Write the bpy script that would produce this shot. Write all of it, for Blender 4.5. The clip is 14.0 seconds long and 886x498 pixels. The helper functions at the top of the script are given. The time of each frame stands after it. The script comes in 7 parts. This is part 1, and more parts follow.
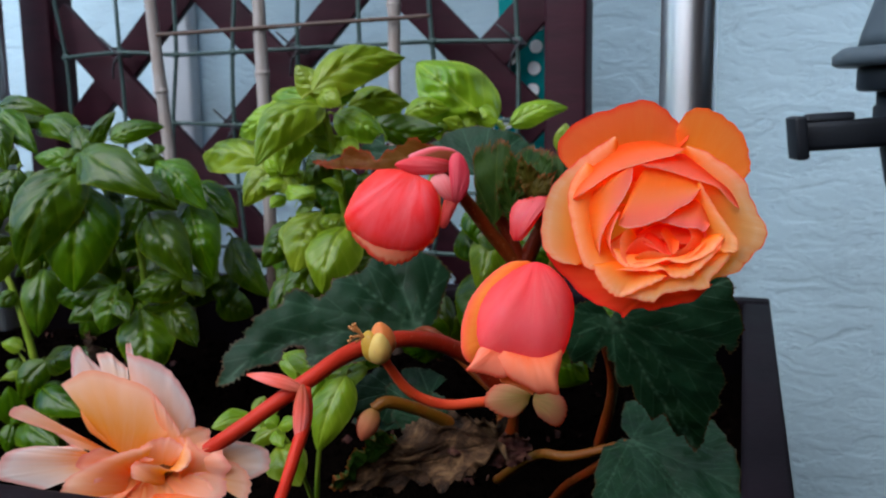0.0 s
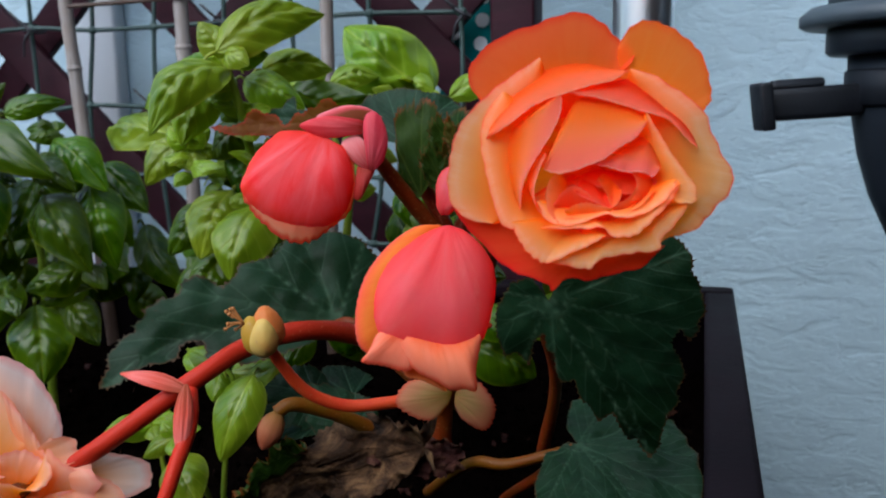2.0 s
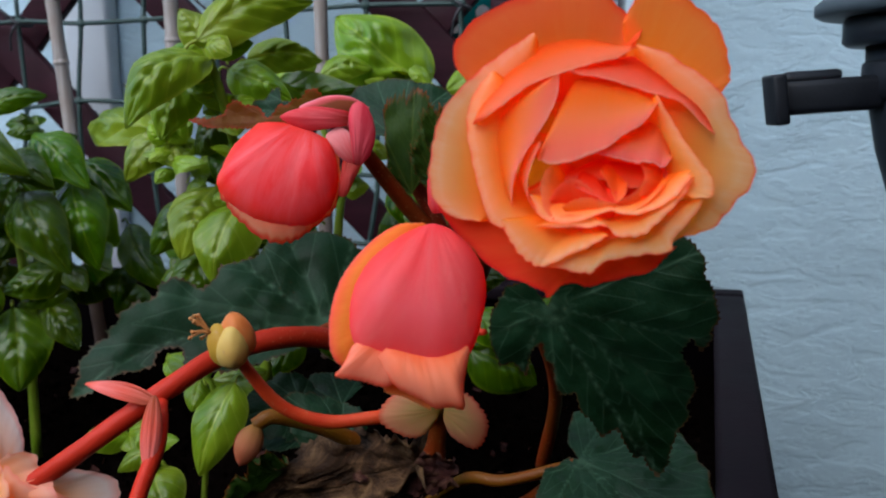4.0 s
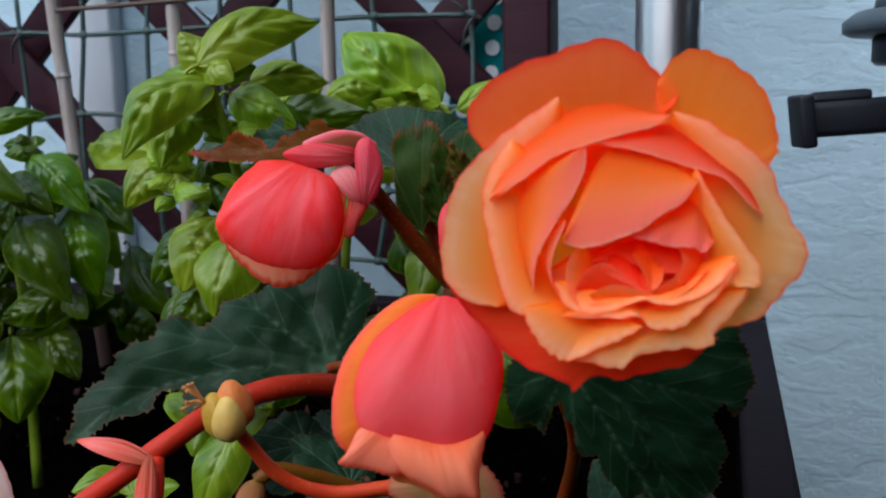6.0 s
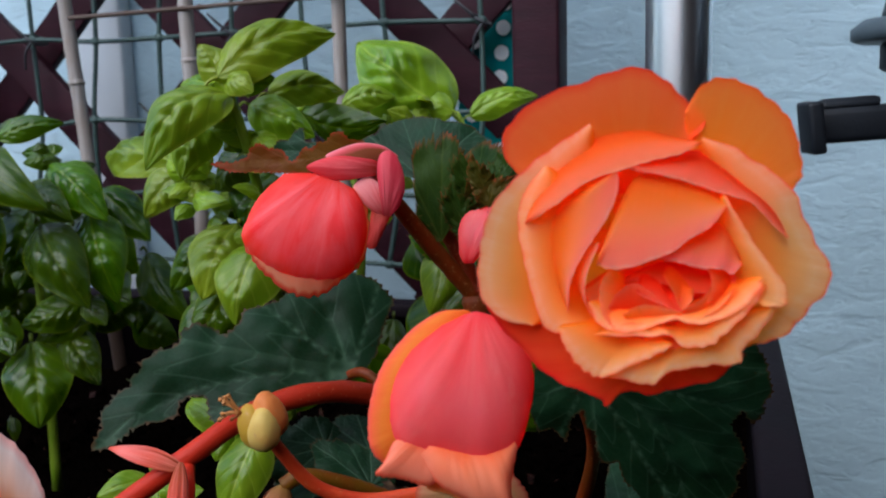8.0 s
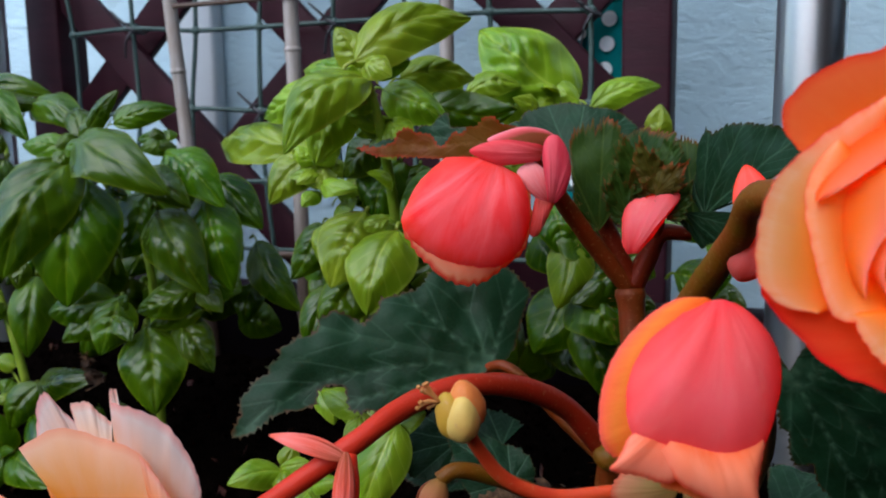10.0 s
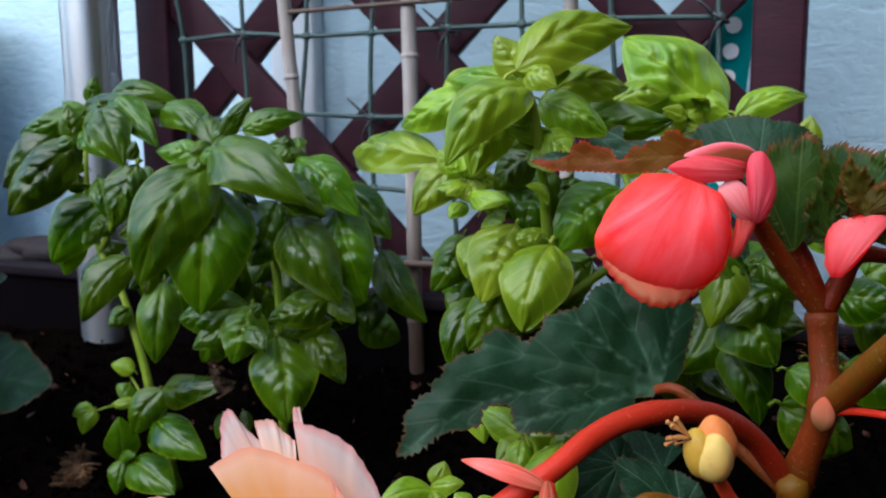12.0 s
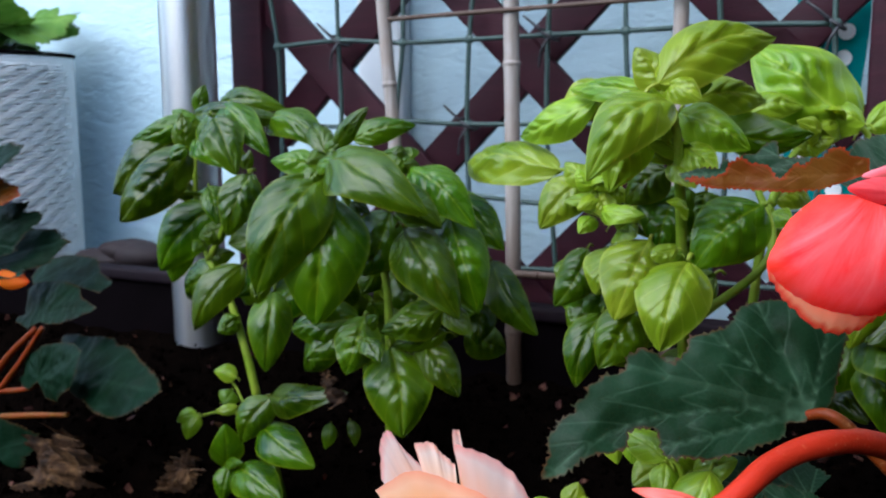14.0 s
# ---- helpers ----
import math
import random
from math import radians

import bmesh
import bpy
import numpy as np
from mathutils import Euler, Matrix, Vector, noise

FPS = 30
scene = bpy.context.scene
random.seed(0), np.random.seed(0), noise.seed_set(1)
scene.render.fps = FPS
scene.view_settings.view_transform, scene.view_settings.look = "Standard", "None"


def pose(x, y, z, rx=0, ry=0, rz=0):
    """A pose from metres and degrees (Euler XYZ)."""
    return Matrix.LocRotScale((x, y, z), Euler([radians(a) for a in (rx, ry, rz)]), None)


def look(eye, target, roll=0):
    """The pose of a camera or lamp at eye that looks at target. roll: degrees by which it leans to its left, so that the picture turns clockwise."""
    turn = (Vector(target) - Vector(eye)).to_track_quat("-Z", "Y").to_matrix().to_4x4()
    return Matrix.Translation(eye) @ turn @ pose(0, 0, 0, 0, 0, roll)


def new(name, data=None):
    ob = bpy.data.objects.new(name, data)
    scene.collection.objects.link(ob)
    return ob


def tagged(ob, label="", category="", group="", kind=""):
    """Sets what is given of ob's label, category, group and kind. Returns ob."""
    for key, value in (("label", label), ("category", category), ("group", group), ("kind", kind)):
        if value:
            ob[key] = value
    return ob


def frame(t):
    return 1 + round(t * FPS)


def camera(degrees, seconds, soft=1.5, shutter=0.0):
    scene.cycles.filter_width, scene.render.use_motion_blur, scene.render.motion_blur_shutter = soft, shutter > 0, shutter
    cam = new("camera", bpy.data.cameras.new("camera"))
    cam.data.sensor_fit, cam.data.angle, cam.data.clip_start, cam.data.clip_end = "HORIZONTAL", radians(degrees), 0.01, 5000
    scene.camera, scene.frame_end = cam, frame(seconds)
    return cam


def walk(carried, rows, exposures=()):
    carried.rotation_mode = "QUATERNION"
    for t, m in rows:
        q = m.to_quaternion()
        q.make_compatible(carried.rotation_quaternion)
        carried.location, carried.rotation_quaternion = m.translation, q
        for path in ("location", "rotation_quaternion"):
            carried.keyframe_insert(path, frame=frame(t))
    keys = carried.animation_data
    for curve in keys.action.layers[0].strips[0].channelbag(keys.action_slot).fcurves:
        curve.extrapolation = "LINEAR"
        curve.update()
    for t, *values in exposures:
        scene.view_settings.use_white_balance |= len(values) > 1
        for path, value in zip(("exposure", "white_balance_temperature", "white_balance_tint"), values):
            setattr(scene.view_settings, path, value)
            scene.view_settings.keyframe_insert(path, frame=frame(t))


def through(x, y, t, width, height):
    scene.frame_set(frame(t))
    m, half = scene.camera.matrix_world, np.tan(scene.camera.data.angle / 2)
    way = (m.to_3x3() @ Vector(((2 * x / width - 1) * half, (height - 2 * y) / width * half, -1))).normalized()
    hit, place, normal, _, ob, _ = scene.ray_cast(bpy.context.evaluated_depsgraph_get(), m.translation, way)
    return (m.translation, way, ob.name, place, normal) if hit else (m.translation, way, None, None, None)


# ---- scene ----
from mathutils.geometry import delaunay_2d_cdt

cam = camera(51.4, 14.0, soft=2.0)
cam.data.dof.use_dof, cam.data.dof.focus_distance, cam.data.dof.aperture_fstop = True, 0.32, 26
PATH = [
    (0, (0.033, 0.031, 0.963), (-0.58, 1.91, 0.656), -0.9),
    (0.5, (0.033, 0.054, 0.958), (-0.572, 1.936, 0.654), -1.1),
    (1, (0.032, 0.076, 0.953), (-0.544, 1.966, 0.648), -1.1),
    (1.5, (0.033, 0.09, 0.946), (-0.522, 1.988, 0.644), -1.0),
    (2, (0.034, 0.096, 0.941), (-0.507, 1.998, 0.64), -1.0),
    (4.5, (0.03, 0.132, 0.937), (-0.524, 2.03, 0.637), -0.9),
    (5, (0.028, 0.14, 0.939), (-0.528, 2.038, 0.64), -0.8),
    (5.5, (0.026, 0.144, 0.946), (-0.538, 2.038, 0.638), -1.0),
    (6, (0.025, 0.145, 0.952), (-0.547, 2.036, 0.641), -1.2),
    (6.5, (0.026, 0.144, 0.955), (-0.55, 2.034, 0.647), -1.3),
    (7, (0.026, 0.142, 0.958), (-0.552, 2.031, 0.644), -1.3),
    (7.2, (0.026, 0.138, 0.96), (-0.547, 2.028, 0.641), -1.5),
    (9.3, (-0.006, 0.136, 0.954), (-0.617, 2.015, 0.641), -1.0),
    (9.5, (-0.011, 0.136, 0.954), (-0.643, 2.007, 0.636), -0.9),
    (10, (-0.024, 0.134, 0.953), (-0.697, 1.991, 0.636), -0.9),
    (10.5, (-0.039, 0.132, 0.953), (-0.743, 1.977, 0.64), -0.8),
    (11, (-0.05, 0.132, 0.955), (-0.783, 1.966, 0.641), -0.8),
    (11.5, (-0.061, 0.131, 0.954), (-0.815, 1.958, 0.648), -0.5),
    (12, (-0.075, 0.128, 0.957), (-0.852, 1.945, 0.648), -0.5),
    (12.5, (-0.087, 0.128, 0.96), (-0.9, 1.929, 0.651), -0.6),
    (13, (-0.098, 0.126, 0.962), (-0.936, 1.915, 0.653), -0.4),
    (13.5, (-0.11, 0.123, 0.96), (-0.965, 1.905, 0.656), -0.2),
    (14, (-0.114, 0.119, 0.963), (-0.989, 1.891, 0.656), -0.4),
]
EXPOSURES = [(0.0, 1.52, 6200, 6), (2.0, 1.40, 6200, 6), (7.0, 1.34, 6200, 6), (10.5, 1.62, 6100, 6), (14.0, 1.95, 6000, 5)]
walk(cam, [(t, look(eye, target, roll)) for t, eye, target, roll in PATH], EXPOSURES)

# ---- light ----
world = bpy.data.worlds.new("sky")
scene.world = world
world.use_nodes = True
_n = world.node_tree.nodes
_sky = _n.new("ShaderNodeTexSky")
_sky.sky_type = "NISHITA"
_sky.sun_disc = False
_sky.sun_elevation = radians(45)
_sky.sun_rotation = radians(203)
_sky.air_density, _sky.dust_density, _sky.ozone_density = 1.0, 1.0, 2.0
world.node_tree.links.new(_sky.outputs[0], _n["Background"].inputs[0])
_n["Background"].inputs[1].default_value = 0.14
sun = new("sun", bpy.data.lights.new("sun", "SUN"))
sun.data.energy, sun.data.angle, sun.data.color = 1.25, radians(75), (1.0, 0.97, 0.94)
sun.matrix_world = look((-1.3, -2.4, 4.3), (0, 0.6, 0.9))


# ---- materials ----
class Nodes:
    """A small builder for node materials."""

    def __init__(self, name):
        self.m = bpy.data.materials.new(name)
        self.m.use_nodes = True
        self.t = self.m.node_tree
        self.p = self.t.nodes["Principled BSDF"]
        self.out = self.t.nodes["Material Output"]

    def add(self, kind, **values):
        node = self.t.nodes.new(kind)
        for k, v in values.items():
            setattr(node, k, v)
        return node

    def put(self, socket, value):
        if isinstance(value, bpy.types.NodeSocket):
            self.t.links.new(value, socket)
        else:
            socket.default_value = value

    def math(self, op, a, b=0.0, c=0.0):
        n = self.add("ShaderNodeMath", operation=op)
        for i, v in enumerate((a, b, c)):
            self.put(n.inputs[i], v)
        return n.outputs[0]

    def coords(self, scale=(1, 1, 1), which="Object"):
        c = self.add("ShaderNodeTexCoord")
        m = self.add("ShaderNodeMapping")
        self.t.links.new(c.outputs[which], m.inputs[0])
        m.inputs["Scale"].default_value = scale
        return m.outputs[0]

    def uv(self):
        c = self.add("ShaderNodeUVMap")
        s = self.add("ShaderNodeSeparateXYZ")
        self.t.links.new(c.outputs[0], s.inputs[0])
        return s.outputs[0], s.outputs[1]

    def layer(self, name):
        c = self.add("ShaderNodeUVMap", uv_map=name)
        s = self.add("ShaderNodeSeparateXYZ")
        self.t.links.new(c.outputs[0], s.inputs[0])
        return s.outputs[0]

    def noise(self, vec, scale, detail=4, rough=0.55, distortion=0.0):
        n = self.add("ShaderNodeTexNoise")
        if vec is not None:
            self.t.links.new(vec, n.inputs["Vector"])
        n.inputs["Scale"].default_value, n.inputs["Detail"].default_value = scale, detail
        n.inputs["Roughness"].default_value, n.inputs["Distortion"].default_value = rough, distortion
        return n.outputs[0]

    def ramp(self, fac, *stops, ease="LINEAR"):
        r = self.add("ShaderNodeValToRGB")
        r.color_ramp.interpolation = ease
        e = r.color_ramp.elements
        while len(e) < len(stops):
            e.new(0.5)
        for el, (pos, col) in zip(e, stops):
            el.position = pos
            el.color = (*col, 1) if isinstance(col, tuple) else (col, col, col, 1)
        self.put(r.inputs[0], fac)
        return r.outputs[0]

    def mix(self, fac, a, b, blend="MIX"):
        n = self.add("ShaderNodeMix", data_type="RGBA", blend_type=blend)
        self.put(n.inputs[0], fac)
        self.put(n.inputs[6], (*a, 1) if isinstance(a, tuple) else a)
        self.put(n.inputs[7], (*b, 1) if isinstance(b, tuple) else b)
        return n.outputs[2]

    def random(self):
        return self.add("ShaderNodeObjectInfo").outputs["Random"]

    def hsv(self, colour, hue, sat, val):
        n = self.add("ShaderNodeHueSaturation")
        for i, v in ((0, hue), (1, sat), (2, val), (4, colour)):
            self.put(n.inputs[i], v)
        return n.outputs[0]

    def bump(self, height, strength, dist):
        b = self.add("ShaderNodeBump")
        b.inputs["Strength"].default_value, b.inputs["Distance"].default_value = strength, dist
        self.put(b.inputs["Height"], height)
        self.t.links.new(b.outputs[0], self.p.inputs["Normal"])
        return b.outputs[0]

    def done(self, colour, rough=0.5, metal=0.0, spec=0.5, through=0.0, glow=None):
        self.put(self.p.inputs["Base Color"], (*colour, 1) if isinstance(colour, tuple) else colour)
        self.put(self.p.inputs["Roughness"], rough)
        self.put(self.p.inputs["Metallic"], metal)
        self.put(self.p.inputs["Specular IOR Level"], spec)
        if through:
            tr = self.add("ShaderNodeBsdfTranslucent")
            self.put(tr.inputs[0], glow if glow is not None else (*colour, 1) if isinstance(colour, tuple) else colour)
            mx = self.add("ShaderNodeMixShader")
            mx.inputs[0].default_value = through
            self.t.links.new(self.p.outputs[0], mx.inputs[1])
            self.t.links.new(tr.outputs[0], mx.inputs[2])
            self.t.links.new(mx.outputs[0], self.out.inputs[0])
        return self.m


def rgb(r, g, b):
    """A colour as seen on screen, 0 to 255, in linear light."""
    return tuple(((c / 255 + 0.055) / 1.055) ** 2.4 if c > 10 else c / 255 / 12.92 for c in (r, g, b))


def plaster():
    n = Nodes("plaster")
    v = n.coords((1, 1, 2.3))
    a = n.noise(v, 20, 4, 0.5, 0.7)
    b = n.noise(n.coords((1, 1, 2.6)), 58, 4, 0.6, 1.3)
    broad = n.noise(n.coords((1, 1, 1.4)), 7, 3)
    fine = n.noise(n.coords((1, 1, 1)), 260, 4, 0.6)
    steps = n.ramp(a, (0.36, 0.0), (0.47, 0.55), (0.54, 0.6), (0.64, 1.0), ease="EASE")
    drags = n.ramp(b, (0.26, 0.0), (0.48, 1.0), (0.7, 1.0), ease="EASE")
    h = n.math("ADD", n.math("MULTIPLY", steps, 0.55), n.math("MULTIPLY", drags, 0.40))
    h = n.math("ADD", h, n.math("ADD", n.math("MULTIPLY", broad, 0.7), n.math("MULTIPLY", fine, 0.10)))
    n.bump(h, 0.42, 0.006)
    stain = n.noise(n.coords((1, 1, 0.4)), 3.0, 4)
    c = n.mix(n.ramp(stain, (0.35, 0.0), (0.75, 1.0)), (0.435, 0.575, 0.65), (0.395, 0.52, 0.59))
    c = n.mix(n.math("MULTIPLY", n.math("SUBTRACT", 1.0, drags), 0.18), c, (0.29, 0.37, 0.42))
    return n.done(c, 0.88, spec=0.25)


def basil_skin(name, base, light, vein, gloss=0.22, low=0.44):
    n = Nodes(name)
    u, v = n.uv()
    au = n.math("ABSOLUTE", n.math("SUBTRACT", n.math("MULTIPLY", u, 2), 1.0))
    mid = n.math("LESS_THAN", au, 0.035)
    ph = n.math("FRACT", n.math("SUBTRACT", n.math("MULTIPLY", v, 5.0), n.math("MULTIPLY", au, 1.7)))
    side = n.ramp(n.math("ABSOLUTE", n.math("SUBTRACT", ph, 0.5)), (0.0, 0.7), (0.05, 0.4), (0.10, 0.0))
    big = n.noise(n.coords(which="Object"), 28, 3)
    col = n.mix(n.ramp(big, (0.32, 0.0), (0.7, 1.0)), base, light)
    col = n.mix(n.ramp(v, (0.0, 0.45), (0.35, 0.0)), col, light)
    col = n.mix(n.math("MULTIPLY", side, 0.22), col, vein)
    col = n.mix(n.math("MULTIPLY", mid, 0.35), col, vein)
    col = n.mix(n.ramp(au, (0.90, 0.0), (1.0, 0.45)), col, vein)
    rnd = n.random()
    col = n.hsv(col, n.math("ADD", n.math("MULTIPLY", rnd, 0.025), 0.487), 1.0, n.math("ADD", n.math("MULTIPLY", rnd, 0.90 - low), low))
    cells = n.noise(n.coords(which="Object"), 900, 2)
    n.bump(n.math("SUBTRACT", n.math("MULTIPLY", cells, 0.4), n.math("MULTIPLY", side, 1.0)), 0.30, 0.0006)
    return n.done(col, n.math("ADD", n.math("MULTIPLY", big, 0.12), gloss), spec=0.40, through=0.26, glow=n.hsv(col, 0.48, 1.15, 1.35))


def begonia_skin(name, base, light, vein, edge, through=0.12, rim=0.022, sheen=0.13):
    n = Nodes(name)
    d, r = n.uv()
    line = n.ramp(d, (0.0, 1.0), (0.0015, 0.7), (0.0065, 0.0))
    ph = n.math("FRACT", n.math("SUBTRACT", n.math("MULTIPLY", r, 7.0), n.math("MULTIPLY", d, 26.0)))
    side = n.ramp(n.math("ABSOLUTE", n.math("SUBTRACT", ph, 0.5)), (0.0, 1.0), (0.04, 0.5), (0.10, 0.0))
    net = n.add("ShaderNodeTexVoronoi", feature="DISTANCE_TO_EDGE")
    n.put(net.inputs["Vector"], n.coords(which="Object"))
    net.inputs["Scale"].default_value = 330
    mesh = n.ramp(net.outputs["Distance"], (0.0, 1.0), (0.12, 0.0))
    fine = n.noise(n.coords(which="Object"), 120, 4, 0.6)
    patch = n.noise(n.coords(which="Object"), 34, 4)
    col = n.mix(n.ramp(patch, (0.3, 0.0), (0.72, 1.0)), base, light)
    col = n.mix(n.math("MULTIPLY", mesh, 0.035), col, vein)
    col = n.mix(n.math("MULTIPLY", side, 0.16), col, vein)
    col = n.mix(n.math("MULTIPLY", line, 0.45), col, vein)
    worn = n.math("MULTIPLY", n.ramp(n.layer("Rim"), (1.0 - rim * 2, 0.0), (1.0, 1.0)), n.ramp(fine, (0.38, 0.25), (0.56, 1.0)))
    col = n.mix(n.math("MULTIPLY", worn, 0.6), col, edge)
    n.bump(n.math("SUBTRACT", fine, n.math("ADD", n.math("MULTIPLY", line, 0.5), n.math("ADD", n.math("MULTIPLY", side, 0.22), n.math("MULTIPLY", mesh, 0.08)))), 0.45, 0.0010)
    return n.done(col, n.math("ADD", n.math("MULTIPLY", patch, 0.25), 0.34), spec=sheen, through=through)


def petal_skin(name, stops, streak, streak_amount, through=0.30, vary=0.02, glow=1.0, fine=9.0, side=None, relief=0.25, value=0.95):
    n = Nodes(name)
    u, v = n.uv()
    comb = n.add("ShaderNodeCombineXYZ")
    n.put(comb.inputs[0], n.math("MULTIPLY", u, fine))
    n.put(comb.inputs[1], n.math("MULTIPLY", v, 0.55))
    n.put(comb.inputs[2], n.math("MULTIPLY", n.random(), 40.0))
    lines = n.noise(comb.outputs[0], 2.2, 5, 0.65, 0.4)
    wob = n.math("ADD", v, n.math("MULTIPLY", n.math("SUBTRACT", lines, 0.5), 0.08))
    col = n.ramp(wob, *stops)
    col = n.mix(n.math("MULTIPLY", n.ramp(lines, (0.40, 0.0), (0.68, 1.0)), streak_amount), col, streak)
    if side:
        au = n.math("ABSOLUTE", n.math("SUBTRACT", n.math("MULTIPLY", u, 2), 1.0))
        col = n.mix(n.ramp(n.math("ADD", au, n.math("MULTIPLY", n.math("SUBTRACT", lines, 0.5), 0.3)), (0.45, 0.0), (0.95, 0.85)), col, side)
    col = n.hsv(col, n.math("ADD", n.math("MULTIPLY", n.random(), vary), 0.5 - vary / 2), 1.0, n.math("ADD", n.math("MULTIPLY", n.random(), 0.10), value))
    cell = n.noise(n.coords(which="Object"), 1500, 2)
    n.bump(n.math("ADD", n.math("MULTIPLY", lines, 1.0), n.math("MULTIPLY", cell, 0.25)), relief, 0.0012)
    return n.done(col, 0.6, spec=0.14, through=through, glow=n.hsv(col, 0.5, 1.30, glow))


def stem_skin(name, a, b, young=None):
    n = Nodes(name)
    g = n.noise(n.coords(which="Object"), 60, 4)
    s = n.noise(n.coords(which="Object"), 700, 3)
    col = n.mix(n.ramp(g, (0.35, 0.0), (0.68, 1.0)), a, b)
    col = n.mix(n.ramp(s, (0.62, 0.0), (0.75, 0.45)), col, (0.45, 0.25, 0.12))
    if young:
        # redder towards the young end, which reaches forward
        axis = n.add("ShaderNodeSeparateXYZ")
        n.put(axis.inputs[0], n.coords(which="Object"))
        col = n.mix(n.ramp(n.math("MULTIPLY", axis.outputs[1], -8.0), (0.30, 0.0), (0.75, 1.0)), col, young)
    n.bump(s, 0.3, 0.0008)
    return n.done(col, 0.48, spec=0.20, through=0.08)


def soil_skin():
    n = Nodes("potting_soil")
    c = n.coords()
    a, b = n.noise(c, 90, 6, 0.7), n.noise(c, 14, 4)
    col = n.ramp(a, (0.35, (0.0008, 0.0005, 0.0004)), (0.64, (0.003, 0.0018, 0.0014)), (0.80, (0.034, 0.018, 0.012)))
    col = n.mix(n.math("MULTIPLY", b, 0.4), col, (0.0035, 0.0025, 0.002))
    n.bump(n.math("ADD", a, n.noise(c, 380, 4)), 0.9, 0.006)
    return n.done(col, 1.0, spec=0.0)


def paint(name, a, b, rough, scale=20, bump=0.15, spec=0.4, grain=(1, 1, 1)):
    n = Nodes(name)
    c = n.coords(grain)
    g, f = n.noise(c, scale, 5, 0.6), n.noise(c, scale * 14, 3)
    col = n.mix(n.ramp(g, (0.35, 0.0), (0.7, 1.0)), a, b)
    n.bump(n.math("ADD", g, n.math("MULTIPLY", f, 0.5)), bump, 0.002)
    return n.done(col, n.math("ADD", n.math("MULTIPLY", g, 0.18), rough), spec=spec)


def steel():
    n = Nodes("brushed_steel")
    g = n.noise(n.coords((60, 60, 0.6)), 6, 4)
    s = n.noise(n.coords(), 11, 3)
    # brushed round the tube, so that reflections are drawn out along it
    round_it = n.add("ShaderNodeTangent", direction_type="RADIAL", axis="Z")
    n.put(n.p.inputs["Tangent"], round_it.outputs[0])
    n.p.inputs["Anisotropic"].default_value, n.p.inputs["Anisotropic Rotation"].default_value = 0.75, 0.25
    return n.done(n.mix(s, (0.90, 0.90, 0.92), (0.82, 0.82, 0.84)), n.math("ADD", n.math("MULTIPLY", g, 0.06), 0.33), metal=1.0)


def bamboo():
    n = Nodes("bamboo")
    g = n.noise(n.coords((30, 30, 1.5)), 8, 4)
    b = n.noise(n.coords(), 16, 4)
    col = n.mix(n.ramp(g, (0.35, 0.0), (0.7, 1.0)), (0.22, 0.185, 0.165), (0.32, 0.285, 0.27))
    col = n.mix(n.ramp(b, (0.5, 0.0), (0.75, 0.7)), col, (0.21, 0.14, 0.10))
    # brown dirt at the foot, darkened further to paint in the shade there
    foot = n.add("ShaderNodeSeparateXYZ")
    n.put(foot.inputs[0], n.coords(which="Object"))
    dirt_shade = n.math("ADD", foot.outputs[2], n.math("MULTIPLY", b, 0.06))
    col = n.mix(n.ramp(dirt_shade, (0.08, 0.92), (0.13, 0.75), (0.21, 0.0)), col, (0.05, 0.024, 0.014))
    n.bump(g, 0.25, 0.001)
    return n.done(col, 0.55, spec=0.3)


def withered(name, a, b, c):
    n = Nodes(name)
    v = n.coords()
    g, f = n.noise(v, 70, 5, 0.7, 0.8), n.noise(v, 300, 4)
    col = n.ramp(g, (0.32, a), (0.5, b), (0.7, c))
    n.bump(n.math("ADD", g, f), 0.8, 0.0025)
    return n.done(col, 0.85, spec=0.2)


PLASTER = plaster()
SOIL = soil_skin()
STEEL = steel()
BAMBOO = bamboo()
TRELLIS = paint("stained_wood", rgb(36, 9, 19), rgb(48, 16, 27), 0.5, 12, 0.3, 0.15, (1, 1, 6))
# planter panels carry their shade as near-black colour, the rim the lit tone
BOX_SHADED = paint("brown_plastic", rgb(4, 2, 3), rgb(7, 4, 6), 0.8, 30, 0.2, 0.02)
RIM_PLASTIC = paint("lit_brown_plastic", rgb(17, 11, 16), rgb(25, 17, 23), 0.6, 30, 0.2, 0.08)
NET = paint("green_plastic_net", rgb(37, 57, 55), rgb(57, 76, 72), 0.45, 60, 0.2)
WIRE = paint("black_wire", (0.012, 0.013, 0.016), (0.03, 0.03, 0.035), 0.4, 60)
GREY = paint("grey_plastic", rgb(52, 61, 68), rgb(66, 76, 82), 0.42, 25, 0.1)
SLATE = paint("slate_plastic", rgb(20, 25, 32), rgb(28, 34, 42), 0.4, 25, 0.1, 0.3)
BLACK = paint("black_plastic", (0.005, 0.006, 0.009), (0.010, 0.012, 0.016), 0.42, 30, 0.15, 0.25)
WHITE_WICKER = paint("white_wicker", (0.54, 0.54, 0.54), (0.62, 0.62, 0.62), 0.5, 40, 0.2)
WHITE_TRIM = paint("white_plastic", (0.55, 0.57, 0.60), (0.60, 0.62, 0.64), 0.45, 8, 0.05)
TEAL = paint("teal_cloth", rgb(0, 104, 106), rgb(6, 122, 122), 0.75, 60, 0.3, 0.2)
DOT = paint("white_cloth", (0.74, 0.77, 0.79), (0.80, 0.82, 0.84), 0.8, 60, 0.2, 0.2)
PAVING = paint("paving", (0.06, 0.06, 0.057), (0.10, 0.096, 0.092), 0.85, 3, 0.4, 0.2)
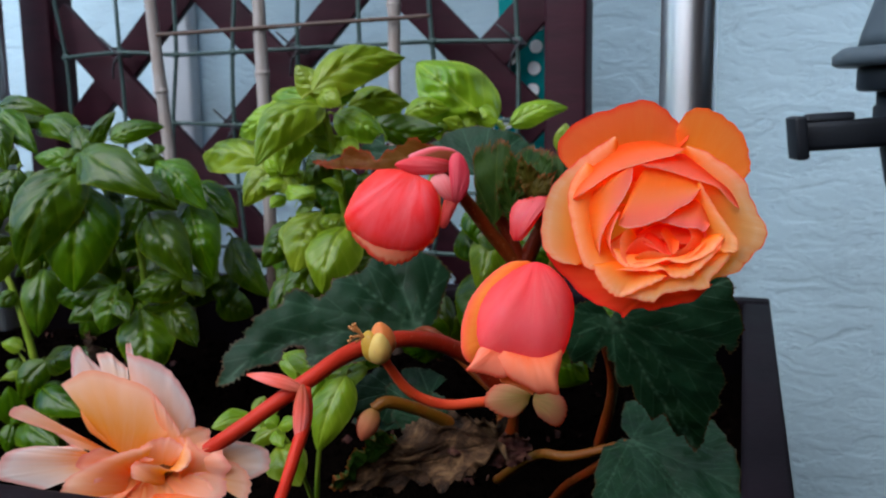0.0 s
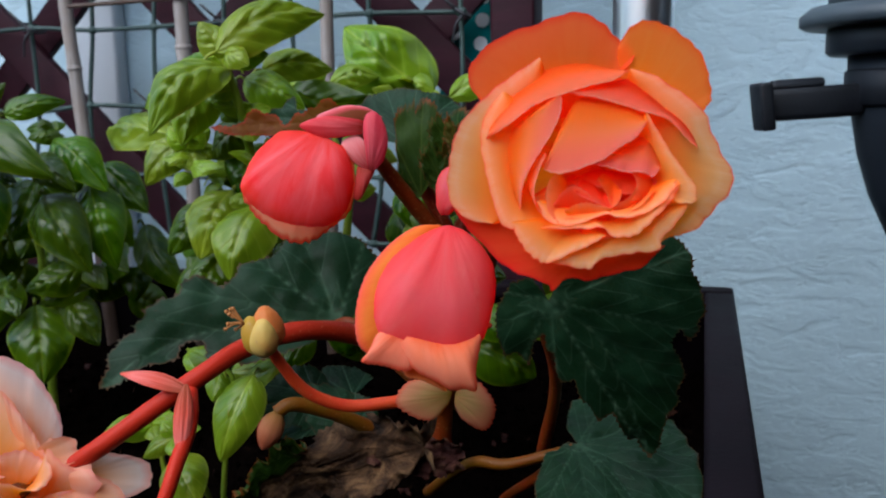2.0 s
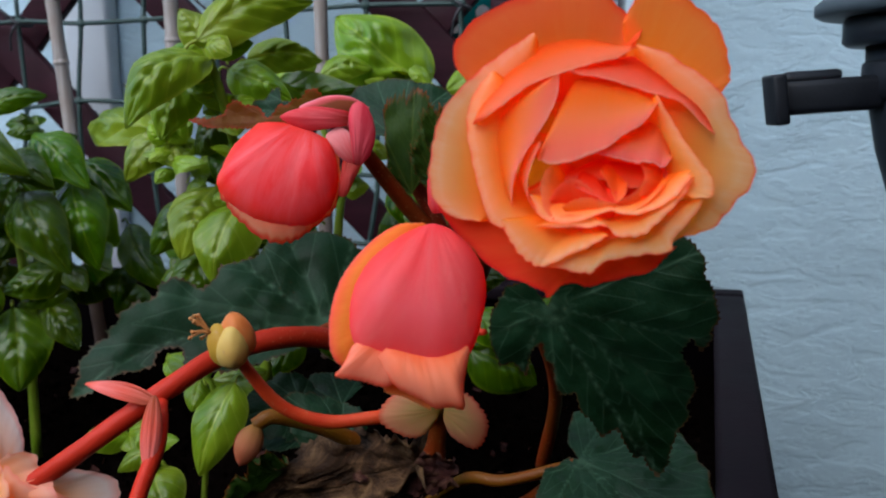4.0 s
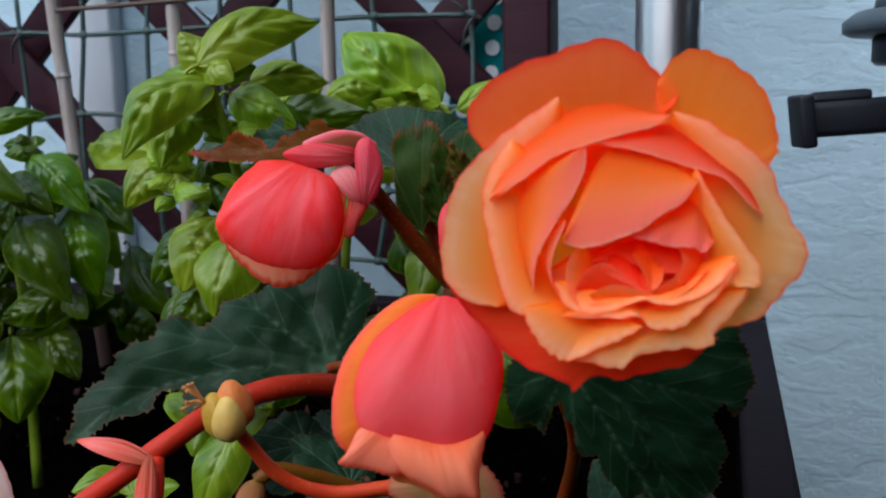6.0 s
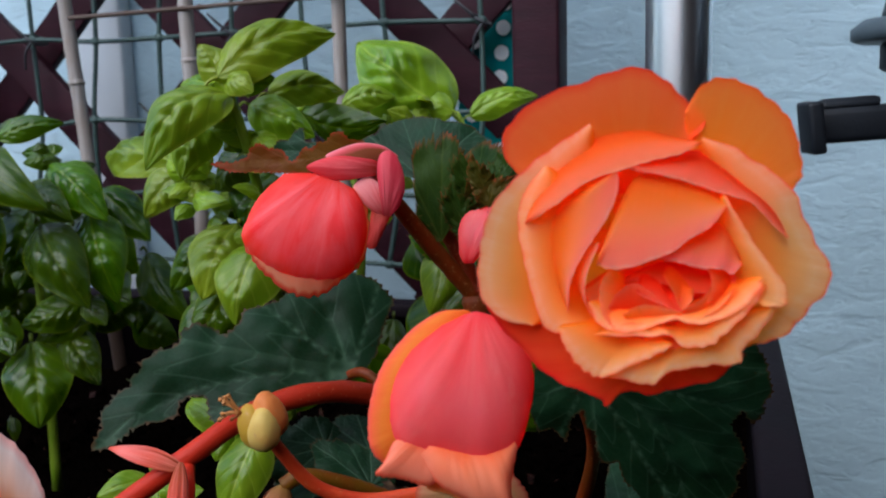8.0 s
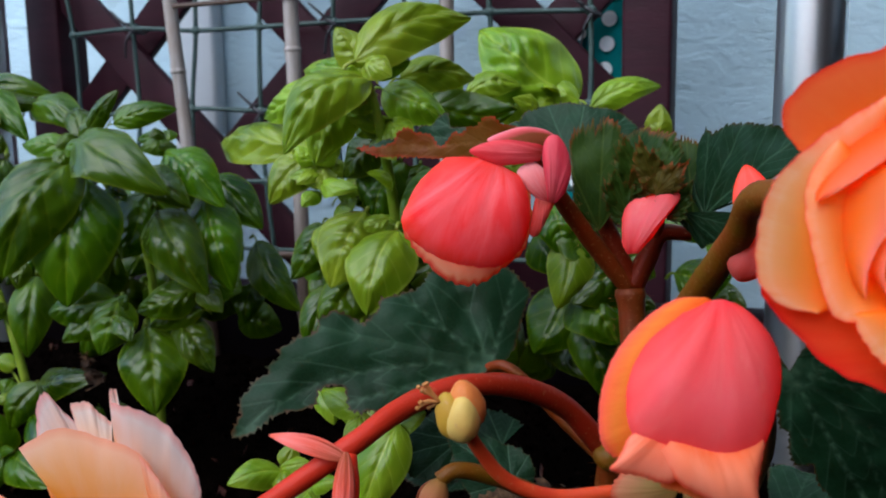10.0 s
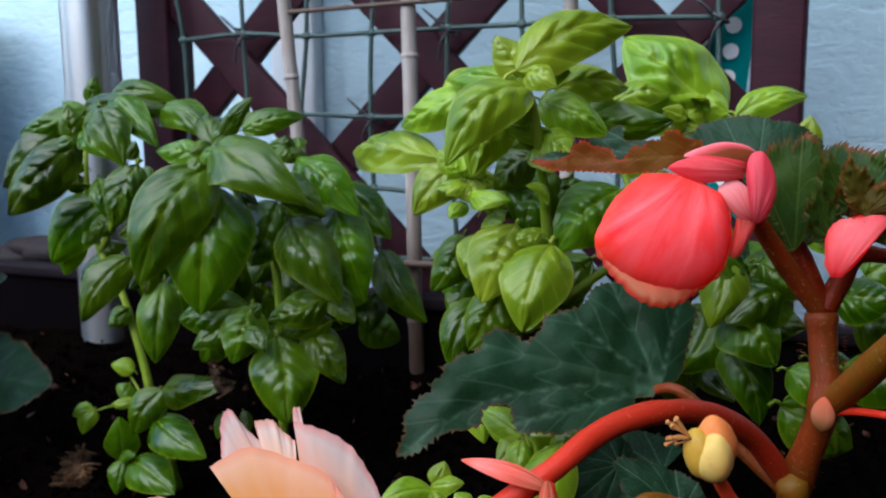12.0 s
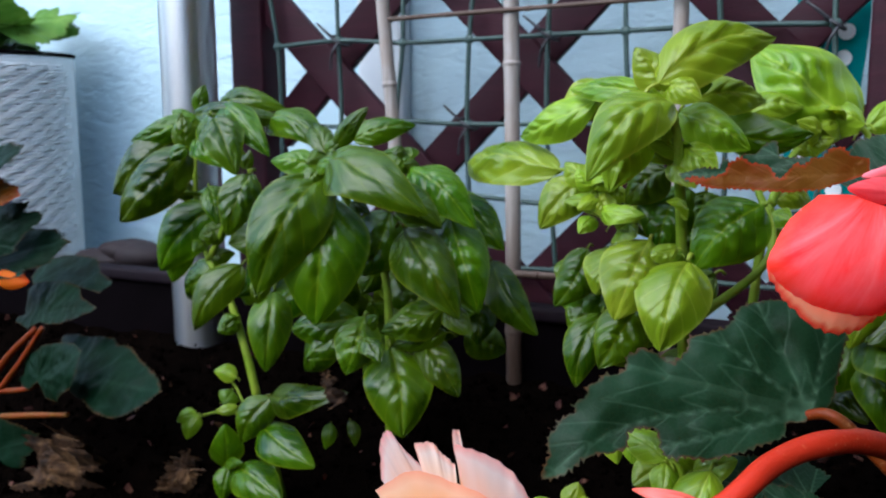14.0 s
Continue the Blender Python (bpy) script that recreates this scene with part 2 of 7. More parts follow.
# grey skin of the added wall behind the camera
BLOCKER_GREY = paint("render", (0.20, 0.20, 0.205), (0.25, 0.25, 0.25), 0.9, 5, 0.4, 0.2)
# dark skin that stops the added east wall bouncing light
BLOCKER_DARK = paint("dark_blocker", rgb(30, 22, 20), rgb(44, 34, 30), 0.8, 12, 0.4, 0.1, (1, 1, 6))
STONE = paint("dark_stone", rgb(21, 13, 16), rgb(35, 25, 27), 0.6, 25, 0.4, 0.2)
BASIL = basil_skin("basil_leaf", rgb(38, 75, 1), rgb(92, 126, 3), rgb(148, 164, 34), 0.22, 0.40)
BASIL_PALE = basil_skin("basil_leaf_pale", rgb(96, 132, 10), rgb(150, 176, 36), rgb(196, 210, 90), 0.24, 0.60)
BASIL_STEM = stem_skin("basil_stem", rgb(104, 132, 24), rgb(134, 152, 48))
LEAF = begonia_skin("begonia_leaf", rgb(11, 32, 12), rgb(25, 53, 32), rgb(80, 108, 84), rgb(84, 44, 24), 0.10, 0.015)
# darker copy of the begonia leaf, with the far end's shade in its colour
LEAF_SHADED = begonia_skin("begonia_leaf_shaded", rgb(6, 22, 9), rgb(13, 34, 21), rgb(40, 62, 48), rgb(70, 42, 24), 0.05, 0.02, 0.04)
LEAF_UNDER = begonia_skin("begonia_leaf_reddish", rgb(98, 42, 6), rgb(104, 70, 18), rgb(118, 80, 30), rgb(164, 44, 28), 0.25, 0.03)
LEAF_YOUNG = begonia_skin("begonia_leaf_young", rgb(22, 46, 7), rgb(46, 68, 15), rgb(84, 98, 40), rgb(150, 48, 28), 0.2, 0.03)
LEAF_RED = begonia_skin("begonia_leaf_red", rgb(70, 50, 10), rgb(64, 70, 18), rgb(110, 84, 34), rgb(176, 52, 32), 0.25, 0.06)
GERANIUM = begonia_skin("geranium_leaf", rgb(60, 101, 28), rgb(101, 132, 51), rgb(122, 147, 72), rgb(104, 122, 60), 0.2)
STEM = stem_skin("begonia_stem", rgb(95, 45, 7), rgb(120, 41, 7))
STEM_RED = stem_skin("begonia_stem_red", rgb(190, 36, 18), rgb(206, 50, 28))
STEM_ARC = stem_skin("begonia_stem_dark_red", rgb(128, 34, 10), rgb(146, 30, 12), rgb(186, 44, 24))
STEM_DEEP = stem_skin("begonia_stem_deep_red", rgb(113, 27, 3), rgb(95, 32, 5))
POD_PALE = stem_skin("pale_seed_pod", rgb(206, 178, 98), rgb(196, 150, 74))
POD_ORANGE = stem_skin("orange_seed_pod", rgb(206, 128, 64), rgb(196, 92, 44))
STEM_OLIVE = stem_skin("begonia_stem_olive", rgb(102, 69, 8), rgb(115, 52, 8))
ORANGE_OUTER = petal_skin("outer_orange_petal", ((0.0, rgb(254, 92, 2)), (0.50, rgb(255, 117, 30)), (0.90, rgb(255, 116, 54)), (0.975, rgb(255, 92, 40)), (1.0, rgb(240, 44, 20))), rgb(255, 140, 76), 0.30, 0.60, relief=0.08, glow=1.15, value=1.0)
RED_OUTER = petal_skin("red_orange_petal", ((0.0, rgb(250, 84, 4)), (0.60, rgb(255, 92, 24)), (0.95, rgb(250, 76, 24)), (1.0, rgb(234, 38, 16))), rgb(255, 110, 44), 0.35, 0.42, relief=0.1, value=0.80)
CREAM = petal_skin("cream_orange_petal", ((0.0, rgb(254, 116, 6)), (0.28, rgb(255, 142, 26)), (0.58, rgb(255, 170, 84)), (0.86, rgb(255, 200, 147)), (0.97, rgb(255, 188, 140)), (1.0, rgb(255, 108, 84))), rgb(255, 154, 60), 0.22, 0.62, relief=0.08, glow=1.15, value=1.0)
CORAL = petal_skin("coral_orange_petal", ((0.0, rgb(252, 72, 2)), (0.35, rgb(255, 102, 36)), (0.70, rgb(255, 132, 92)), (0.93, rgb(255, 154, 118)), (0.99, rgb(255, 190, 152))), rgb(255, 112, 56), 0.25, 0.60, relief=0.08, value=0.93)
BLUSH = petal_skin("blush_petal", ((0.0, rgb(254, 112, 6)), (0.28, rgb(255, 128, 30)), (0.52, rgb(255, 144, 82)), (0.80, rgb(255, 146, 118)), (0.96, rgb(255, 154, 134)), (1.0, rgb(255, 200, 170))), rgb(255, 152, 100), 0.22, 0.62, relief=0.08, value=0.93)
HEART = petal_skin("red_heart_petal", ((0.0, rgb(252, 66, 2)), (0.45, rgb(255, 94, 22)), (0.85, rgb(255, 116, 62)), (1.0, rgb(255, 144, 104))), rgb(255, 104, 34), 0.25, 0.62, relief=0.06, value=0.97)
HEART_PALE = petal_skin("pale_heart_petal", ((0.0, rgb(252, 84, 2)), (0.40, rgb(255, 118, 28)), (0.80, rgb(255, 156, 86)), (1.0, rgb(255, 178, 130))), rgb(255, 128, 48), 0.25, 0.62, relief=0.06, value=0.94)
SEPAL_BACK = petal_skin("brown_sepal", ((0.0, rgb(96, 44, 16)), (0.75, rgb(118, 60, 24)), (0.9, rgb(214, 88, 84)), (1.0, rgb(238, 130, 130))), rgb(120, 70, 30), 0.3, 0.15, fine=4.0)
SEPAL_PALE = petal_skin("pale_sepal", ((0.0, rgb(196, 52, 46)), (0.4, rgb(226, 100, 98)), (1.0, rgb(238, 148, 146))), rgb(244, 170, 166), 0.30, 0.25, fine=4.0, relief=0.1)
SKIRT_DARK = petal_skin("deep_orange_petal", ((0.0, rgb(226, 70, 10)), (0.7, rgb(240, 100, 24)), (1.0, rgb(255, 160, 96))), rgb(240, 90, 30), 0.3, 0.3)
PINK = petal_skin("pink_bud_petal", ((0.0, rgb(236, 48, 52)), (0.30, rgb(250, 76, 92)), (0.80, rgb(248, 66, 84)), (0.95, rgb(246, 48, 46))), rgb(255, 158, 168), 0.50, 0.40, fine=3.6, side=rgb(240, 50, 52), relief=0.10, glow=1.2, value=1.0)
SEPAL = petal_skin("sepal", ((0.0, rgb(146, 44, 26)), (0.4, rgb(206, 62, 62)), (0.95, rgb(222, 58, 56))), rgb(240, 130, 128), 0.32, 0.25, fine=3.0, side=rgb(190, 36, 28), relief=0.10)
PEACH = petal_skin("peach_bud_petal", ((0.0, rgb(240, 76, 44)), (0.7, rgb(255, 144, 100)), (0.94, rgb(255, 182, 142)), (0.985, rgb(244, 70, 52))), rgb(255, 170, 126), 0.35, 0.52)
DULL = petal_skin("dull_bud_petal", ((0.0, rgb(120, 86, 36)), (0.5, rgb(184, 104, 78)), (0.97, rgb(196, 84, 66))), rgb(160, 96, 60), 0.4, 0.2)
PINK_SMOOTH = petal_skin("coral_bud_petal", ((0.0, rgb(250, 60, 36)), (0.18, rgb(255, 102, 92)), (0.6, rgb(255, 124, 122)), (0.92, rgb(255, 110, 100)), (0.99, rgb(250, 66, 36))), rgb(255, 172, 166), 0.50, 0.55, fine=2.4, side=rgb(252, 96, 72), relief=0.04, glow=1.2, value=1.0)
BUD_BACK = petal_skin("orange_bud_petal", ((0.0, rgb(206, 50, 16)), (0.5, rgb(226, 88, 24)), (0.82, rgb(236, 116, 44)), (0.94, rgb(250, 96, 62)), (0.985, rgb(250, 84, 80))), rgb(232, 70, 26), 0.35, 0.30)
SKIRT = petal_skin("pale_coral_petal", ((0.0, rgb(246, 74, 30)), (0.4, rgb(255, 126, 96)), (0.85, rgb(255, 136, 112)), (0.99, rgb(246, 76, 58))), rgb(255, 150, 126), 0.4, 0.35, fine=3.0, relief=0.08)
SALMON = petal_skin("salmon_petal", ((0.0, rgb(255, 124, 14)), (0.30, rgb(255, 154, 66)), (0.60, rgb(254, 180, 128)), (0.90, rgb(254, 196, 166)), (0.995, rgb(250, 170, 150))), rgb(255, 206, 176), 0.28, 0.50, fine=4.0, relief=0.08)
SALMON_PALE = petal_skin("pale_salmon_petal", ((0.0, rgb(255, 128, 18)), (0.25, rgb(255, 170, 94)), (0.52, rgb(252, 204, 172)), (0.88, rgb(248, 220, 210)), (0.995, rgb(248, 172, 160))), rgb(252, 228, 218), 0.35, 0.50, fine=4.0, relief=0.10)
BRACT = petal_skin("bract", ((0.0, rgb(140, 50, 20)), (0.4, rgb(204, 52, 52)), (0.8, rgb(230, 104, 108)), (0.98, rgb(222, 60, 54))), rgb(240, 140, 140), 0.35, 0.2, fine=4.0)
PALE_PETAL = petal_skin("pale_petal", ((0.0, rgb(150, 126, 52)), (0.5, rgb(192, 154, 96)), (0.9, rgb(226, 148, 108)), (0.99, rgb(230, 96, 66))), rgb(214, 132, 96), 0.4, 0.35, fine=3.0, value=0.62)
STEM_PEDICEL = stem_skin("begonia_pedicel", rgb(206, 78, 34), rgb(190, 52, 24))
FRUIT = stem_skin("seed_pod", rgb(180, 146, 48), rgb(166, 116, 40))
STAMEN = stem_skin("dry_stamen", rgb(176, 112, 58), rgb(204, 144, 86))
DEAD = withered("withered_leaf", rgb(14, 8, 5), rgb(58, 38, 22), rgb(112, 84, 56))
DEAD_RED = withered("withered_reddish_leaf", rgb(16, 7, 7), rgb(60, 28, 24), rgb(104, 74, 54))


# ---- mesh helpers ----
def link(name, bm, material, parent=None, label="", smooth=True):
    me = bpy.data.meshes.new(name)
    bm.to_mesh(me)
    bm.free()
    if smooth:
        me.polygons.foreach_set("use_smooth", [True] * len(me.polygons))
    if material:
        me.materials.append(material)
    ob = new(name, me)
    if parent:
        ob.parent = parent
        ob.matrix_parent_inverse = Matrix.Translation(parent.location).inverted()
    if label:
        ob["label"] = label
    return ob


def part(name, bm, material, parent, label="", smooth=True):
    """One mesh under a thing or under one of its parts."""
    top = parent
    shift = Vector((0, 0, 0))
    while top:
        shift += top.location
        top = top.parent
    me = bpy.data.meshes.new(name)
    bm.transform(Matrix.Translation(-shift))
    bm.to_mesh(me)
    bm.free()
    if smooth:
        me.polygons.foreach_set("use_smooth", [True] * len(me.polygons))
    me.materials.append(material)
    ob = new(name, me)
    ob.parent = parent
    if label:
        ob["label"] = label
    return ob


def thing(name, where, label, category, group=""):
    ob = new(name)
    ob.location = where
    ob.empty_display_size = 0.02
    return tagged(ob, label, category, group)


def sheet(f, nu, nv, uv=None):
    """A grid surface from f(u, v), u in -1..1 and v in 0..1."""
    bm = bmesh.new()
    lay = bm.loops.layers.uv.new("UVMap")
    rows, vals = [], {}
    for j in range(nv + 1):
        row = []
        for i in range(nu + 1):
            u, v = 2 * i / nu - 1, j / nv
            x = bm.verts.new(f(u, v))
            vals[x] = uv(u, v) if uv else ((u + 1) / 2, v)
            row.append(x)
        rows.append(row)
    for j in range(nv):
        for i in range(nu):
            fc = bm.faces.new((rows[j][i], rows[j][i + 1], rows[j + 1][i + 1], rows[j + 1][i]))
            for lp in fc.loops:
                lp[lay].uv = vals[lp.vert]
    return bm


def smooth_line(points, n):
    """n points along a Catmull-Rom curve through the given ones."""
    p = [Vector(q) for q in points]
    p = [2 * p[0] - p[1]] + p + [2 * p[-1] - p[-2]]
    out = []
    for k in range(n):
        s = k / (n - 1) * (len(p) - 3)
        i = min(int(s), len(p) - 4)
        t = s - i
        a, b, c, d = p[i:i + 4]
        out.append(0.5 * (2 * b + (c - a) * t + (2 * a - 5 * b + 4 * c - d) * t * t + (3 * b - a - 3 * c + d) * t ** 3))
    return out


def tube(points, r0, r1=None, n=24, sides=10, wobble=0.0, bm=None, swell=None):
    """A tube along a smooth line, from radius r0 to r1."""
    r1 = r0 if r1 is None else r1
    line = smooth_line(points, n)
    own = bm or bmesh.new()
    rings = []
    ref = Vector((0.31, 0.2, 0.93))
    for k, q in enumerate(line):
        d = (line[min(k + 1, n - 1)] - line[max(k - 1, 0)]).normalized()
        a = d.cross(ref)
        a = (a if a.length > 0.05 else d.cross(Vector((1, 0, 0)))).normalized()
        b = d.cross(a)
        s = k / (n - 1)
        r = r0 + (r1 - r0) * s
        if swell:
            r *= swell(s)
        ring = []
        for i in range(sides):
            t = 2 * math.pi * i / sides
            rr = r * (1 + wobble * noise.noise(q * 90 + Vector((t, 0, 0))))
            ring.append(own.verts.new(q + rr * (math.cos(t) * a + math.sin(t) * b)))
        rings.append(ring)
    for k in range(n - 1):
        for i in range(sides):
            own.faces.new((rings[k][i], rings[k][(i + 1) % sides], rings[k + 1][(i + 1) % sides], rings[k + 1][i]))
    own.faces.new(rings[0][::-1])
    own.faces.new(rings[-1])
    return own


def lathe(profile, centre, sides=32, axis=Vector((0, 0, 1)), bm=None):
    """A turned form from (radius, height) pairs round an axis."""
    own = bm or bmesh.new()
    turn = Vector((0, 0, 1)).rotation_difference(axis.normalized()).to_matrix()
    rings = []
    for r, h in profile:
        rings.append([own.verts.new(Vector(centre) + turn @ Vector((r * math.cos(2 * math.pi * i / sides), r * math.sin(2 * math.pi * i / sides), h))) for i in range(sides)])
    for a, b in zip(rings, rings[1:]):
        for i in range(sides):
            own.faces.new((a[i], a[(i + 1) % sides], b[(i + 1) % sides], b[i]))
    own.faces.new(rings[0][::-1])
    own.faces.new(rings[-1])
    return own


def box(lo, hi, bevel=0.002, m=None, bm=None):
    """A box with rounded edges between two corners, turned by m."""
    own = bmesh.new()
    c, s = (Vector(lo) + Vector(hi)) / 2, Vector(hi) - Vector(lo)
    bmesh.ops.create_cube(own, size=1, matrix=Matrix.Translation(c) @ Matrix.Diagonal((*s, 1)))
    if bevel:
        bmesh.ops.bevel(own, geom=own.edges[:], offset=bevel, segments=2, profile=0.6, affect="EDGES")
    if m is not None:
        own.transform(m)
    if bm is None:
        return own
    me = bpy.data.meshes.new("piece")
    own.to_mesh(me)
    own.free()
    bm.from_mesh(me)
    bpy.data.meshes.remove(me)
    return bm


def frame_of(base, tip, toward, roll=0.0):
    """Axes of a leaf: along, across and out of its face, which turns to the given way."""
    y = (Vector(tip) - Vector(base)).normalized()
    z = Vector(toward)
    z = (z - z.dot(y) * y).normalized()
    x = y.cross(z)
    turn = Matrix.Rotation(radians(roll), 3, y)
    return turn @ x, y, turn @ z


# ---- plant parts ----
VIEW = Vector((-0.03, 0.0, 1.22))


def basil_leaf(plant, base, tip, width, roll=0.0, arch=0.13, cup=0.45, pucker=1.0, skin=None, face=None):
    """An ovate, puffed leaf with a sunken midrib, on a short stalk."""
    base, tip = Vector(base), Vector(tip)
    length = (tip - base).length
    toward = Vector(face) if face else VIEW - (base + tip) / 2
    x, y, z = frame_of(base, tip, toward, roll)
    s = random.random() * 9
    half = width / 2
    side = random.uniform(-0.10, 0.10) * length

    def f(u, v):
        shape = (math.sin(math.pi * min(1, v ** 0.80)) ** 0.72) * (1.10 - 0.22 * v) if 0 < v < 1 else 0.015
        shape = max(shape, 0.012)
        w = abs(u)
        ph = 5.0 * v - 1.7 * w + 0.55 * noise.noise(Vector((u * 1.6 + s, v * 2.6, 7)))
        puff = abs(math.sin(math.pi * (ph + 0.5))) ** 0.6 * (1 - w ** 2.5) * min(1, 5 * v) * min(1, 3 * (1 - v))
        puff *= max(0.0, 0.55 + 1.3 * noise.noise(Vector((u * 1.3 - s, v * 2.2, s))))
        out = arch * length * 4 * v * (1 - v) - cup * half * shape * w ** 2 - arch * 0.5 * length * v ** 3
        out += pucker * width * 0.088 * puff - width * 0.06 * math.exp(-(u / 0.11) ** 2) * shape
        out += width * 0.05 * math.sin(8 * v + s + (1.5 if u > 0 else 0)) * w ** 3 * shape
        out += width * 0.06 * noise.noise(Vector((u * 1.2 + s, v * 2.4, s))) + pucker * width * 0.05 * noise.noise(Vector((u * 2.4, v * 4.6 + s, s)))
        out += pucker * width * 0.022 * noise.noise(Vector((u * 4.5 - s, v * 7.5, s))) * min(1, 4 * (1 - v))
        return base + y * length * v + x * (u * half * shape + side * 4 * v * (1 - v)) + z * out

    bm = sheet(f, 20, 44)
    back = base - y * 0.16 * length - Vector((0, 0, 0.10 * length))
    tube([base + z * 0.0005, base - y * 0.08 * length, back], width * 0.03, width * 0.035, 5, 6, bm=bm)
    return part("leaf", bm, skin or BASIL, plant)


VEINS = [radians(a) for a in (-122, -84, -52, -26, 0, 27, 54, 86, 124)]


def broad_leaf(plant, base, tip, ref, radii, skin=None, wave=0.05, dome=0.10, teeth=1.0, crumple=0.0, label="", name="leaf", fold=0.0, relief=1.0, bend=0.0):
    """A lopsided, toothed leaf whose veins fan out from the stalk. radii: reach, in lengths, at -150, -110, -75, -45, -20, 0, 20, 45, 75,
    110 and 150 degrees from its axis, the positive ones towards ref, or pairs of degrees and reach. bend: the degrees by which it sweeps aside."""
    base, tip, ref = Vector(base), Vector(tip), Vector(ref)
    length = (tip - base).length
    y = (tip - base).normalized()
    x = ref - base
    x = (x - x.dot(y) * y).normalized()
    z = x.cross(y)
    if z.dot(VIEW - base) < 0:
        z = -z
    ang = [-150, -110, -75, -45, -20, 0, 20, 45, 75, 110, 150]
    loose = 1.0
    if isinstance(radii[0], tuple):
        ang, radii = zip(*radii)
        loose = 0.25
    s = random.random() * 20
    nt, nr = 208, 13
    # steps of even length along the margin
    fine = np.linspace(ang[0], ang[-1], 1500)
    reaches = np.convolve(np.pad(np.interp(fine, ang, radii), 9, mode="edge"), np.ones(19) / 19, mode="valid")
    xs, ys = reaches * np.cos(np.radians(fine)), reaches * np.sin(np.radians(fine))
    way = np.concatenate(([0], np.cumsum(np.hypot(np.diff(xs), np.diff(ys)))))
    degs = np.interp(np.linspace(0, way[-1], nt + 1), way, fine)
    bm = bmesh.new()
    lay = bm.loops.layers.uv.new("UVMap")
    rim_lay = bm.loops.layers.uv.new("Rim")
    vals = {}
    grid = []
    for i in range(nt + 1):
        deg = float(degs[i])
        reach = float(np.interp(deg, fine, reaches))
        big = noise.noise(Vector((i * 0.11, s, 0)))
        lobe = noise.noise(Vector((deg * 0.13, s, 5)))
        tooth = teeth * (0.026 * ((0.0, 0.30, 0.65, 1.0)[i % 4] - 0.5) * (0.5 + abs(big) * 2.4) + 0.030 * big * ((i // 8) % 2))
        reach *= 1 + teeth * loose * (0.05 * big + 0.07 * lobe)
        near = min(abs(radians(deg + bend) - a) for a in VEINS)
        row = []
        for k in range(nr + 1):
            q = (k / nr) ** 0.85
            r = reach * q + tooth * q ** 7
            t = radians(deg + bend * r * r)
            gap = min(1.0, near / 0.26)
            out = relief * 0.032 * gap * q * (1.2 - q) - dome * r * r + wave * q * q * math.sin(deg * 0.058 + s)
            out += 0.045 * q * noise.noise(Vector((r * 5 * math.cos(t) + s, r * 5 * math.sin(t), s))) + 0.012 * q * noise.noise(Vector((r * 16 * math.cos(t) + s, r * 16 * math.sin(t), s)))
            out += crumple * q * (noise.noise(Vector((r * 5.5 * math.cos(t), r * 5.5 * math.sin(t) + s, s))) + 0.6 * noise.noise(Vector((r * 15 * math.cos(t), s, r * 15 * math.sin(t)))))
            px, py = r * math.sin(t), r * math.cos(t)
            out -= fold * abs(px)
            v = bm.verts.new(base + length * (x * px + y * py + z * out))
            vals[v] = (near * r * 0.5, q)
            row.append(v)
        grid.append(row)
    for i in range(nt):
        for k in range(nr):
            q = (grid[i][k], grid[i + 1][k], grid[i + 1][k + 1], grid[i][k + 1])
            fc = bm.faces.new(q)
            for lp in fc.loops:
                lp[lay].uv = vals[lp.vert]
                lp[rim_lay].uv = (vals[lp.vert][1], 0)
    bmesh.ops.remove_doubles(bm, verts=[row[0] for row in grid], dist=1e-6)
    return part(name, bm, skin or LEAF, plant, label)


def petal(flower, centre, axes, phi, beta, length, a0, a1, skin, rise=0.0, k=0.22, ruffle=0.06, notch=0.0, bend=1.5, off=0.0, name="petal", lean=0.0):
    """A cupped petal round the flower's axis. phi: its way, beta: half its spread, a0 to a1: its slope from the axis, all in degrees."""
    e1, e2, a = axes
    centre = Vector(centre)
    n = 40
    rr, hh = [off], [0.0]
    for i in range(n):
        al = radians(a0 + (a1 - a0) * ((i + 0.5) / n) ** bend)
        rr.append(rr[-1] + length / n * math.sin(al))
        hh.append(hh[-1] + length / n * math.cos(al))
    s = random.random() * 30

    def f(u, v):
        top = 1 - k * abs(u) ** 2.4 - notch * math.exp(-(u / 0.16) ** 2)
        top *= 1 + 0.018 * math.sin(u * 21 + s) + 0.05 * noise.noise(Vector((u * 2.5, s, 1)))
        vv = v * top
        i = min(n - 1, int(vv * n))
        w = vv * n - i
        r = rr[i] * (1 - w) + rr[i + 1] * w
        h = hh[i] * (1 - w) + hh[i + 1] * w
        th = radians(phi + lean * v + beta * u * (0.55 + 0.45 * min(1, 2.5 * v)))
        h += ruffle * length * v ** 2 * noise.noise(Vector((u * 2.2 + s, v * 1.6, s)))
        r += ruffle * length * v ** 2 * noise.noise(Vector((s, u * 2.8, v * 1.7)))
        h += 0.5 * ruffle * length * v ** 5 * noise.noise(Vector((s, u * 8, 3)))
        return centre + a * (rise + h) + r * (math.cos(th) * e1 + math.sin(th) * e2)

    return part(name, sheet(f, 18, 16), skin, flower)


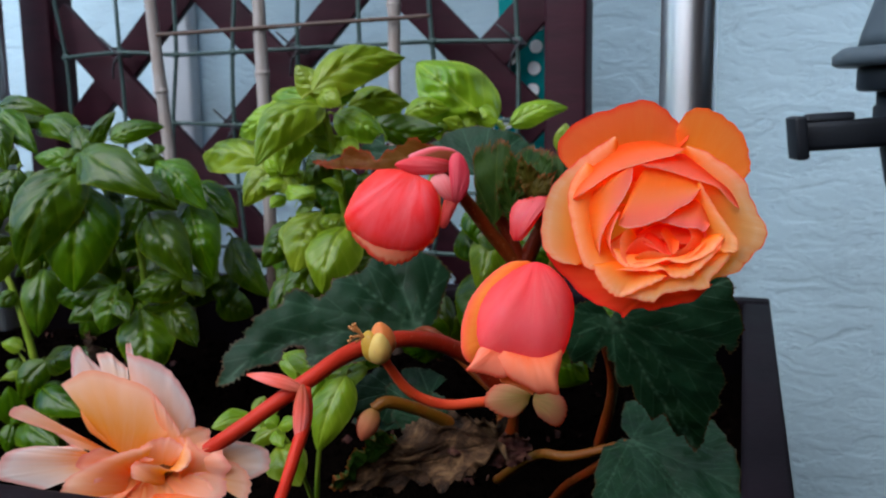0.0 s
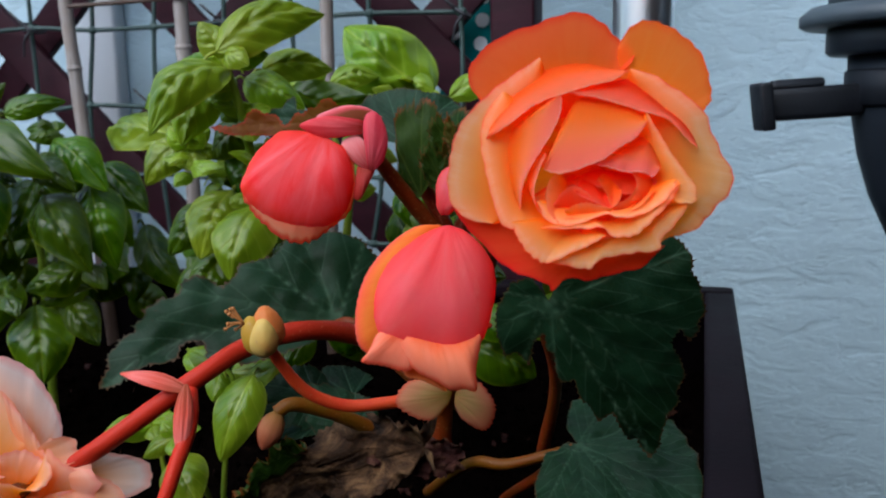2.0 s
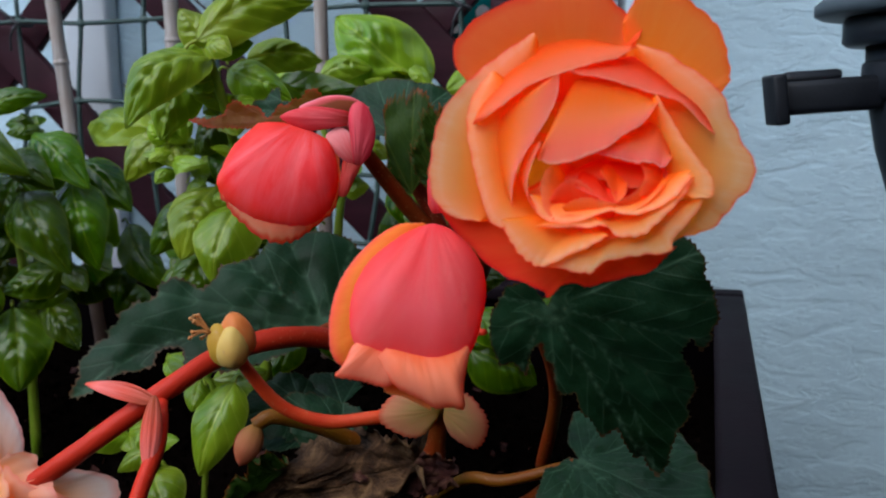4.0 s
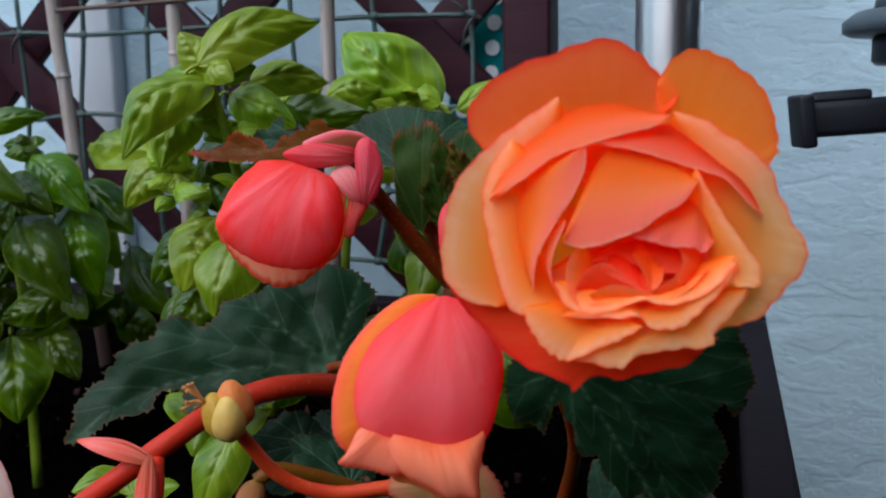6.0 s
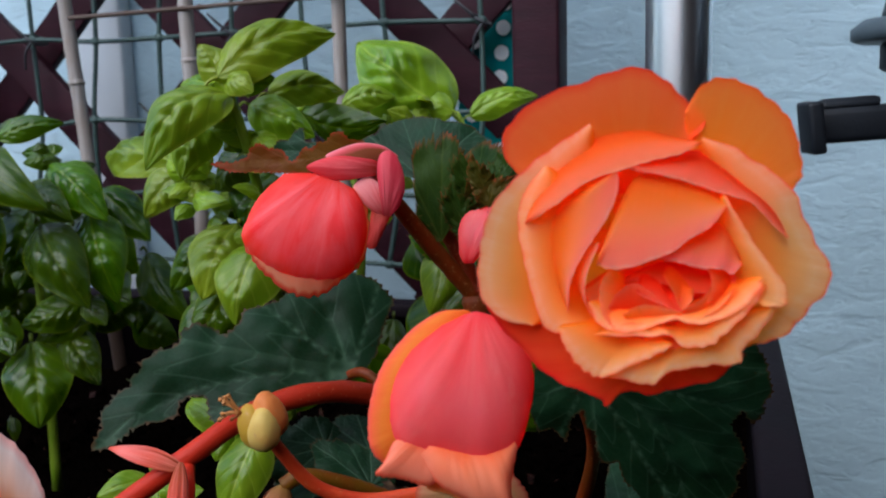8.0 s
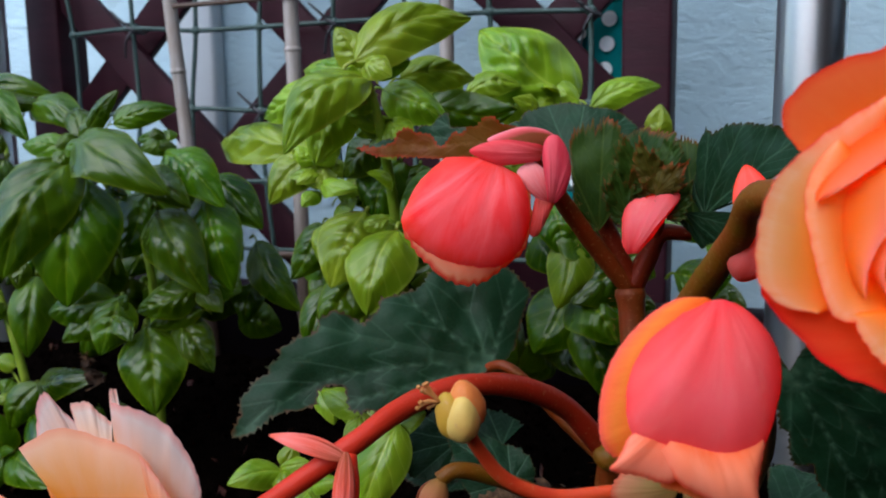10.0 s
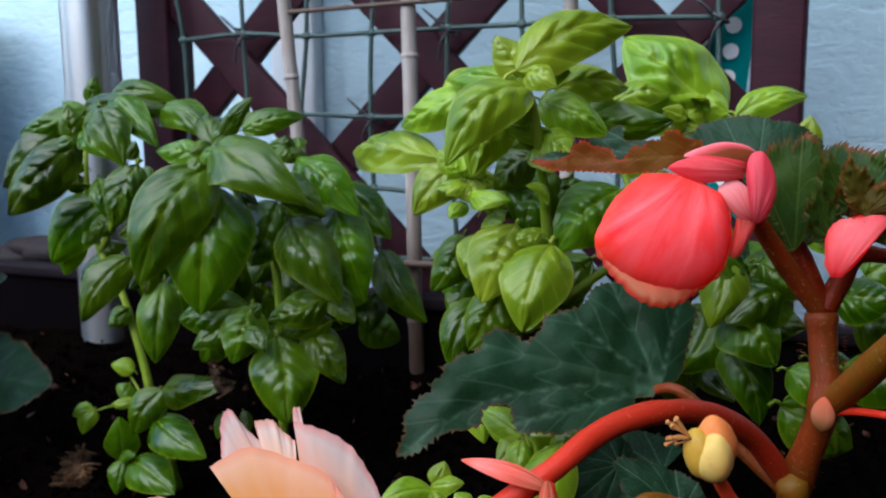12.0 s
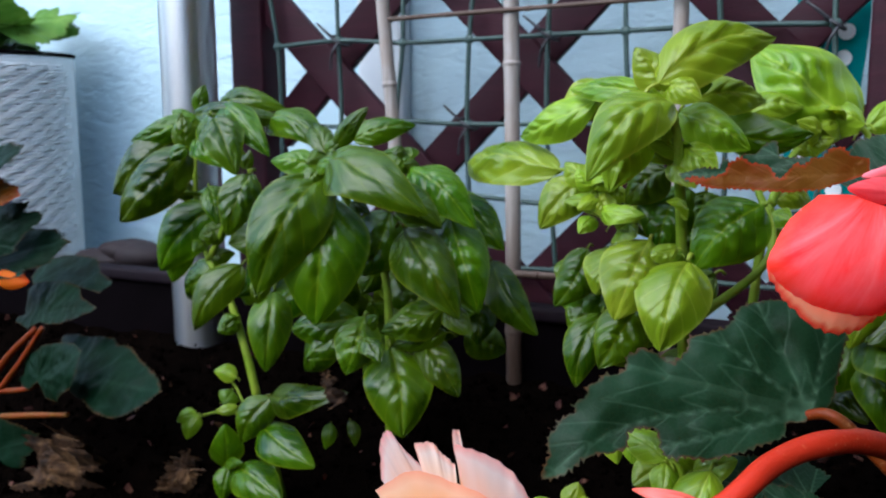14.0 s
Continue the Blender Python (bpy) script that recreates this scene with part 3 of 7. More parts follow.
def blade(flower, at, axes, inner, margin, d0, d1, skin, bulge=2.0, sway=1.0, name="petal", taper=0.85, relief=1.0):
    """A curved petal between an inner line and its free margin, both in millimetres across the flower, d0 and d1 in front of its middle."""
    e1, e2, a = axes
    at = Vector(at)
    nu, nv = 44, 18
    p = smooth_line([(*q, d0) for q in inner], nu + 1) if len(inner) > 1 else [Vector((*inner[0], d0))] * (nu + 1)
    q = smooth_line([(*m, d1) for m in margin], nu + 1)
    s = random.random() * 40

    def f(u, v):
        i = round((u + 1) / 2 * nu)
        m = q[i].copy()
        d = (m - p[i]).normalized()
        m += d * (0.40 * noise.noise(Vector((u * 6, s, 2))) + 0.22 * math.sin(u * 34 + s) + 0.25 * noise.noise(Vector((u * 24, s, 5)))) * sway
        w = p[i].lerp(m, taper * abs(u) ** 7).lerp(m, v)
        w.z += bulge * math.sin(math.pi * min(1, v * 0.85)) + sway * 1.1 * v * v * noise.noise(Vector((u * 2.4 + s, v, s)))
        w.z += sway * 0.5 * v ** 4 * noise.noise(Vector((u * 7 + s, 4, s)))
        return at + (e1 * w.x + e2 * w.y + a * (w.z * relief)) * 0.001

    return part(name, sheet(f, nu, nv), skin, flower)


def shell(parent, base, tip, width, depth, toward, skin, spread=82, name="petal", blunt=0.72, peak=0.9, wrinkle=0.02, rim=0.0, flare=0.0, label="", teeth=0.0, end=1.0):
    """A bowed half shell from base to tip, as the closed petals of a bud are."""
    base, tip = Vector(base), Vector(tip)
    length = (tip - base).length
    x, y, z = frame_of(base, tip, toward)
    s = random.random() * 30
    w = radians(spread)

    def f(u, v):
        prof = max(0.02, math.sin(math.pi * min(1.0, 0.02 + 0.97 * v * end) ** peak) ** blunt)
        prof += flare * v ** 3
        wr = wrinkle * width * noise.noise(Vector((u * 5 + s, v * 0.9, s)))
        reach = length * v * (1 + rim * (1 - u * u)) + teeth * length * v ** 6 * math.sin(u * 40)
        return base + y * reach + x * (width / 2 * prof * math.sin(u * w) / math.sin(min(w, math.pi / 2))) + z * (depth * prof * math.cos(u * w) + wr * prof)

    return part(name, sheet(f, 24, 22), skin, parent, label)


def facing(at, eye):
    """Axes across, up and out of a thing at a place whose face turns to a point."""
    a = (Vector(eye) - at).normalized()
    e1 = Vector((0, 0, 1)).cross(a).normalized()
    return e1, a.cross(e1), a


def fan(parent, at, axes, hinge, margin, bulge, skin, name="petal", label="", depth=0.0, ridge=0.25, edge=0.0):
    """A petal of a bud, domed like a cockle from its hinge to its margin, in millimetres across the bud."""
    e1, e2, a = axes
    nu, nv = 46, 20
    p = smooth_line([(*q, depth) for q in hinge], nu + 1)
    q = smooth_line([(*m, depth) for m in margin], nu + 1)
    most = max((m - h).length for m, h in zip(q, p))
    s = random.random() * 40

    def f(u, v):
        i = round((u + 1) / 2 * nu)
        m, reach = q[i].copy(), (q[i] - p[i]).length
        m += (m - p[i]).normalized() * edge * (math.sin(u * 60 + s) + noise.noise(Vector((u * 20, s, 1))))
        w = p[i].lerp(m, v)
        dome = math.sin(math.pi * min(1.0, v)) ** 0.62 if 0 < v < 1 else 0.0
        w.z += bulge * (reach / most) ** 0.9 * dome
        w.z += ridge * min(1.0, reach / most * 1.4) * math.sin(math.pi * v * 0.9) * (noise.noise(Vector((u * 9 + s, v * 0.8, s))) + 0.5 * noise.noise(Vector((u * 22 + s, v * 1.2, s))))
        return at + (e1 * w.x + e2 * w.y + a * w.z) * 0.001

    return part(name, sheet(f, nu, nv), skin, parent, label)


def cut_leaf(plant, base, tip, ref, rib, one, other, skin, dome=0.04, wave=0.03, veins=1.0, serrate=1.0):
    """A jagged leaf with a bowed rib. rib, and the margin on both of its sides, from the stalk to the tip: across and along, in leaf lengths."""
    base, tip, ref = Vector(base), Vector(tip), Vector(ref)
    length = (tip - base).length
    y = (tip - base).normalized()
    x = ref - base
    x = (x - x.dot(y) * y).normalized()
    z = x.cross(y)
    if z.dot(VIEW - base) < 0:
        z = -z
    s = random.random() * 20
    loop = np.array(list(one) + list(other)[-2:0:-1])
    ring = np.vstack((loop, loop[:1]))
    way = np.concatenate(([0], np.cumsum(np.hypot(*np.diff(ring, axis=0).T))))
    at = np.unique(np.concatenate((np.arange(0, way[-1] - 0.004, 0.0115), way[:-1])))
    rim = np.column_stack((np.interp(at, way, ring[:, 0]), np.interp(at, way, ring[:, 1])))
    # small uneven teeth along the margin
    side = np.roll(rim, -1, axis=0) - np.roll(rim, 1, axis=0)
    side = np.column_stack((side[:, 1], -side[:, 0])) / np.maximum(1e-6, np.hypot(side[:, 0], side[:, 1]))[:, None]
    turn = np.sum(ring[:-1, 0] * ring[1:, 1] - ring[1:, 0] * ring[:-1, 1])
    bite = np.array([0.017 * ((0.0, 0.4, 1.0)[k % 3] - 0.4) * (0.6 + noise.noise(Vector((k * 0.31, s, 2)))) + 0.004 * noise.noise(Vector((k * 0.9, s, 7))) for k in range(len(rim))])
    calm = np.minimum(1.0, np.hypot(rim[:, 0], rim[:, 1]) * 5)
    rim = rim + side * (serrate * bite * calm * (1 if turn > 0 else -1))[:, None]
    lo, hi = rim.min(axis=0), rim.max(axis=0)
    step = 0.026
    gx, gy = np.meshgrid(np.arange(lo[0], hi[0], step), np.arange(lo[1], hi[1], step))
    gx[::2] += step / 2
    inner = np.column_stack((gx.ravel(), gy.ravel()))
    a, b = rim, np.roll(rim, -1, axis=0)
    cross = ((a[None, :, 1] > inner[:, None, 1]) != (b[None, :, 1] > inner[:, None, 1])) & (inner[:, None, 0] < (b - a)[None, :, 0] * (inner[:, None, 1] - a[None, :, 1]) / np.where((b - a)[:, 1] == 0, 1e-9, (b - a)[:, 1])[None, :] + a[None, :, 0])
    gap = np.min(np.hypot(inner[:, None, 0] - rim[None, :, 0], inner[:, None, 1] - rim[None, :, 1]), axis=1)
    inner = inner[(cross.sum(axis=1) % 2 == 1) & (gap > 0.010)]
    flat = [Vector(q) for q in rim.tolist() + inner.tolist()]
    flat, _, faces, *_ = delaunay_2d_cdt(flat, [], [list(range(len(rim)))], 1, 1e-6)
    rib_at = np.array([v[:2] for v in smooth_line([(*q, 0) for q in rib], 260)])
    bm = bmesh.new()
    lay = bm.loops.layers.uv.new("UVMap")
    rim_lay = bm.loops.layers.uv.new("Rim")
    vals, made = {}, []
    for w in flat:
        r, t = math.hypot(w.x, w.y), math.atan2(w.x, w.y)
        edge = float(np.min(np.hypot(rim[:, 0] - w.x, rim[:, 1] - w.y)))
        near = min(min(abs(t - v) for v in VEINS) * r * 0.5, float(np.min(np.hypot(rib_at[:, 0] - w.x, rib_at[:, 1] - w.y))) * 0.6)
        puff = math.sin(0.5 * math.pi * min(1.0, near / 0.045))
        out = veins * 0.014 * puff * min(1.0, edge * 9) - dome * r * r + wave * math.sin(5 * t + s) * r
        out += 0.05 * r * noise.noise(Vector((w.x * 5 + s, w.y * 5, s))) + 0.012 * noise.noise(Vector((w.x * 14 + s, w.y * 14, s)))
        v = bm.verts.new(base + length * (x * w.x + y * w.y + z * out))
        vals[v] = (near, r, max(0.0, 1 - edge * 3.6))
        made.append(v)
    for f in faces:
        fc = bm.faces.new([made[k] for k in f])
        for lp in fc.loops:
            lp[lay].uv = vals[lp.vert][:2]
            lp[rim_lay].uv = (vals[lp.vert][2], 0)
    return part("leaf", bm, skin, plant)


def stem(plant, points, r0, r1, skin, n=28, name="stem", wobble=0.10, swell=None, label=""):
    return part(name, tube(points, r0, r1, n, 12, wobble, swell=swell), skin, plant, label)


def hairs(plant, points, r, count, skin):
    """Fine bristles along a stem."""
    line = smooth_line(points, 60)
    bm = bmesh.new()
    for _ in range(count):
        i = random.randrange(1, 58)
        d = (line[i + 1] - line[i]).normalized()
        o = d.orthogonal()
        o.rotate(Matrix.Rotation(random.uniform(0, 6.28), 3, d))
        p, q = line[i] + o * r * 0.9, line[i] + o * (r + random.uniform(0.0008, 0.0018)) + d * random.uniform(-0.0006, 0.0006)
        c = d * 0.00004
        t = o.cross(d) * 0.00004
        bm.faces.new([bm.verts.new(v) for v in (p + c, p - c, q)])
        bm.faces.new([bm.verts.new(v) for v in (p + t, p - t, q)])
    return tagged(part("hairs", bm, skin, plant), kind="stuff")


# ---- structure ----
ground = tagged(link("ground", box((-60, -60, -0.2), (60, 60, 0.0), 0), PAVING, smooth=False), "grey paved terrace floor below the planter", "ground", kind="structure")
wall = tagged(link("wall_north", box((-6, 1.03, 0.0), (6, 1.33, 5.5), 0), PLASTER, smooth=False), "white rough stucco house wall with dragged ridges", "wall", kind="structure")
# added out of view, to keep low light off the lower plants
tagged(link("wall_south", box((-6, -1.1, 0.0), (6, -0.9, 1.5), 0), BLOCKER_GREY, smooth=False), "plain unseen wall added behind the camera to cut low front light", "wall", kind="structure")
# added just outside the view, to darken the stucco on the right
tagged(link("wall_east", box((0.34, -0.9, 0.0), (0.50, 1.03, 2.6), 0), BLOCKER_DARK, smooth=False), "plain dark unseen wall added to shade the right side", "wall", kind="structure")
duct = tagged(link("trim", box((-0.655, 1.005, 0.0), (-0.60, 1.0275, 3.0), 0.004), WHITE_TRIM), "smooth pale plastic cable duct on the stucco wall", "trim", kind="structure")

# ---- planter ----
planter = thing("planter_box", (-0.6, 0.59, 0.0), "long dark brown plastic planter box filled with soil", "planter")
X0, X1, Y0, Y1, RIM = -1.35, 0.058, 0.312, 0.815, 0.804
part("front_panel", box((X0 + 0.004, Y0 + 0.004, 0.0), (X1 - 0.004, Y0 + 0.018, RIM - 0.012), 0.003), BOX_SHADED, planter)
part("back_panel", box((X0 + 0.004, Y1 - 0.018, 0.0), (X1 - 0.004, Y1 - 0.004, RIM - 0.012), 0.003), BOX_SHADED, planter)
part("side_panel", box((X1 - 0.018, Y0 + 0.018, 0.0), (X1 - 0.004, Y1 - 0.018, RIM - 0.012), 0.003), BOX_SHADED, planter)
part("side_panel", box((X0 + 0.004, Y0 + 0.018, 0.0), (X0 + 0.018, Y1 - 0.018, RIM - 0.012), 0.003), BOX_SHADED, planter)
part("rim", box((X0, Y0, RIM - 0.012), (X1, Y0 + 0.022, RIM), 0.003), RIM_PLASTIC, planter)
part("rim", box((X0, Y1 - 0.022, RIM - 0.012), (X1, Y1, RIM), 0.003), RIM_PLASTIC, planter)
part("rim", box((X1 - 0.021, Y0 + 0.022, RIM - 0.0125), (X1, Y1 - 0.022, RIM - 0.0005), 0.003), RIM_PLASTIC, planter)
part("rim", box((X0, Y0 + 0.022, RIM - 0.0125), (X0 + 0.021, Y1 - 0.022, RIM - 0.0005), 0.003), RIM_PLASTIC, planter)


def soil_height(x, y):
    h = 0.690 + 0.05 * min(1, max(0, (y - 0.58) / 0.2)) + 0.006 * noise.noise(Vector((x * 9, y * 9, 0)))
    return h + 0.005 * noise.noise(Vector((x * 38, y * 38, 2))) + 0.003 * noise.noise(Vector((x * 120, y * 120, 4)))


def soil_bed():
    bm = bmesh.new()
    nx, ny = 260, 90
    rows = []
    for j in range(ny + 1):
        y = Y0 + 0.018 + (Y1 - Y0 - 0.036) * j / ny
        rows.append([bm.verts.new((X0 + 0.018 + (X1 - X0 - 0.036) * i / nx, y, soil_height(X0 + 0.018 + (X1 - X0 - 0.036) * i / nx, y))) for i in range(nx + 1)])
    for j in range(ny):
        for i in range(nx):
            bm.faces.new((rows[j][i], rows[j][i + 1], rows[j + 1][i + 1], rows[j + 1][i]))
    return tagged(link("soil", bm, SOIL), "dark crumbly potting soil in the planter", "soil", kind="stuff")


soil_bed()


def crumbs(name, count, lo, hi, skin, label, flat=1.0):
    bm = bmesh.new()
    for _ in range(count):
        x, y = random.uniform(X0 + 0.03, X1 - 0.03), random.uniform(Y0 + 0.03, Y1 - 0.03)
        r = random.uniform(lo, hi)
        m = pose(x, y, soil_height(x, y) + r * 0.3, random.uniform(0, 360), random.uniform(0, 360), random.uniform(0, 360)) @ Matrix.Diagonal((r, r * random.uniform(0.5, 1), r * flat * random.uniform(0.4, 1), 1))
        v = [bm.verts.new(m @ Vector(q)) for q in ((1, 0, 0), (-1, 0.1, 0), (0, 1, 0.2), (0.1, -1, 0), (0, 0.2, 1), (0.2, 0, -1))]
        for a, b, c in ((0, 2, 4), (2, 1, 4), (1, 3, 4), (3, 0, 4), (2, 0, 5), (1, 2, 5), (3, 1, 5), (0, 3, 5)):
            bm.faces.new((v[a], v[b], v[c]))
    return tagged(link(name, bm, skin, smooth=False), label, "soil", kind="stuff")


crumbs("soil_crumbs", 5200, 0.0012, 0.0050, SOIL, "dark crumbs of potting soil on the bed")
crumbs("bark_bits", 420, 0.002, 0.006, DEAD_RED, "brown fibrous bark bits in the potting soil", 0.25)

# ---- poles ----
for px, py, pr, base in ((-0.709, 0.795, 0.0255, 0.66), (-0.007, 0.735, 0.0200, 0.66)):
    pole = thing("steel_pole", (px, py, base), "brushed stainless steel pole standing in the planter soil", "pole", "steel poles")
    part("tube", lathe([(pr * 0.96, 0.0), (pr, 0.002), (pr, 1.55), (pr * 0.96, 1.553)], (px, py, base), 48), STEEL, pole)
    part("cap", lathe([(pr * 1.02, 1.553), (pr * 1.02, 1.565), (pr * 0.7, 1.572)], (px, py, base), 32), BLACK, pole)

# ---- trellis ----
trellis = thing("trellis", (-0.40, 0.865, 0.0), "dark red-brown stained wooden lattice trellis by the wall", "trellis")
TOP = 1.46
part("post", box((-0.703, 0.848, 0.0), (-0.666, 0.888, TOP), 0.003), TRELLIS, trellis)
part("post", box((-0.137, 0.848, 0.0), (-0.100, 0.888, TOP), 0.003), TRELLIS, trellis)
part("rail", box((-0.666, 0.850, TOP - 0.04), (-0.137, 0.886, TOP), 0.003), TRELLIS, trellis)
part("rail", box((-0.666, 0.850, 0.74), (-0.137, 0.886, 0.78), 0.003), TRELLIS, trellis)


def slat(x0, z0, x1, z1, y):
    """A flat lattice strip between two points of the frame."""
    d = Vector((x1 - x0, 0, z1 - z0))
    m = Matrix.Translation(((x0 + x1) / 2, y, (z0 + z1) / 2)) @ Matrix.Rotation(-math.atan2(d.z, d.x), 4, "Y")
    return part("slat", box((-d.length / 2, -0.005, -0.017), (d.length / 2, 0.005, 0.017), 0.0015, m), TRELLIS, trellis)


LEFT, RIGHT, LOW, HIGH = -0.664, -0.139, 0.782, TOP - 0.042
for i in range(-2, 8):
    c = 0.20 * i
    x0, x1 = max(LEFT, c - HIGH), min(RIGHT, c - LOW)
    if x1 - x0 > 0.03:
        slat(x0, c - x0, x1, c - x1, 0.860)
for i in range(3, 12):
    c = 0.20 * i
    x0, x1 = max(LEFT, LOW - c), min(RIGHT, HIGH - c)
    if x1 - x0 > 0.03:
        slat(x0, c + x0, x1, c + x1, 0.8705)

# ---- garden net ----
net = thing("garden_net", (-0.40, 0.845, 0.80), "dark green plastic mesh net tied to the trellis", "net")
NX = [-0.646, -0.578, -0.513, -0.444, -0.371, -0.306, -0.237, -0.164]
NZ = [1.36, 1.292, 1.224, 1.156, 1.088, 1.0195, 0.948, 0.884, 0.826]


def knot_at(i, j):
    return Vector((NX[i] + 0.004 * noise.noise(Vector((i, j, 0.5))) + 0.005 * math.sin(j * 1.3 + i), 0.843 + 0.004 * noise.noise(Vector((i, j, 7.5))), NZ[j] + 0.005 * noise.noise(Vector((i + 3.3, j, 0.2)))))


for i in range(len(NX)):
    part("strand", tube([knot_at(i, j) for j in range(len(NZ))], 0.0021, 0.0021, 50, 7), NET, net)
for j in range(len(NZ)):
    part("strand", tube([knot_at(i, j) for i in range(len(NX))], 0.0021, 0.0021, 50, 7), NET, net)
bm = bmesh.new()
bmesh.ops.create_icosphere(bm, subdivisions=2, radius=0.0040, matrix=Matrix.Diagonal((1.25, 0.8, 1.0, 1)))
first = part("knot", bm, NET, net)
first.data.transform(Matrix.Translation(net.location))
for i in range(len(NX)):
    for j in range(len(NZ)):
        k = first if i == j == 0 else new("knot", first.data)
        k.parent = net
        k.location = knot_at(i, j) - net.location
for i, j in ((1, 5), (4, 5), (7, 5), (3, 6)):
    tie = thing("wire_tie", knot_at(i, j), "black plastic-coated wire tie round a net knot", "wire tie", "wire ties")
    q = knot_at(i, j)
    part("loop", tube([q + Vector((-0.006, -0.003, 0.004)), q + Vector((0.0, -0.006, 0.0)), q + Vector((0.006, -0.002, -0.004)), q + Vector((0.004, 0.014, -0.002)), q + Vector((-0.005, 0.013, 0.004)), q + Vector((-0.006, -0.003, 0.004))], 0.0016, 0.0016, 30, 6), WIRE, tie)
    part("tail", tube([q + Vector((-0.004, -0.005, 0.003)), q + Vector((-0.012, -0.006, 0.010)), q + Vector((-0.020, -0.004, 0.016))], 0.0015, 0.0010, 10, 6), WIRE, tie)
    part("tail", tube([q + Vector((0.003, -0.005, -0.002)), q + Vector((-0.003, -0.007, -0.012)), q + Vector((-0.006, -0.005, -0.026))], 0.0014, 0.0010, 10, 6), WIRE, tie)

# ---- teal ribbon ----
ribbon = thing("dotted_ribbon", (-0.168, 0.90, 0.80), "teal cloth ribbon with white dots hung behind the trellis", "ribbon")


def ribbon_place(u, v):
    x = -0.168 + u * 0.026 + 0.003 * math.sin(v * 9)
    return Vector((x, 0.902 + 0.004 * math.sin(v * 14 + u), 0.80 + 0.262 * v))


part("strip", sheet(ribbon_place, 6, 40), TEAL, ribbon)
for row in range(13):
    for k in (-0.62, 0.30):
        q = ribbon_place(k + 0.1, (row + (0.5 if k > 0 else 0.0)) / 13 + 0.02)
        if q.z < 1.06:
            part("dot", lathe([(0.0062, 0.0), (0.0060, 0.0004)], q + Vector((0, -0.0018, 0)), 18, Vector((0, -1, 0))), DOT, ribbon, smooth=False)

# ---- canes ----
def cane(a, b, r, nodes, label="weathered pale bamboo cane pushed into the soil"):
    a, b = Vector(a), Vector(b)
    ob = thing("bamboo_cane", a, label, "cane", "bamboo canes")
    mid = (a + b) / 2 + Vector((random.uniform(-0.002, 0.002), 0, 0))
    part("stalk", tube([a, mid, b], r, r * 0.92, 80, 14, 0.06, swell=lambda s: 1 + 0.16 * max(math.exp(-((s - k) / 0.006) ** 2) for k in nodes)), BAMBOO, ob)
    for k in nodes:
        q = a.lerp(b, k) + (mid - (a + b) / 2) * 4 * k * (1 - k)
        part("node", lathe([(r * 1.02, -0.0022), (r * 1.16, -0.0008), (r * 1.16, 0.0008), (r * 1.0, 0.0024)], q, 16, b - a), BAMBOO, ob, "dark ring of the cane")
    return ob


cane((-0.474, 0.795, 0.715), (-0.531, 0.800, 1.38), 0.0058, (0.12, 0.40, 0.68, 0.9))
cane((-0.3815, 0.790, 0.715), (-0.395, 0.800, 1.40), 0.0062, (0.10, 0.409, 0.70, 0.92))
cane((-0.262, 0.795, 0.715), (-0.259, 0.800, 1.36), 0.0056, (0.15, 0.52, 0.78, 0.95))
cane((-0.493, 0.789, 1.033), (-0.222, 0.787, 1.0385), 0.0019, (0.2, 0.45, 0.8), "thin weathered bamboo stick tied across the canes")
cane((-0.40, 0.782, 0.832), (-0.27, 0.782, 0.834), 0.0030, (0.3, 0.7), "thin weathered bamboo stick tied across the canes")

# ---- water dispenser ----
fix = thing("water_dispenser", (0.150, 0.70, 0.86), "grey plastic water dispenser with black spout arm on the wall", "dispenser")
FX, FY = 0.150, 0.70
part("bracket", tube([(FX + 0.01, FY + 0.02, 0.95), (FX + 0.06, FY + 0.15, 0.95), (FX + 0.085, 1.0285, 0.95)], 0.007, 0.007, 16, 12), GREY, fix)
part("body", lathe([(0.0085, 0.86), (0.020, 0.885), (0.0275, 0.91), (0.0320, 0.935), (0.0345, 0.955), (0.0350, 0.968)], (FX, FY, 0.0), 48), SLATE, fix)
part("collar", lathe([(0.045, 0.968), (0.0475, 0.970), (0.0475, 0.982), (0.046, 0.984)], (FX, FY, 0.0), 48), SLATE, fix)
part("flange", lathe([(0.060, 0.984), (0.0628, 0.9855), (0.0630, 0.991), (0.057, 0.996)], (FX, FY, 0.0), 56), GREY, fix)
part("dome", lathe([(0.048, 0.996), (0.046, 1.005), (0.038, 1.03), (0.026, 1.055), (0.012, 1.075), (0.001, 1.078)], (FX, FY, 0.0), 48), GREY, fix)
part("clamp", lathe([(0.0338, 0.938), (0.0365, 0.940), (0.0365, 0.958), (0.0345, 0.960)], (FX, FY, 0.0), 48), BLACK, fix)
swing = Matrix.Translation((FX, FY, 0.944)) @ Matrix.Rotation(radians(14), 4, "Z") @ Matrix.Rotation(radians(-3), 4, "Y") @ Matrix.Translation((-FX, -FY, -0.944))
bm = box((0.064, 0.688, 0.9345), (0.120, 0.702, 0.9535), 0.004, swing)
box((0.0665, 0.690, 0.9525), (0.098, 0.7, 0.9585), 0.003, swing, bm)
part("spout_arm", bm, BLACK, fix)
part("spout_end", box((0.0585, 0.684, 0.9295), (0.0665, 0.706, 0.9575), 0.002, swing @ Matrix.Translation((0.0625, 0.695, 0.943)) @ Matrix.Rotation(radians(-4), 4, "Y") @ Matrix.Translation((-0.0625, -0.695, -0.943))), BLACK, fix)

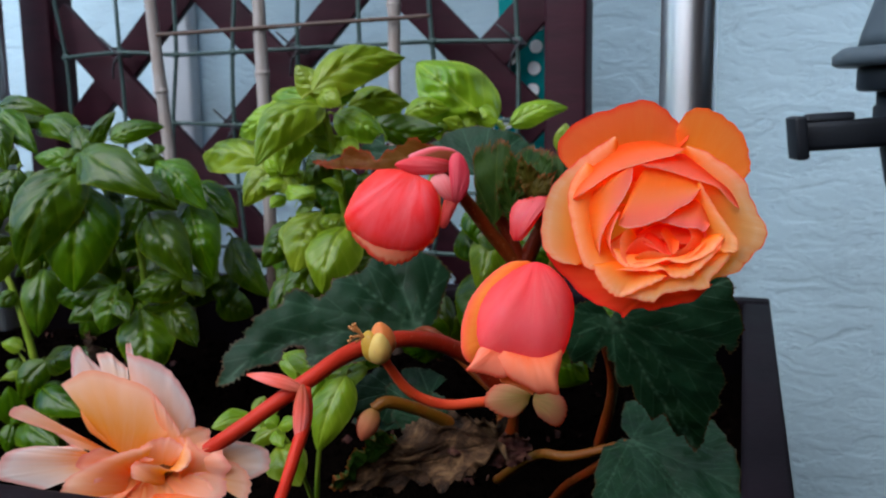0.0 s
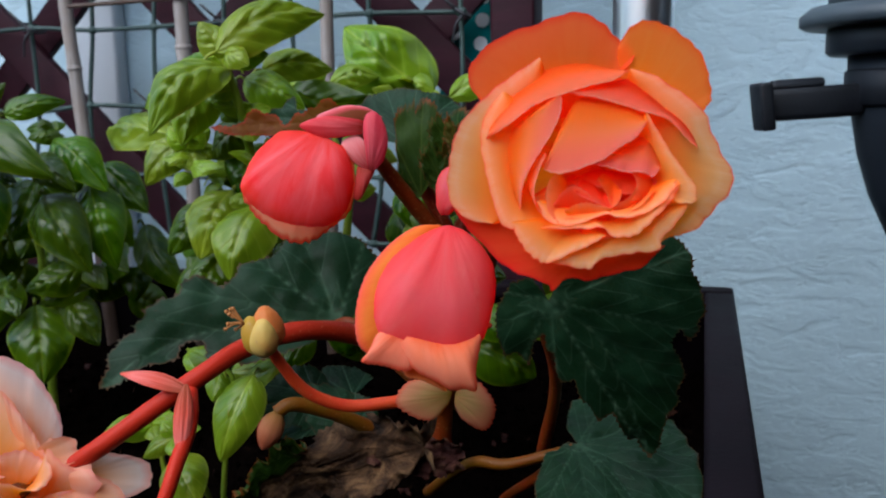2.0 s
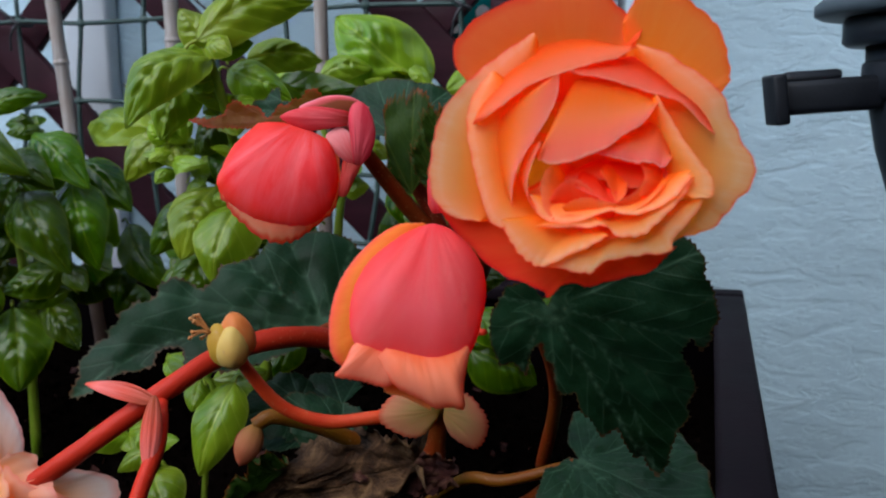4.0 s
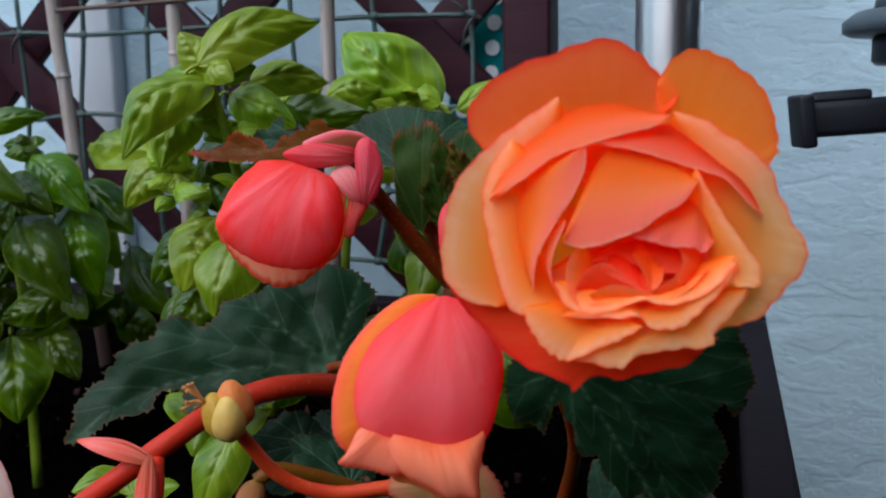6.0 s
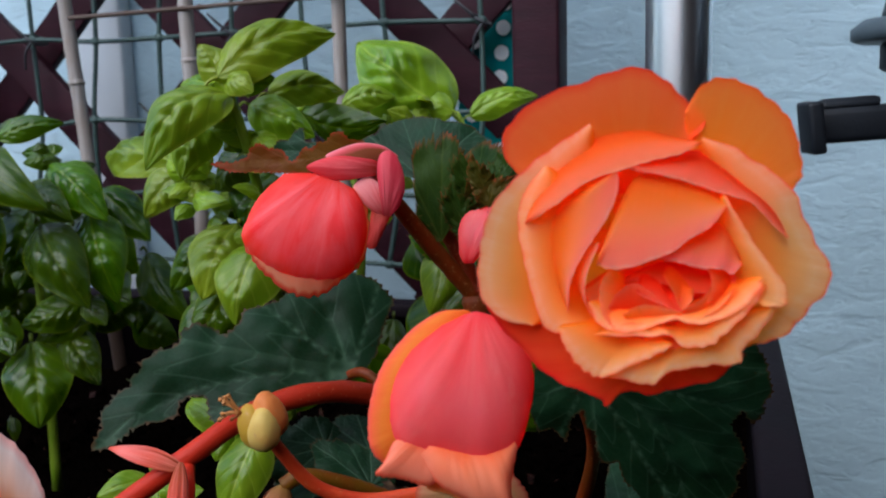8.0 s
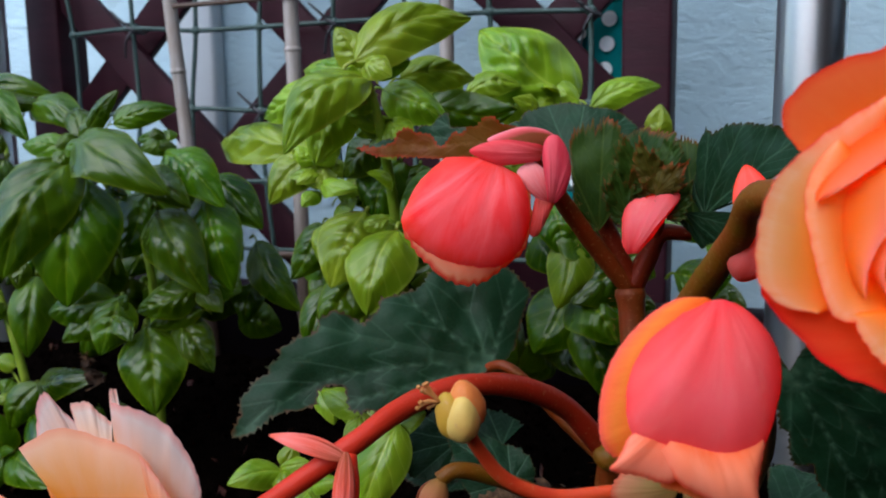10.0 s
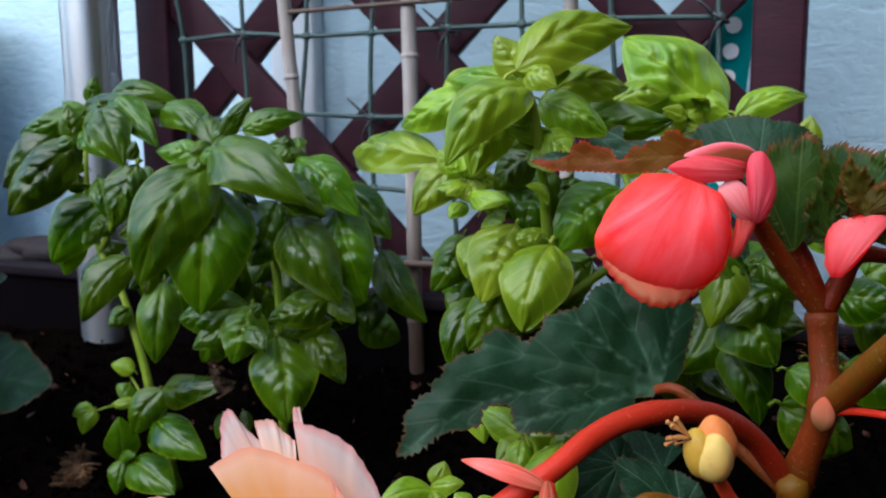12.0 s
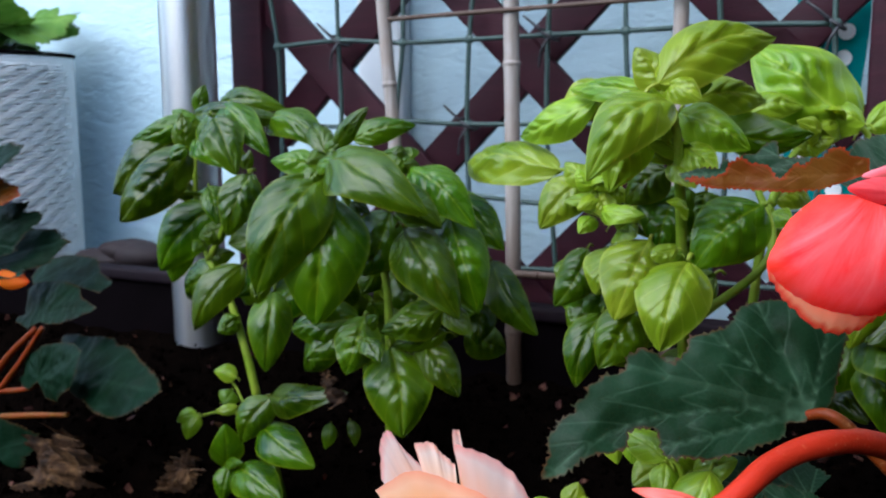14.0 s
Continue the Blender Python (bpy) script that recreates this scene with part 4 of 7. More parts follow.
# ---- white wicker pot ----
pot = thing("wicker_pot", (-1.09, 0.90, 0.0), "tall white woven plastic wicker flower pot", "pot")
PX, PY, PR = -1.140, 0.885, 0.125
part("body", lathe([(PR * 0.88, 0.0), (PR * 0.985, 0.79), (PR, 1.018), (PR, 1.024), (PR - 0.008, 1.024), (PR - 0.010, 1.010)], (PX, PY, 0.0), 64), WHITE_WICKER, pot)
part("rim", lathe([(PR + 0.001, 1.0255), (PR + 0.002, 1.026), (PR + 0.002, 1.029), (PR - 0.008, 1.029), (PR - 0.008, 1.026)], (PX, PY, 0.0), 64), BOX_SHADED, pot, "dark inner rim")
part("soil", lathe([(PR - 0.010, 1.000), (PR - 0.011, 1.012)], (PX, PY, 0.0), 40), SOIL, pot)
bm = bmesh.new()
for row in range(42):
    z = 1.011 - row * 0.0078
    for k in range(30):
        t0 = 2 * math.pi * (k + 0.5 * (row % 2)) / 30
        pts = []
        for q in range(5):
            t = t0 + 2 * math.pi / 30 * (q / 4 - 0.5) * 1.3
            r = PR * (0.985 + 0.015 * (z - 0.79) / 0.23) + 0.0002 + 0.0042 * math.sin(math.pi * q / 4)
            pts.append((PX + r * math.cos(t), PY + r * math.sin(t), z + 0.0012 * (q - 2) * 0.5))
        if math.sin(t0) < 0.35:
            for dz in (-0.0018, 0.0018):
                tube([(a, b, c + dz) for a, b, c in pts], 0.0018, 0.0018, 7, 5, bm=bm)
tagged(part("weave", bm, WHITE_WICKER, pot), kind="stuff")
geranium = thing("geranium_plant", (PX, PY, 1.01), "fresh green geranium plant with round lobed leaves", "plant")
for k in range(13):
    t = radians(-160 + 27 * k)
    r = 0.05 + 0.055 * ((k * 37) % 10) / 10
    base = Vector((PX + r * 0.5 * math.cos(t), PY + r * 0.5 * math.sin(t), 1.035 + 0.012 * (k % 4)))
    tip = Vector((PX + (r + 0.035) * math.cos(t), PY + (r + 0.035) * math.sin(t), 1.045 + 0.018 * (k % 3)))
    broad_leaf(geranium, base, tip, base + Vector((-math.sin(t), math.cos(t), 0.25)) * 0.05, [0.6, 0.8, 0.9, 0.95, 1, 1, 1, 0.95, 0.9, 0.8, 0.6], GERANIUM, wave=0.16, dome=0.05, teeth=1.6)
    stem(geranium, [base, (base + Vector((PX, PY, 1.01))) / 2, (PX + 0.01 * math.cos(t), PY + 0.01 * math.sin(t), 1.008)], 0.0014, 0.002, BASIL_STEM, 12, wobble=0.0)

# ---- left basil ----
basil_a = thing("basil_plant", (-0.4278, 0.6000, 0.7417), "bushy green basil plant with glossy puckered leaves", "plant", "basil plants")
stem(basil_a, [(-0.4923, 0.6000, 0.7690), (-0.4982, 0.6000, 0.7938), (-0.5146, 0.6050, 0.8303), (-0.5367, 0.6100, 0.8592), (-0.5539, 0.6200, 0.8847), (-0.5542, 0.6200, 0.9205), (-0.5609, 0.6300, 0.9535)], 0.0030, 0.0014, BASIL_STEM)
stem(basil_a, [(-0.4853, 0.6150, 0.6937), (-0.4939, 0.6100, 0.7435), (-0.4923, 0.6000, 0.7690)], 0.0032, 0.0030, BASIL_STEM)
stem(basil_a, [(-0.4019, 0.6200, 0.7076), (-0.4002, 0.6200, 0.8003), (-0.4032, 0.6200, 0.8594), (-0.4203, 0.6150, 0.8954), (-0.4289, 0.6000, 0.9213), (-0.4327, 0.6000, 0.9317)], 0.0034, 0.0014, BASIL_STEM)
stem(basil_a, [(-0.4002, 0.6200, 0.8003), (-0.3761, 0.6300, 0.8524), (-0.3648, 0.6400, 0.8880), (-0.3833, 0.6300, 0.9239)], 0.0028, 0.0014, BASIL_STEM)
stem(basil_a, [(-0.5367, 0.6100, 0.8592), (-0.5020, 0.6000, 0.9045), (-0.4917, 0.6000, 0.9269), (-0.5348, 0.6200, 0.9537)], 0.0024, 0.0012, BASIL_STEM)
stem(basil_a, [(-0.5378, 0.6200, 0.9013), (-0.5450, 0.6000, 0.9059), (-0.5587, 0.5900, 0.8987)], 0.0018, 0.0012, BASIL_STEM, name="stalk")
basil_leaf(basil_a, (-0.5667, 0.6400, 0.9594), (-0.5593, 0.6400, 0.9792), 0.0121, arch=0.05)
basil_leaf(basil_a, (-0.5696, 0.6400, 0.9534), (-0.4854, 0.6300, 0.9574), 0.0240, arch=0.25)
basil_leaf(basil_a, (-0.5553, 0.6450, 0.9613), (-0.4997, 0.6500, 0.9630), 0.0205, arch=0.2)
basil_leaf(basil_a, (-0.5563, 0.6250, 0.9575), (-0.5944, 0.6000, 0.9412), 0.0183, arch=0.2)
basil_leaf(basil_a, (-0.5628, 0.6200, 0.9459), (-0.6169, 0.6000, 0.9022), 0.0335, arch=0.22)
basil_leaf(basil_a, (-0.5407, 0.6000, 0.9353), (-0.5856, 0.5750, 0.8868), 0.0345, arch=0.20, pucker=1.3)
basil_leaf(basil_a, (-0.5352, 0.5900, 0.9347), (-0.5375, 0.5900, 0.9598), 0.0160, arch=0.06)
basil_leaf(basil_a, (-0.5297, 0.5850, 0.9373), (-0.5400, 0.5800, 0.9289), 0.0108)
basil_leaf(basil_a, (-0.5286, 0.6100, 0.9577), (-0.4912, 0.5850, 0.9242), 0.0311, arch=0.2, pucker=1.4)
basil_leaf(basil_a, (-0.5328, 0.6000, 0.9448), (-0.4978, 0.5850, 0.9277), 0.0220, pucker=1.4)
basil_leaf(basil_a, (-0.5403, 0.6300, 0.9613), (-0.4815, 0.6050, 0.9360), 0.0270, arch=0.2)
basil_leaf(basil_a, (-0.4805, 0.5800, 0.9248), (-0.4747, 0.5800, 0.9368), 0.0079)
basil_leaf(basil_a, (-0.4780, 0.5850, 0.9217), (-0.4870, 0.5700, 0.8837), 0.0256, pucker=1.3)
basil_leaf(basil_a, (-0.5072, 0.6400, 0.9515), (-0.4427, 0.6200, 0.9358), 0.0253, arch=0.2)
basil_leaf(basil_a, (-0.4263, 0.6000, 0.9359), (-0.4015, 0.6000, 0.9626), 0.0127, arch=0.05)
basil_leaf(basil_a, (-0.4392, 0.6100, 0.9346), (-0.4674, 0.6300, 0.9536), 0.0171)
basil_leaf(basil_a, (-0.4305, 0.6300, 0.9417), (-0.3955, 0.6500, 0.9515), 0.0178, arch=0.14)
basil_leaf(basil_a, (-0.4388, 0.6400, 0.9443), (-0.4186, 0.6500, 0.9533), 0.0138)
basil_leaf(basil_a, (-0.4258, 0.5850, 0.9265), (-0.4599, 0.5800, 0.9315), 0.0179, arch=0.12)
basil_leaf(basil_a, (-0.4256, 0.5800, 0.9278), (-0.4032, 0.5700, 0.9322), 0.0120)
basil_leaf(basil_a, (-0.4237, 0.5800, 0.9262), (-0.4252, 0.5700, 0.9184), 0.0127)
basil_leaf(basil_a, (-0.4218, 0.5800, 0.9222), (-0.4394, 0.5350, 0.8582), 0.0448, arch=0.18)
basil_leaf(basil_a, (-0.4215, 0.5900, 0.9084), (-0.4126, 0.5550, 0.8386), 0.0555, arch=0.16, cup=0.38, pucker=0.6)
basil_leaf(basil_a, (-0.4221, 0.5900, 0.9290), (-0.3460, 0.5600, 0.9109), 0.0395, arch=0.24)
basil_leaf(basil_a, (-0.3839, 0.6200, 0.9245), (-0.3317, 0.6000, 0.8961), 0.0304, arch=0.16)
basil_leaf(basil_a, (-0.3829, 0.6000, 0.9157), (-0.3479, 0.5900, 0.8955), 0.0221, arch=0.16)
basil_leaf(basil_a, (-0.3735, 0.6500, 0.9065), (-0.3299, 0.6400, 0.8757), 0.0293)
basil_leaf(basil_a, (-0.3928, 0.6100, 0.8989), (-0.4079, 0.6000, 0.8588), 0.0376)
basil_leaf(basil_a, (-0.3775, 0.6000, 0.8904), (-0.3296, 0.5750, 0.8477), 0.0348, arch=0.18, pucker=0.8)
basil_leaf(basil_a, (-0.3570, 0.6200, 0.8960), (-0.3282, 0.6000, 0.8447), 0.0350, arch=0.18, pucker=0.8)
basil_leaf(basil_a, (-0.3797, 0.6300, 0.8884), (-0.3969, 0.6400, 0.9120), 0.0240)
basil_leaf(basil_a, (-0.3461, 0.6600, 0.8637), (-0.3101, 0.6500, 0.8209), 0.0257, pucker=0.4)
basil_leaf(basil_a, (-0.5381, 0.6200, 0.8954), (-0.5741, 0.6000, 0.8501), 0.0373, pucker=0.4)
basil_leaf(basil_a, (-0.5652, 0.6200, 0.8680), (-0.5710, 0.6100, 0.8406), 0.0200, pucker=0.4)
basil_leaf(basil_a, (-0.5207, 0.6100, 0.8836), (-0.5370, 0.6000, 0.8762), 0.0166)
basil_leaf(basil_a, (-0.5252, 0.6000, 0.9112), (-0.5110, 0.5900, 0.8883), 0.0162)
basil_leaf(basil_a, (-0.4885, 0.5850, 0.8626), (-0.5092, 0.5600, 0.8235), 0.0253, pucker=0.5)
basil_leaf(basil_a, (-0.4713, 0.5950, 0.8455), (-0.4651, 0.5750, 0.7975), 0.0281, pucker=0.5)
basil_leaf(basil_a, (-0.4761, 0.5900, 0.8553), (-0.4775, 0.5850, 0.8376), 0.0131)
basil_leaf(basil_a, (-0.5061, 0.6000, 0.8242), (-0.5152, 0.5900, 0.8139), 0.0147)
basil_leaf(basil_a, (-0.4014, 0.5850, 0.8357), (-0.4420, 0.5700, 0.8289), 0.0298)
basil_leaf(basil_a, (-0.4046, 0.5800, 0.8242), (-0.4275, 0.5650, 0.8130), 0.0190)
basil_leaf(basil_a, (-0.3973, 0.5850, 0.8378), (-0.3988, 0.5650, 0.8070), 0.0282)
basil_leaf(basil_a, (-0.3905, 0.5700, 0.8280), (-0.3726, 0.5600, 0.8190), 0.0138)
basil_leaf(basil_a, (-0.3895, 0.5750, 0.8338), (-0.3806, 0.5700, 0.8426), 0.0098)
basil_leaf(basil_a, (-0.3514, 0.6000, 0.8460), (-0.3839, 0.5800, 0.8316), 0.0241)
basil_leaf(basil_a, (-0.3496, 0.6000, 0.8289), (-0.3829, 0.5900, 0.8200), 0.0147)
basil_leaf(basil_a, (-0.3514, 0.6000, 0.8442), (-0.3295, 0.5900, 0.8326), 0.0155)
basil_leaf(basil_a, (-0.3800, 0.5850, 0.8204), (-0.3585, 0.5600, 0.7767), 0.0407, pucker=0.7)
basil_leaf(basil_a, (-0.3668, 0.6000, 0.8243), (-0.3345, 0.5850, 0.7975), 0.0249)
basil_leaf(basil_a, (-0.4804, 0.6000, 0.7725), (-0.4083, 0.5750, 0.7932), 0.0232, pucker=0.5)
basil_leaf(basil_a, (-0.4805, 0.6000, 0.7706), (-0.4960, 0.5850, 0.7416), 0.0242, pucker=0.5)
basil_leaf(basil_a, (-0.4898, 0.6000, 0.7506), (-0.4354, 0.5800, 0.7392), 0.0292, pucker=0.4)
basil_leaf(basil_a, (-0.5276, 0.6100, 0.7098), (-0.5210, 0.6000, 0.7447), 0.0241, pucker=0.4)
basil_leaf(basil_a, (-0.5142, 0.6000, 0.7158), (-0.4615, 0.5800, 0.7104), 0.0306, pucker=0.4)
basil_leaf(basil_a, (-0.5191, 0.6000, 0.7162), (-0.5185, 0.5900, 0.6942), 0.0162, pucker=0.4)
basil_leaf(basil_a, (-0.5215, 0.6000, 0.7170), (-0.5008, 0.5900, 0.7259), 0.0096)
basil_leaf(basil_a, (-0.4549, 0.6200, 0.8594), (-0.4315, 0.6100, 0.8368), 0.0269)
basil_leaf(basil_a, (-0.4349, 0.6300, 0.8554), (-0.4560, 0.6200, 0.8248), 0.0313)
basil_leaf(basil_a, (-0.4062, 0.6400, 0.8597), (-0.3845, 0.6300, 0.8296), 0.0320)
basil_leaf(basil_a, (-0.4891, 0.6300, 0.8672), (-0.5118, 0.6200, 0.8355), 0.0274)
basil_leaf(basil_a, (-0.3501, 0.6600, 0.8342), (-0.3517, 0.6500, 0.8097), 0.0208)
basil_leaf(basil_a, (-0.5920, 0.6400, 0.9367), (-0.6428, 0.6600, 0.9399), 0.0235)
for k in range(14):
    x, y, z = random.uniform(-0.58, -0.37), random.uniform(0.625, 0.70), random.uniform(0.83, 0.905)
    out = Vector((x + 0.47, random.uniform(-0.06, 0.06), random.uniform(-0.06, 0.01))).normalized()
    base = Vector((x, y, z))
    basil_leaf(basil_a, base, base + out * random.uniform(0.030, 0.052), random.uniform(0.022, 0.036), arch=0.16)
broad_leaf(basil_a, (-0.4191, 0.5750, 0.7997), (-0.4107, 0.5700, 0.7830), (-0.3967, 0.5600, 0.7991), [0.2, 0.3, 0.4, 0.5, 0.8, 1, 0.7, 0.5, 0.4, 0.3, 0.2], DEAD, crumple=0.35, label="withered brown leaf tip", name="withered_tip")
for line in ([(-0.5367, 0.6100, 0.8592), (-0.5539, 0.6200, 0.8847), (-0.5542, 0.6200, 0.9205), (-0.5609, 0.6300, 0.9535)], [(-0.4203, 0.6150, 0.8954), (-0.4289, 0.6000, 0.9213), (-0.4326, 0.6000, 0.9351)], [(-0.3648, 0.6400, 0.8880), (-0.3833, 0.6300, 0.9239), (-0.3912, 0.6300, 0.9344)]):
    for q in smooth_line(line, 9):
        t = random.uniform(0, 6.28)
        out = Vector((math.cos(t), math.sin(t) - 0.4, random.uniform(-0.2, 0.7))).normalized()
        basil_leaf(basil_a, q, q + out * random.uniform(0.012, 0.024), random.uniform(0.009, 0.014), arch=0.2)

# ---- middle basil ----
basil_b = thing("basil_plant", (-0.2030, 0.5600, 0.7988), "tall light green basil plant with puckered leaves", "plant", "basil plants")
stem(basil_b, [(-0.2006, 0.5700, 0.7899), (-0.2035, 0.5700, 0.8365), (-0.2050, 0.5650, 0.8885), (-0.2042, 0.5500, 0.9281), (-0.2048, 0.5400, 0.9517), (-0.2104, 0.5400, 0.9693)], 0.0032, 0.0022, BASIL_STEM)
stem(basil_b, [(-0.2316, 0.5800, 0.8306), (-0.2347, 0.5750, 0.8908), (-0.2485, 0.5700, 0.9167), (-0.2522, 0.5700, 0.9252)], 0.0026, 0.0014, BASIL_STEM)
stem(basil_b, [(-0.2038, 0.5500, 0.9333), (-0.2133, 0.5450, 0.9412), (-0.2189, 0.5450, 0.9541), (-0.2090, 0.5400, 0.9630)], 0.0020, 0.0014, BASIL_STEM, name="stalk")
stem(basil_b, [(-0.1806, 0.6200, 0.8264), (-0.1761, 0.6300, 0.8927), (-0.1659, 0.6500, 0.9339), (-0.1449, 0.6600, 0.9504)], 0.0028, 0.0016, BASIL_STEM)
stem(basil_b, [(-0.1986, 0.5700, 0.8581), (-0.1680, 0.6000, 0.8903), (-0.1859, 0.6200, 0.9336), (-0.1955, 0.6200, 0.9550)], 0.0024, 0.0014, BASIL_STEM)
basil_leaf(basil_b, (-0.2112, 0.5400, 0.9698), (-0.2241, 0.5400, 0.9887), 0.0183, arch=0.05, skin=BASIL_PALE)
basil_leaf(basil_b, (-0.2119, 0.5350, 0.9718), (-0.1667, 0.5750, 0.9947), 0.0290, arch=0.10, skin=BASIL_PALE)
basil_leaf(basil_b, (-0.2116, 0.5450, 0.9694), (-0.1916, 0.5550, 0.9718), 0.0134, arch=0.05, roll=30)
basil_leaf(basil_b, (-0.2054, 0.5350, 0.9643), (-0.2323, 0.5000, 0.9334), 0.0280, arch=0.22, skin=BASIL_PALE)
basil_leaf(basil_b, (-0.2600, 0.6000, 0.9654), (-0.3094, 0.6100, 0.9456), 0.0226, arch=0.15, skin=BASIL_PALE)
basil_leaf(basil_b, (-0.2266, 0.5800, 0.9686), (-0.2759, 0.6000, 0.9724), 0.0160, arch=0.1, skin=BASIL_PALE)
basil_leaf(basil_b, (-0.2216, 0.5450, 0.9567), (-0.2299, 0.5250, 0.9253), 0.0258, arch=0.15, skin=BASIL_PALE)
basil_leaf(basil_b, (-0.2801, 0.6000, 0.9277), (-0.3637, 0.6550, 0.9271), 0.0310, arch=0.16, pucker=1.5, skin=BASIL_PALE)
basil_leaf(basil_b, (-0.2562, 0.5750, 0.9252), (-0.2765, 0.5600, 0.9009), 0.0236, skin=BASIL_PALE)
basil_leaf(basil_b, (-0.2531, 0.5700, 0.9223), (-0.2684, 0.5750, 0.9345), 0.0155, skin=BASIL_PALE)
basil_leaf(basil_b, (-0.2485, 0.5600, 0.9218), (-0.2388, 0.5600, 0.9360), 0.0171, skin=BASIL_PALE)
basil_leaf(basil_b, (-0.2485, 0.5600, 0.9218), (-0.2558, 0.5550, 0.9317), 0.0102, skin=BASIL_PALE)
basil_leaf(basil_b, (-0.2500, 0.5650, 0.9199), (-0.2396, 0.5550, 0.9087), 0.0150, skin=BASIL_PALE)
basil_leaf(basil_b, (-0.2454, 0.5600, 0.9121), (-0.2204, 0.5500, 0.9120), 0.0122, skin=BASIL_PALE)
basil_leaf(basil_b, (-0.2483, 0.5650, 0.9072), (-0.2538, 0.5550, 0.9004), 0.0102, skin=BASIL_PALE)
basil_leaf(basil_b, (-0.2126, 0.5600, 0.9325), (-0.2327, 0.5600, 0.9154), 0.0219)
basil_leaf(basil_b, (-0.2060, 0.5750, 0.9234), (-0.2155, 0.5600, 0.8936), 0.0320)
basil_leaf(basil_b, (-0.1974, 0.5800, 0.9205), (-0.1948, 0.5700, 0.8995), 0.0282)
basil_leaf(basil_b, (-0.1690, 0.5700, 0.9157), (-0.1971, 0.5500, 0.8882), 0.0341, arch=0.18)
basil_leaf(basil_b, (-0.2197, 0.5600, 0.8980), (-0.2293, 0.5350, 0.8639), 0.0345, arch=0.18, skin=BASIL_PALE)
basil_leaf(basil_b, (-0.2406, 0.5750, 0.8904), (-0.2461, 0.5600, 0.8692), 0.0243, skin=BASIL_PALE)
basil_leaf(basil_b, (-0.1991, 0.5500, 0.8907), (-0.2053, 0.5250, 0.8537), 0.0350, arch=0.18, pucker=0.7, skin=BASIL_PALE)
basil_leaf(basil_b, (-0.2602, 0.5900, 0.8871), (-0.2736, 0.5750, 0.8573), 0.0223)
basil_leaf(basil_b, (-0.2050, 0.5550, 0.8955), (-0.2198, 0.5500, 0.8912), 0.0101, skin=BASIL_PALE)
basil_leaf(basil_b, (-0.2244, 0.5600, 0.8654), (-0.2380, 0.5400, 0.8373), 0.0267)
basil_leaf(basil_b, (-0.2502, 0.5850, 0.8535), (-0.2578, 0.5650, 0.8180), 0.0219)
basil_leaf(basil_b, (-0.2596, 0.6000, 0.8574), (-0.2689, 0.5900, 0.8396), 0.0221)
basil_leaf(basil_b, (-0.2037, 0.5700, 0.9643), (-0.1729, 0.6000, 0.9654), 0.0217, arch=0.1, skin=BASIL_PALE)
basil_leaf(basil_b, (-0.2070, 0.5550, 0.9591), (-0.1743, 0.5600, 0.9432), 0.0224, arch=0.15, skin=BASIL_PALE)
basil_leaf(basil_b, (-0.1995, 0.6000, 0.9544), (-0.1513, 0.6000, 0.9477), 0.0231, arch=0.1, roll=40)
basil_leaf(basil_b, (-0.2016, 0.5500, 0.9450), (-0.1856, 0.5400, 0.9344), 0.0165, skin=BASIL_PALE)
basil_leaf(basil_b, (-0.2081, 0.5500, 0.9462), (-0.2172, 0.5450, 0.9372), 0.0133, skin=BASIL_PALE)
basil_leaf(basil_b, (-0.2066, 0.5500, 0.9385), (-0.1952, 0.5400, 0.9265), 0.0165, skin=BASIL_PALE)
basil_leaf(basil_b, (-0.1341, 0.6700, 0.9502), (-0.1874, 0.6550, 0.9953), 0.0539, arch=0.18, pucker=1.3, skin=BASIL_PALE)
basil_leaf(basil_b, (-0.1450, 0.6600, 0.9534), (-0.1416, 0.6400, 0.9610), 0.0123, skin=BASIL_PALE)
basil_leaf(basil_b, (-0.1799, 0.6600, 0.9580), (-0.1471, 0.6550, 0.9460), 0.0292, skin=BASIL_PALE)
basil_leaf(basil_b, (-0.1314, 0.7000, 0.9488), (-0.0918, 0.7200, 0.9613), 0.0192, arch=0.1, skin=BASIL_PALE)
basil_leaf(basil_b, (-0.0917, 0.7000, 0.9271), (-0.0900, 0.7000, 0.9494), 0.0164, skin=BASIL_PALE)
basil_leaf(basil_b, (-0.2084, 0.6100, 0.9522), (-0.1860, 0.6200, 0.9654), 0.0174, skin=BASIL_PALE)
basil_leaf(basil_b, (-0.1888, 0.6300, 0.9564), (-0.1596, 0.6400, 0.9621), 0.0181, skin=BASIL_PALE)
basil_leaf(basil_b, (-0.1270, 0.6200, 0.8802), (-0.1294, 0.6000, 0.8446), 0.0255, pucker=0.3, skin=BASIL_PALE)
basil_leaf(basil_b, (-0.1470, 0.6300, 0.8810), (-0.1266, 0.6200, 0.8589), 0.0285, pucker=0.4)
basil_leaf(basil_b, (-0.0932, 0.6300, 0.8575), (-0.1209, 0.6000, 0.8488), 0.0321)
basil_leaf(basil_b, (-0.0734, 0.6400, 0.8583), (-0.0434, 0.6300, 0.8605), 0.0269)
basil_leaf(basil_b, (-0.0980, 0.6500, 0.8739), (-0.1207, 0.6400, 0.8650), 0.0222)
basil_leaf(basil_b, (-0.1327, 0.6400, 0.8484), (-0.1471, 0.6200, 0.8134), 0.0395, pucker=0.4)
basil_leaf(basil_b, (-0.1246, 0.6500, 0.8338), (-0.1042, 0.6400, 0.8120), 0.0333, pucker=0.4)
basil_leaf(basil_b, (-0.0620, 0.6600, 0.8426), (-0.0363, 0.6500, 0.8403), 0.0302)
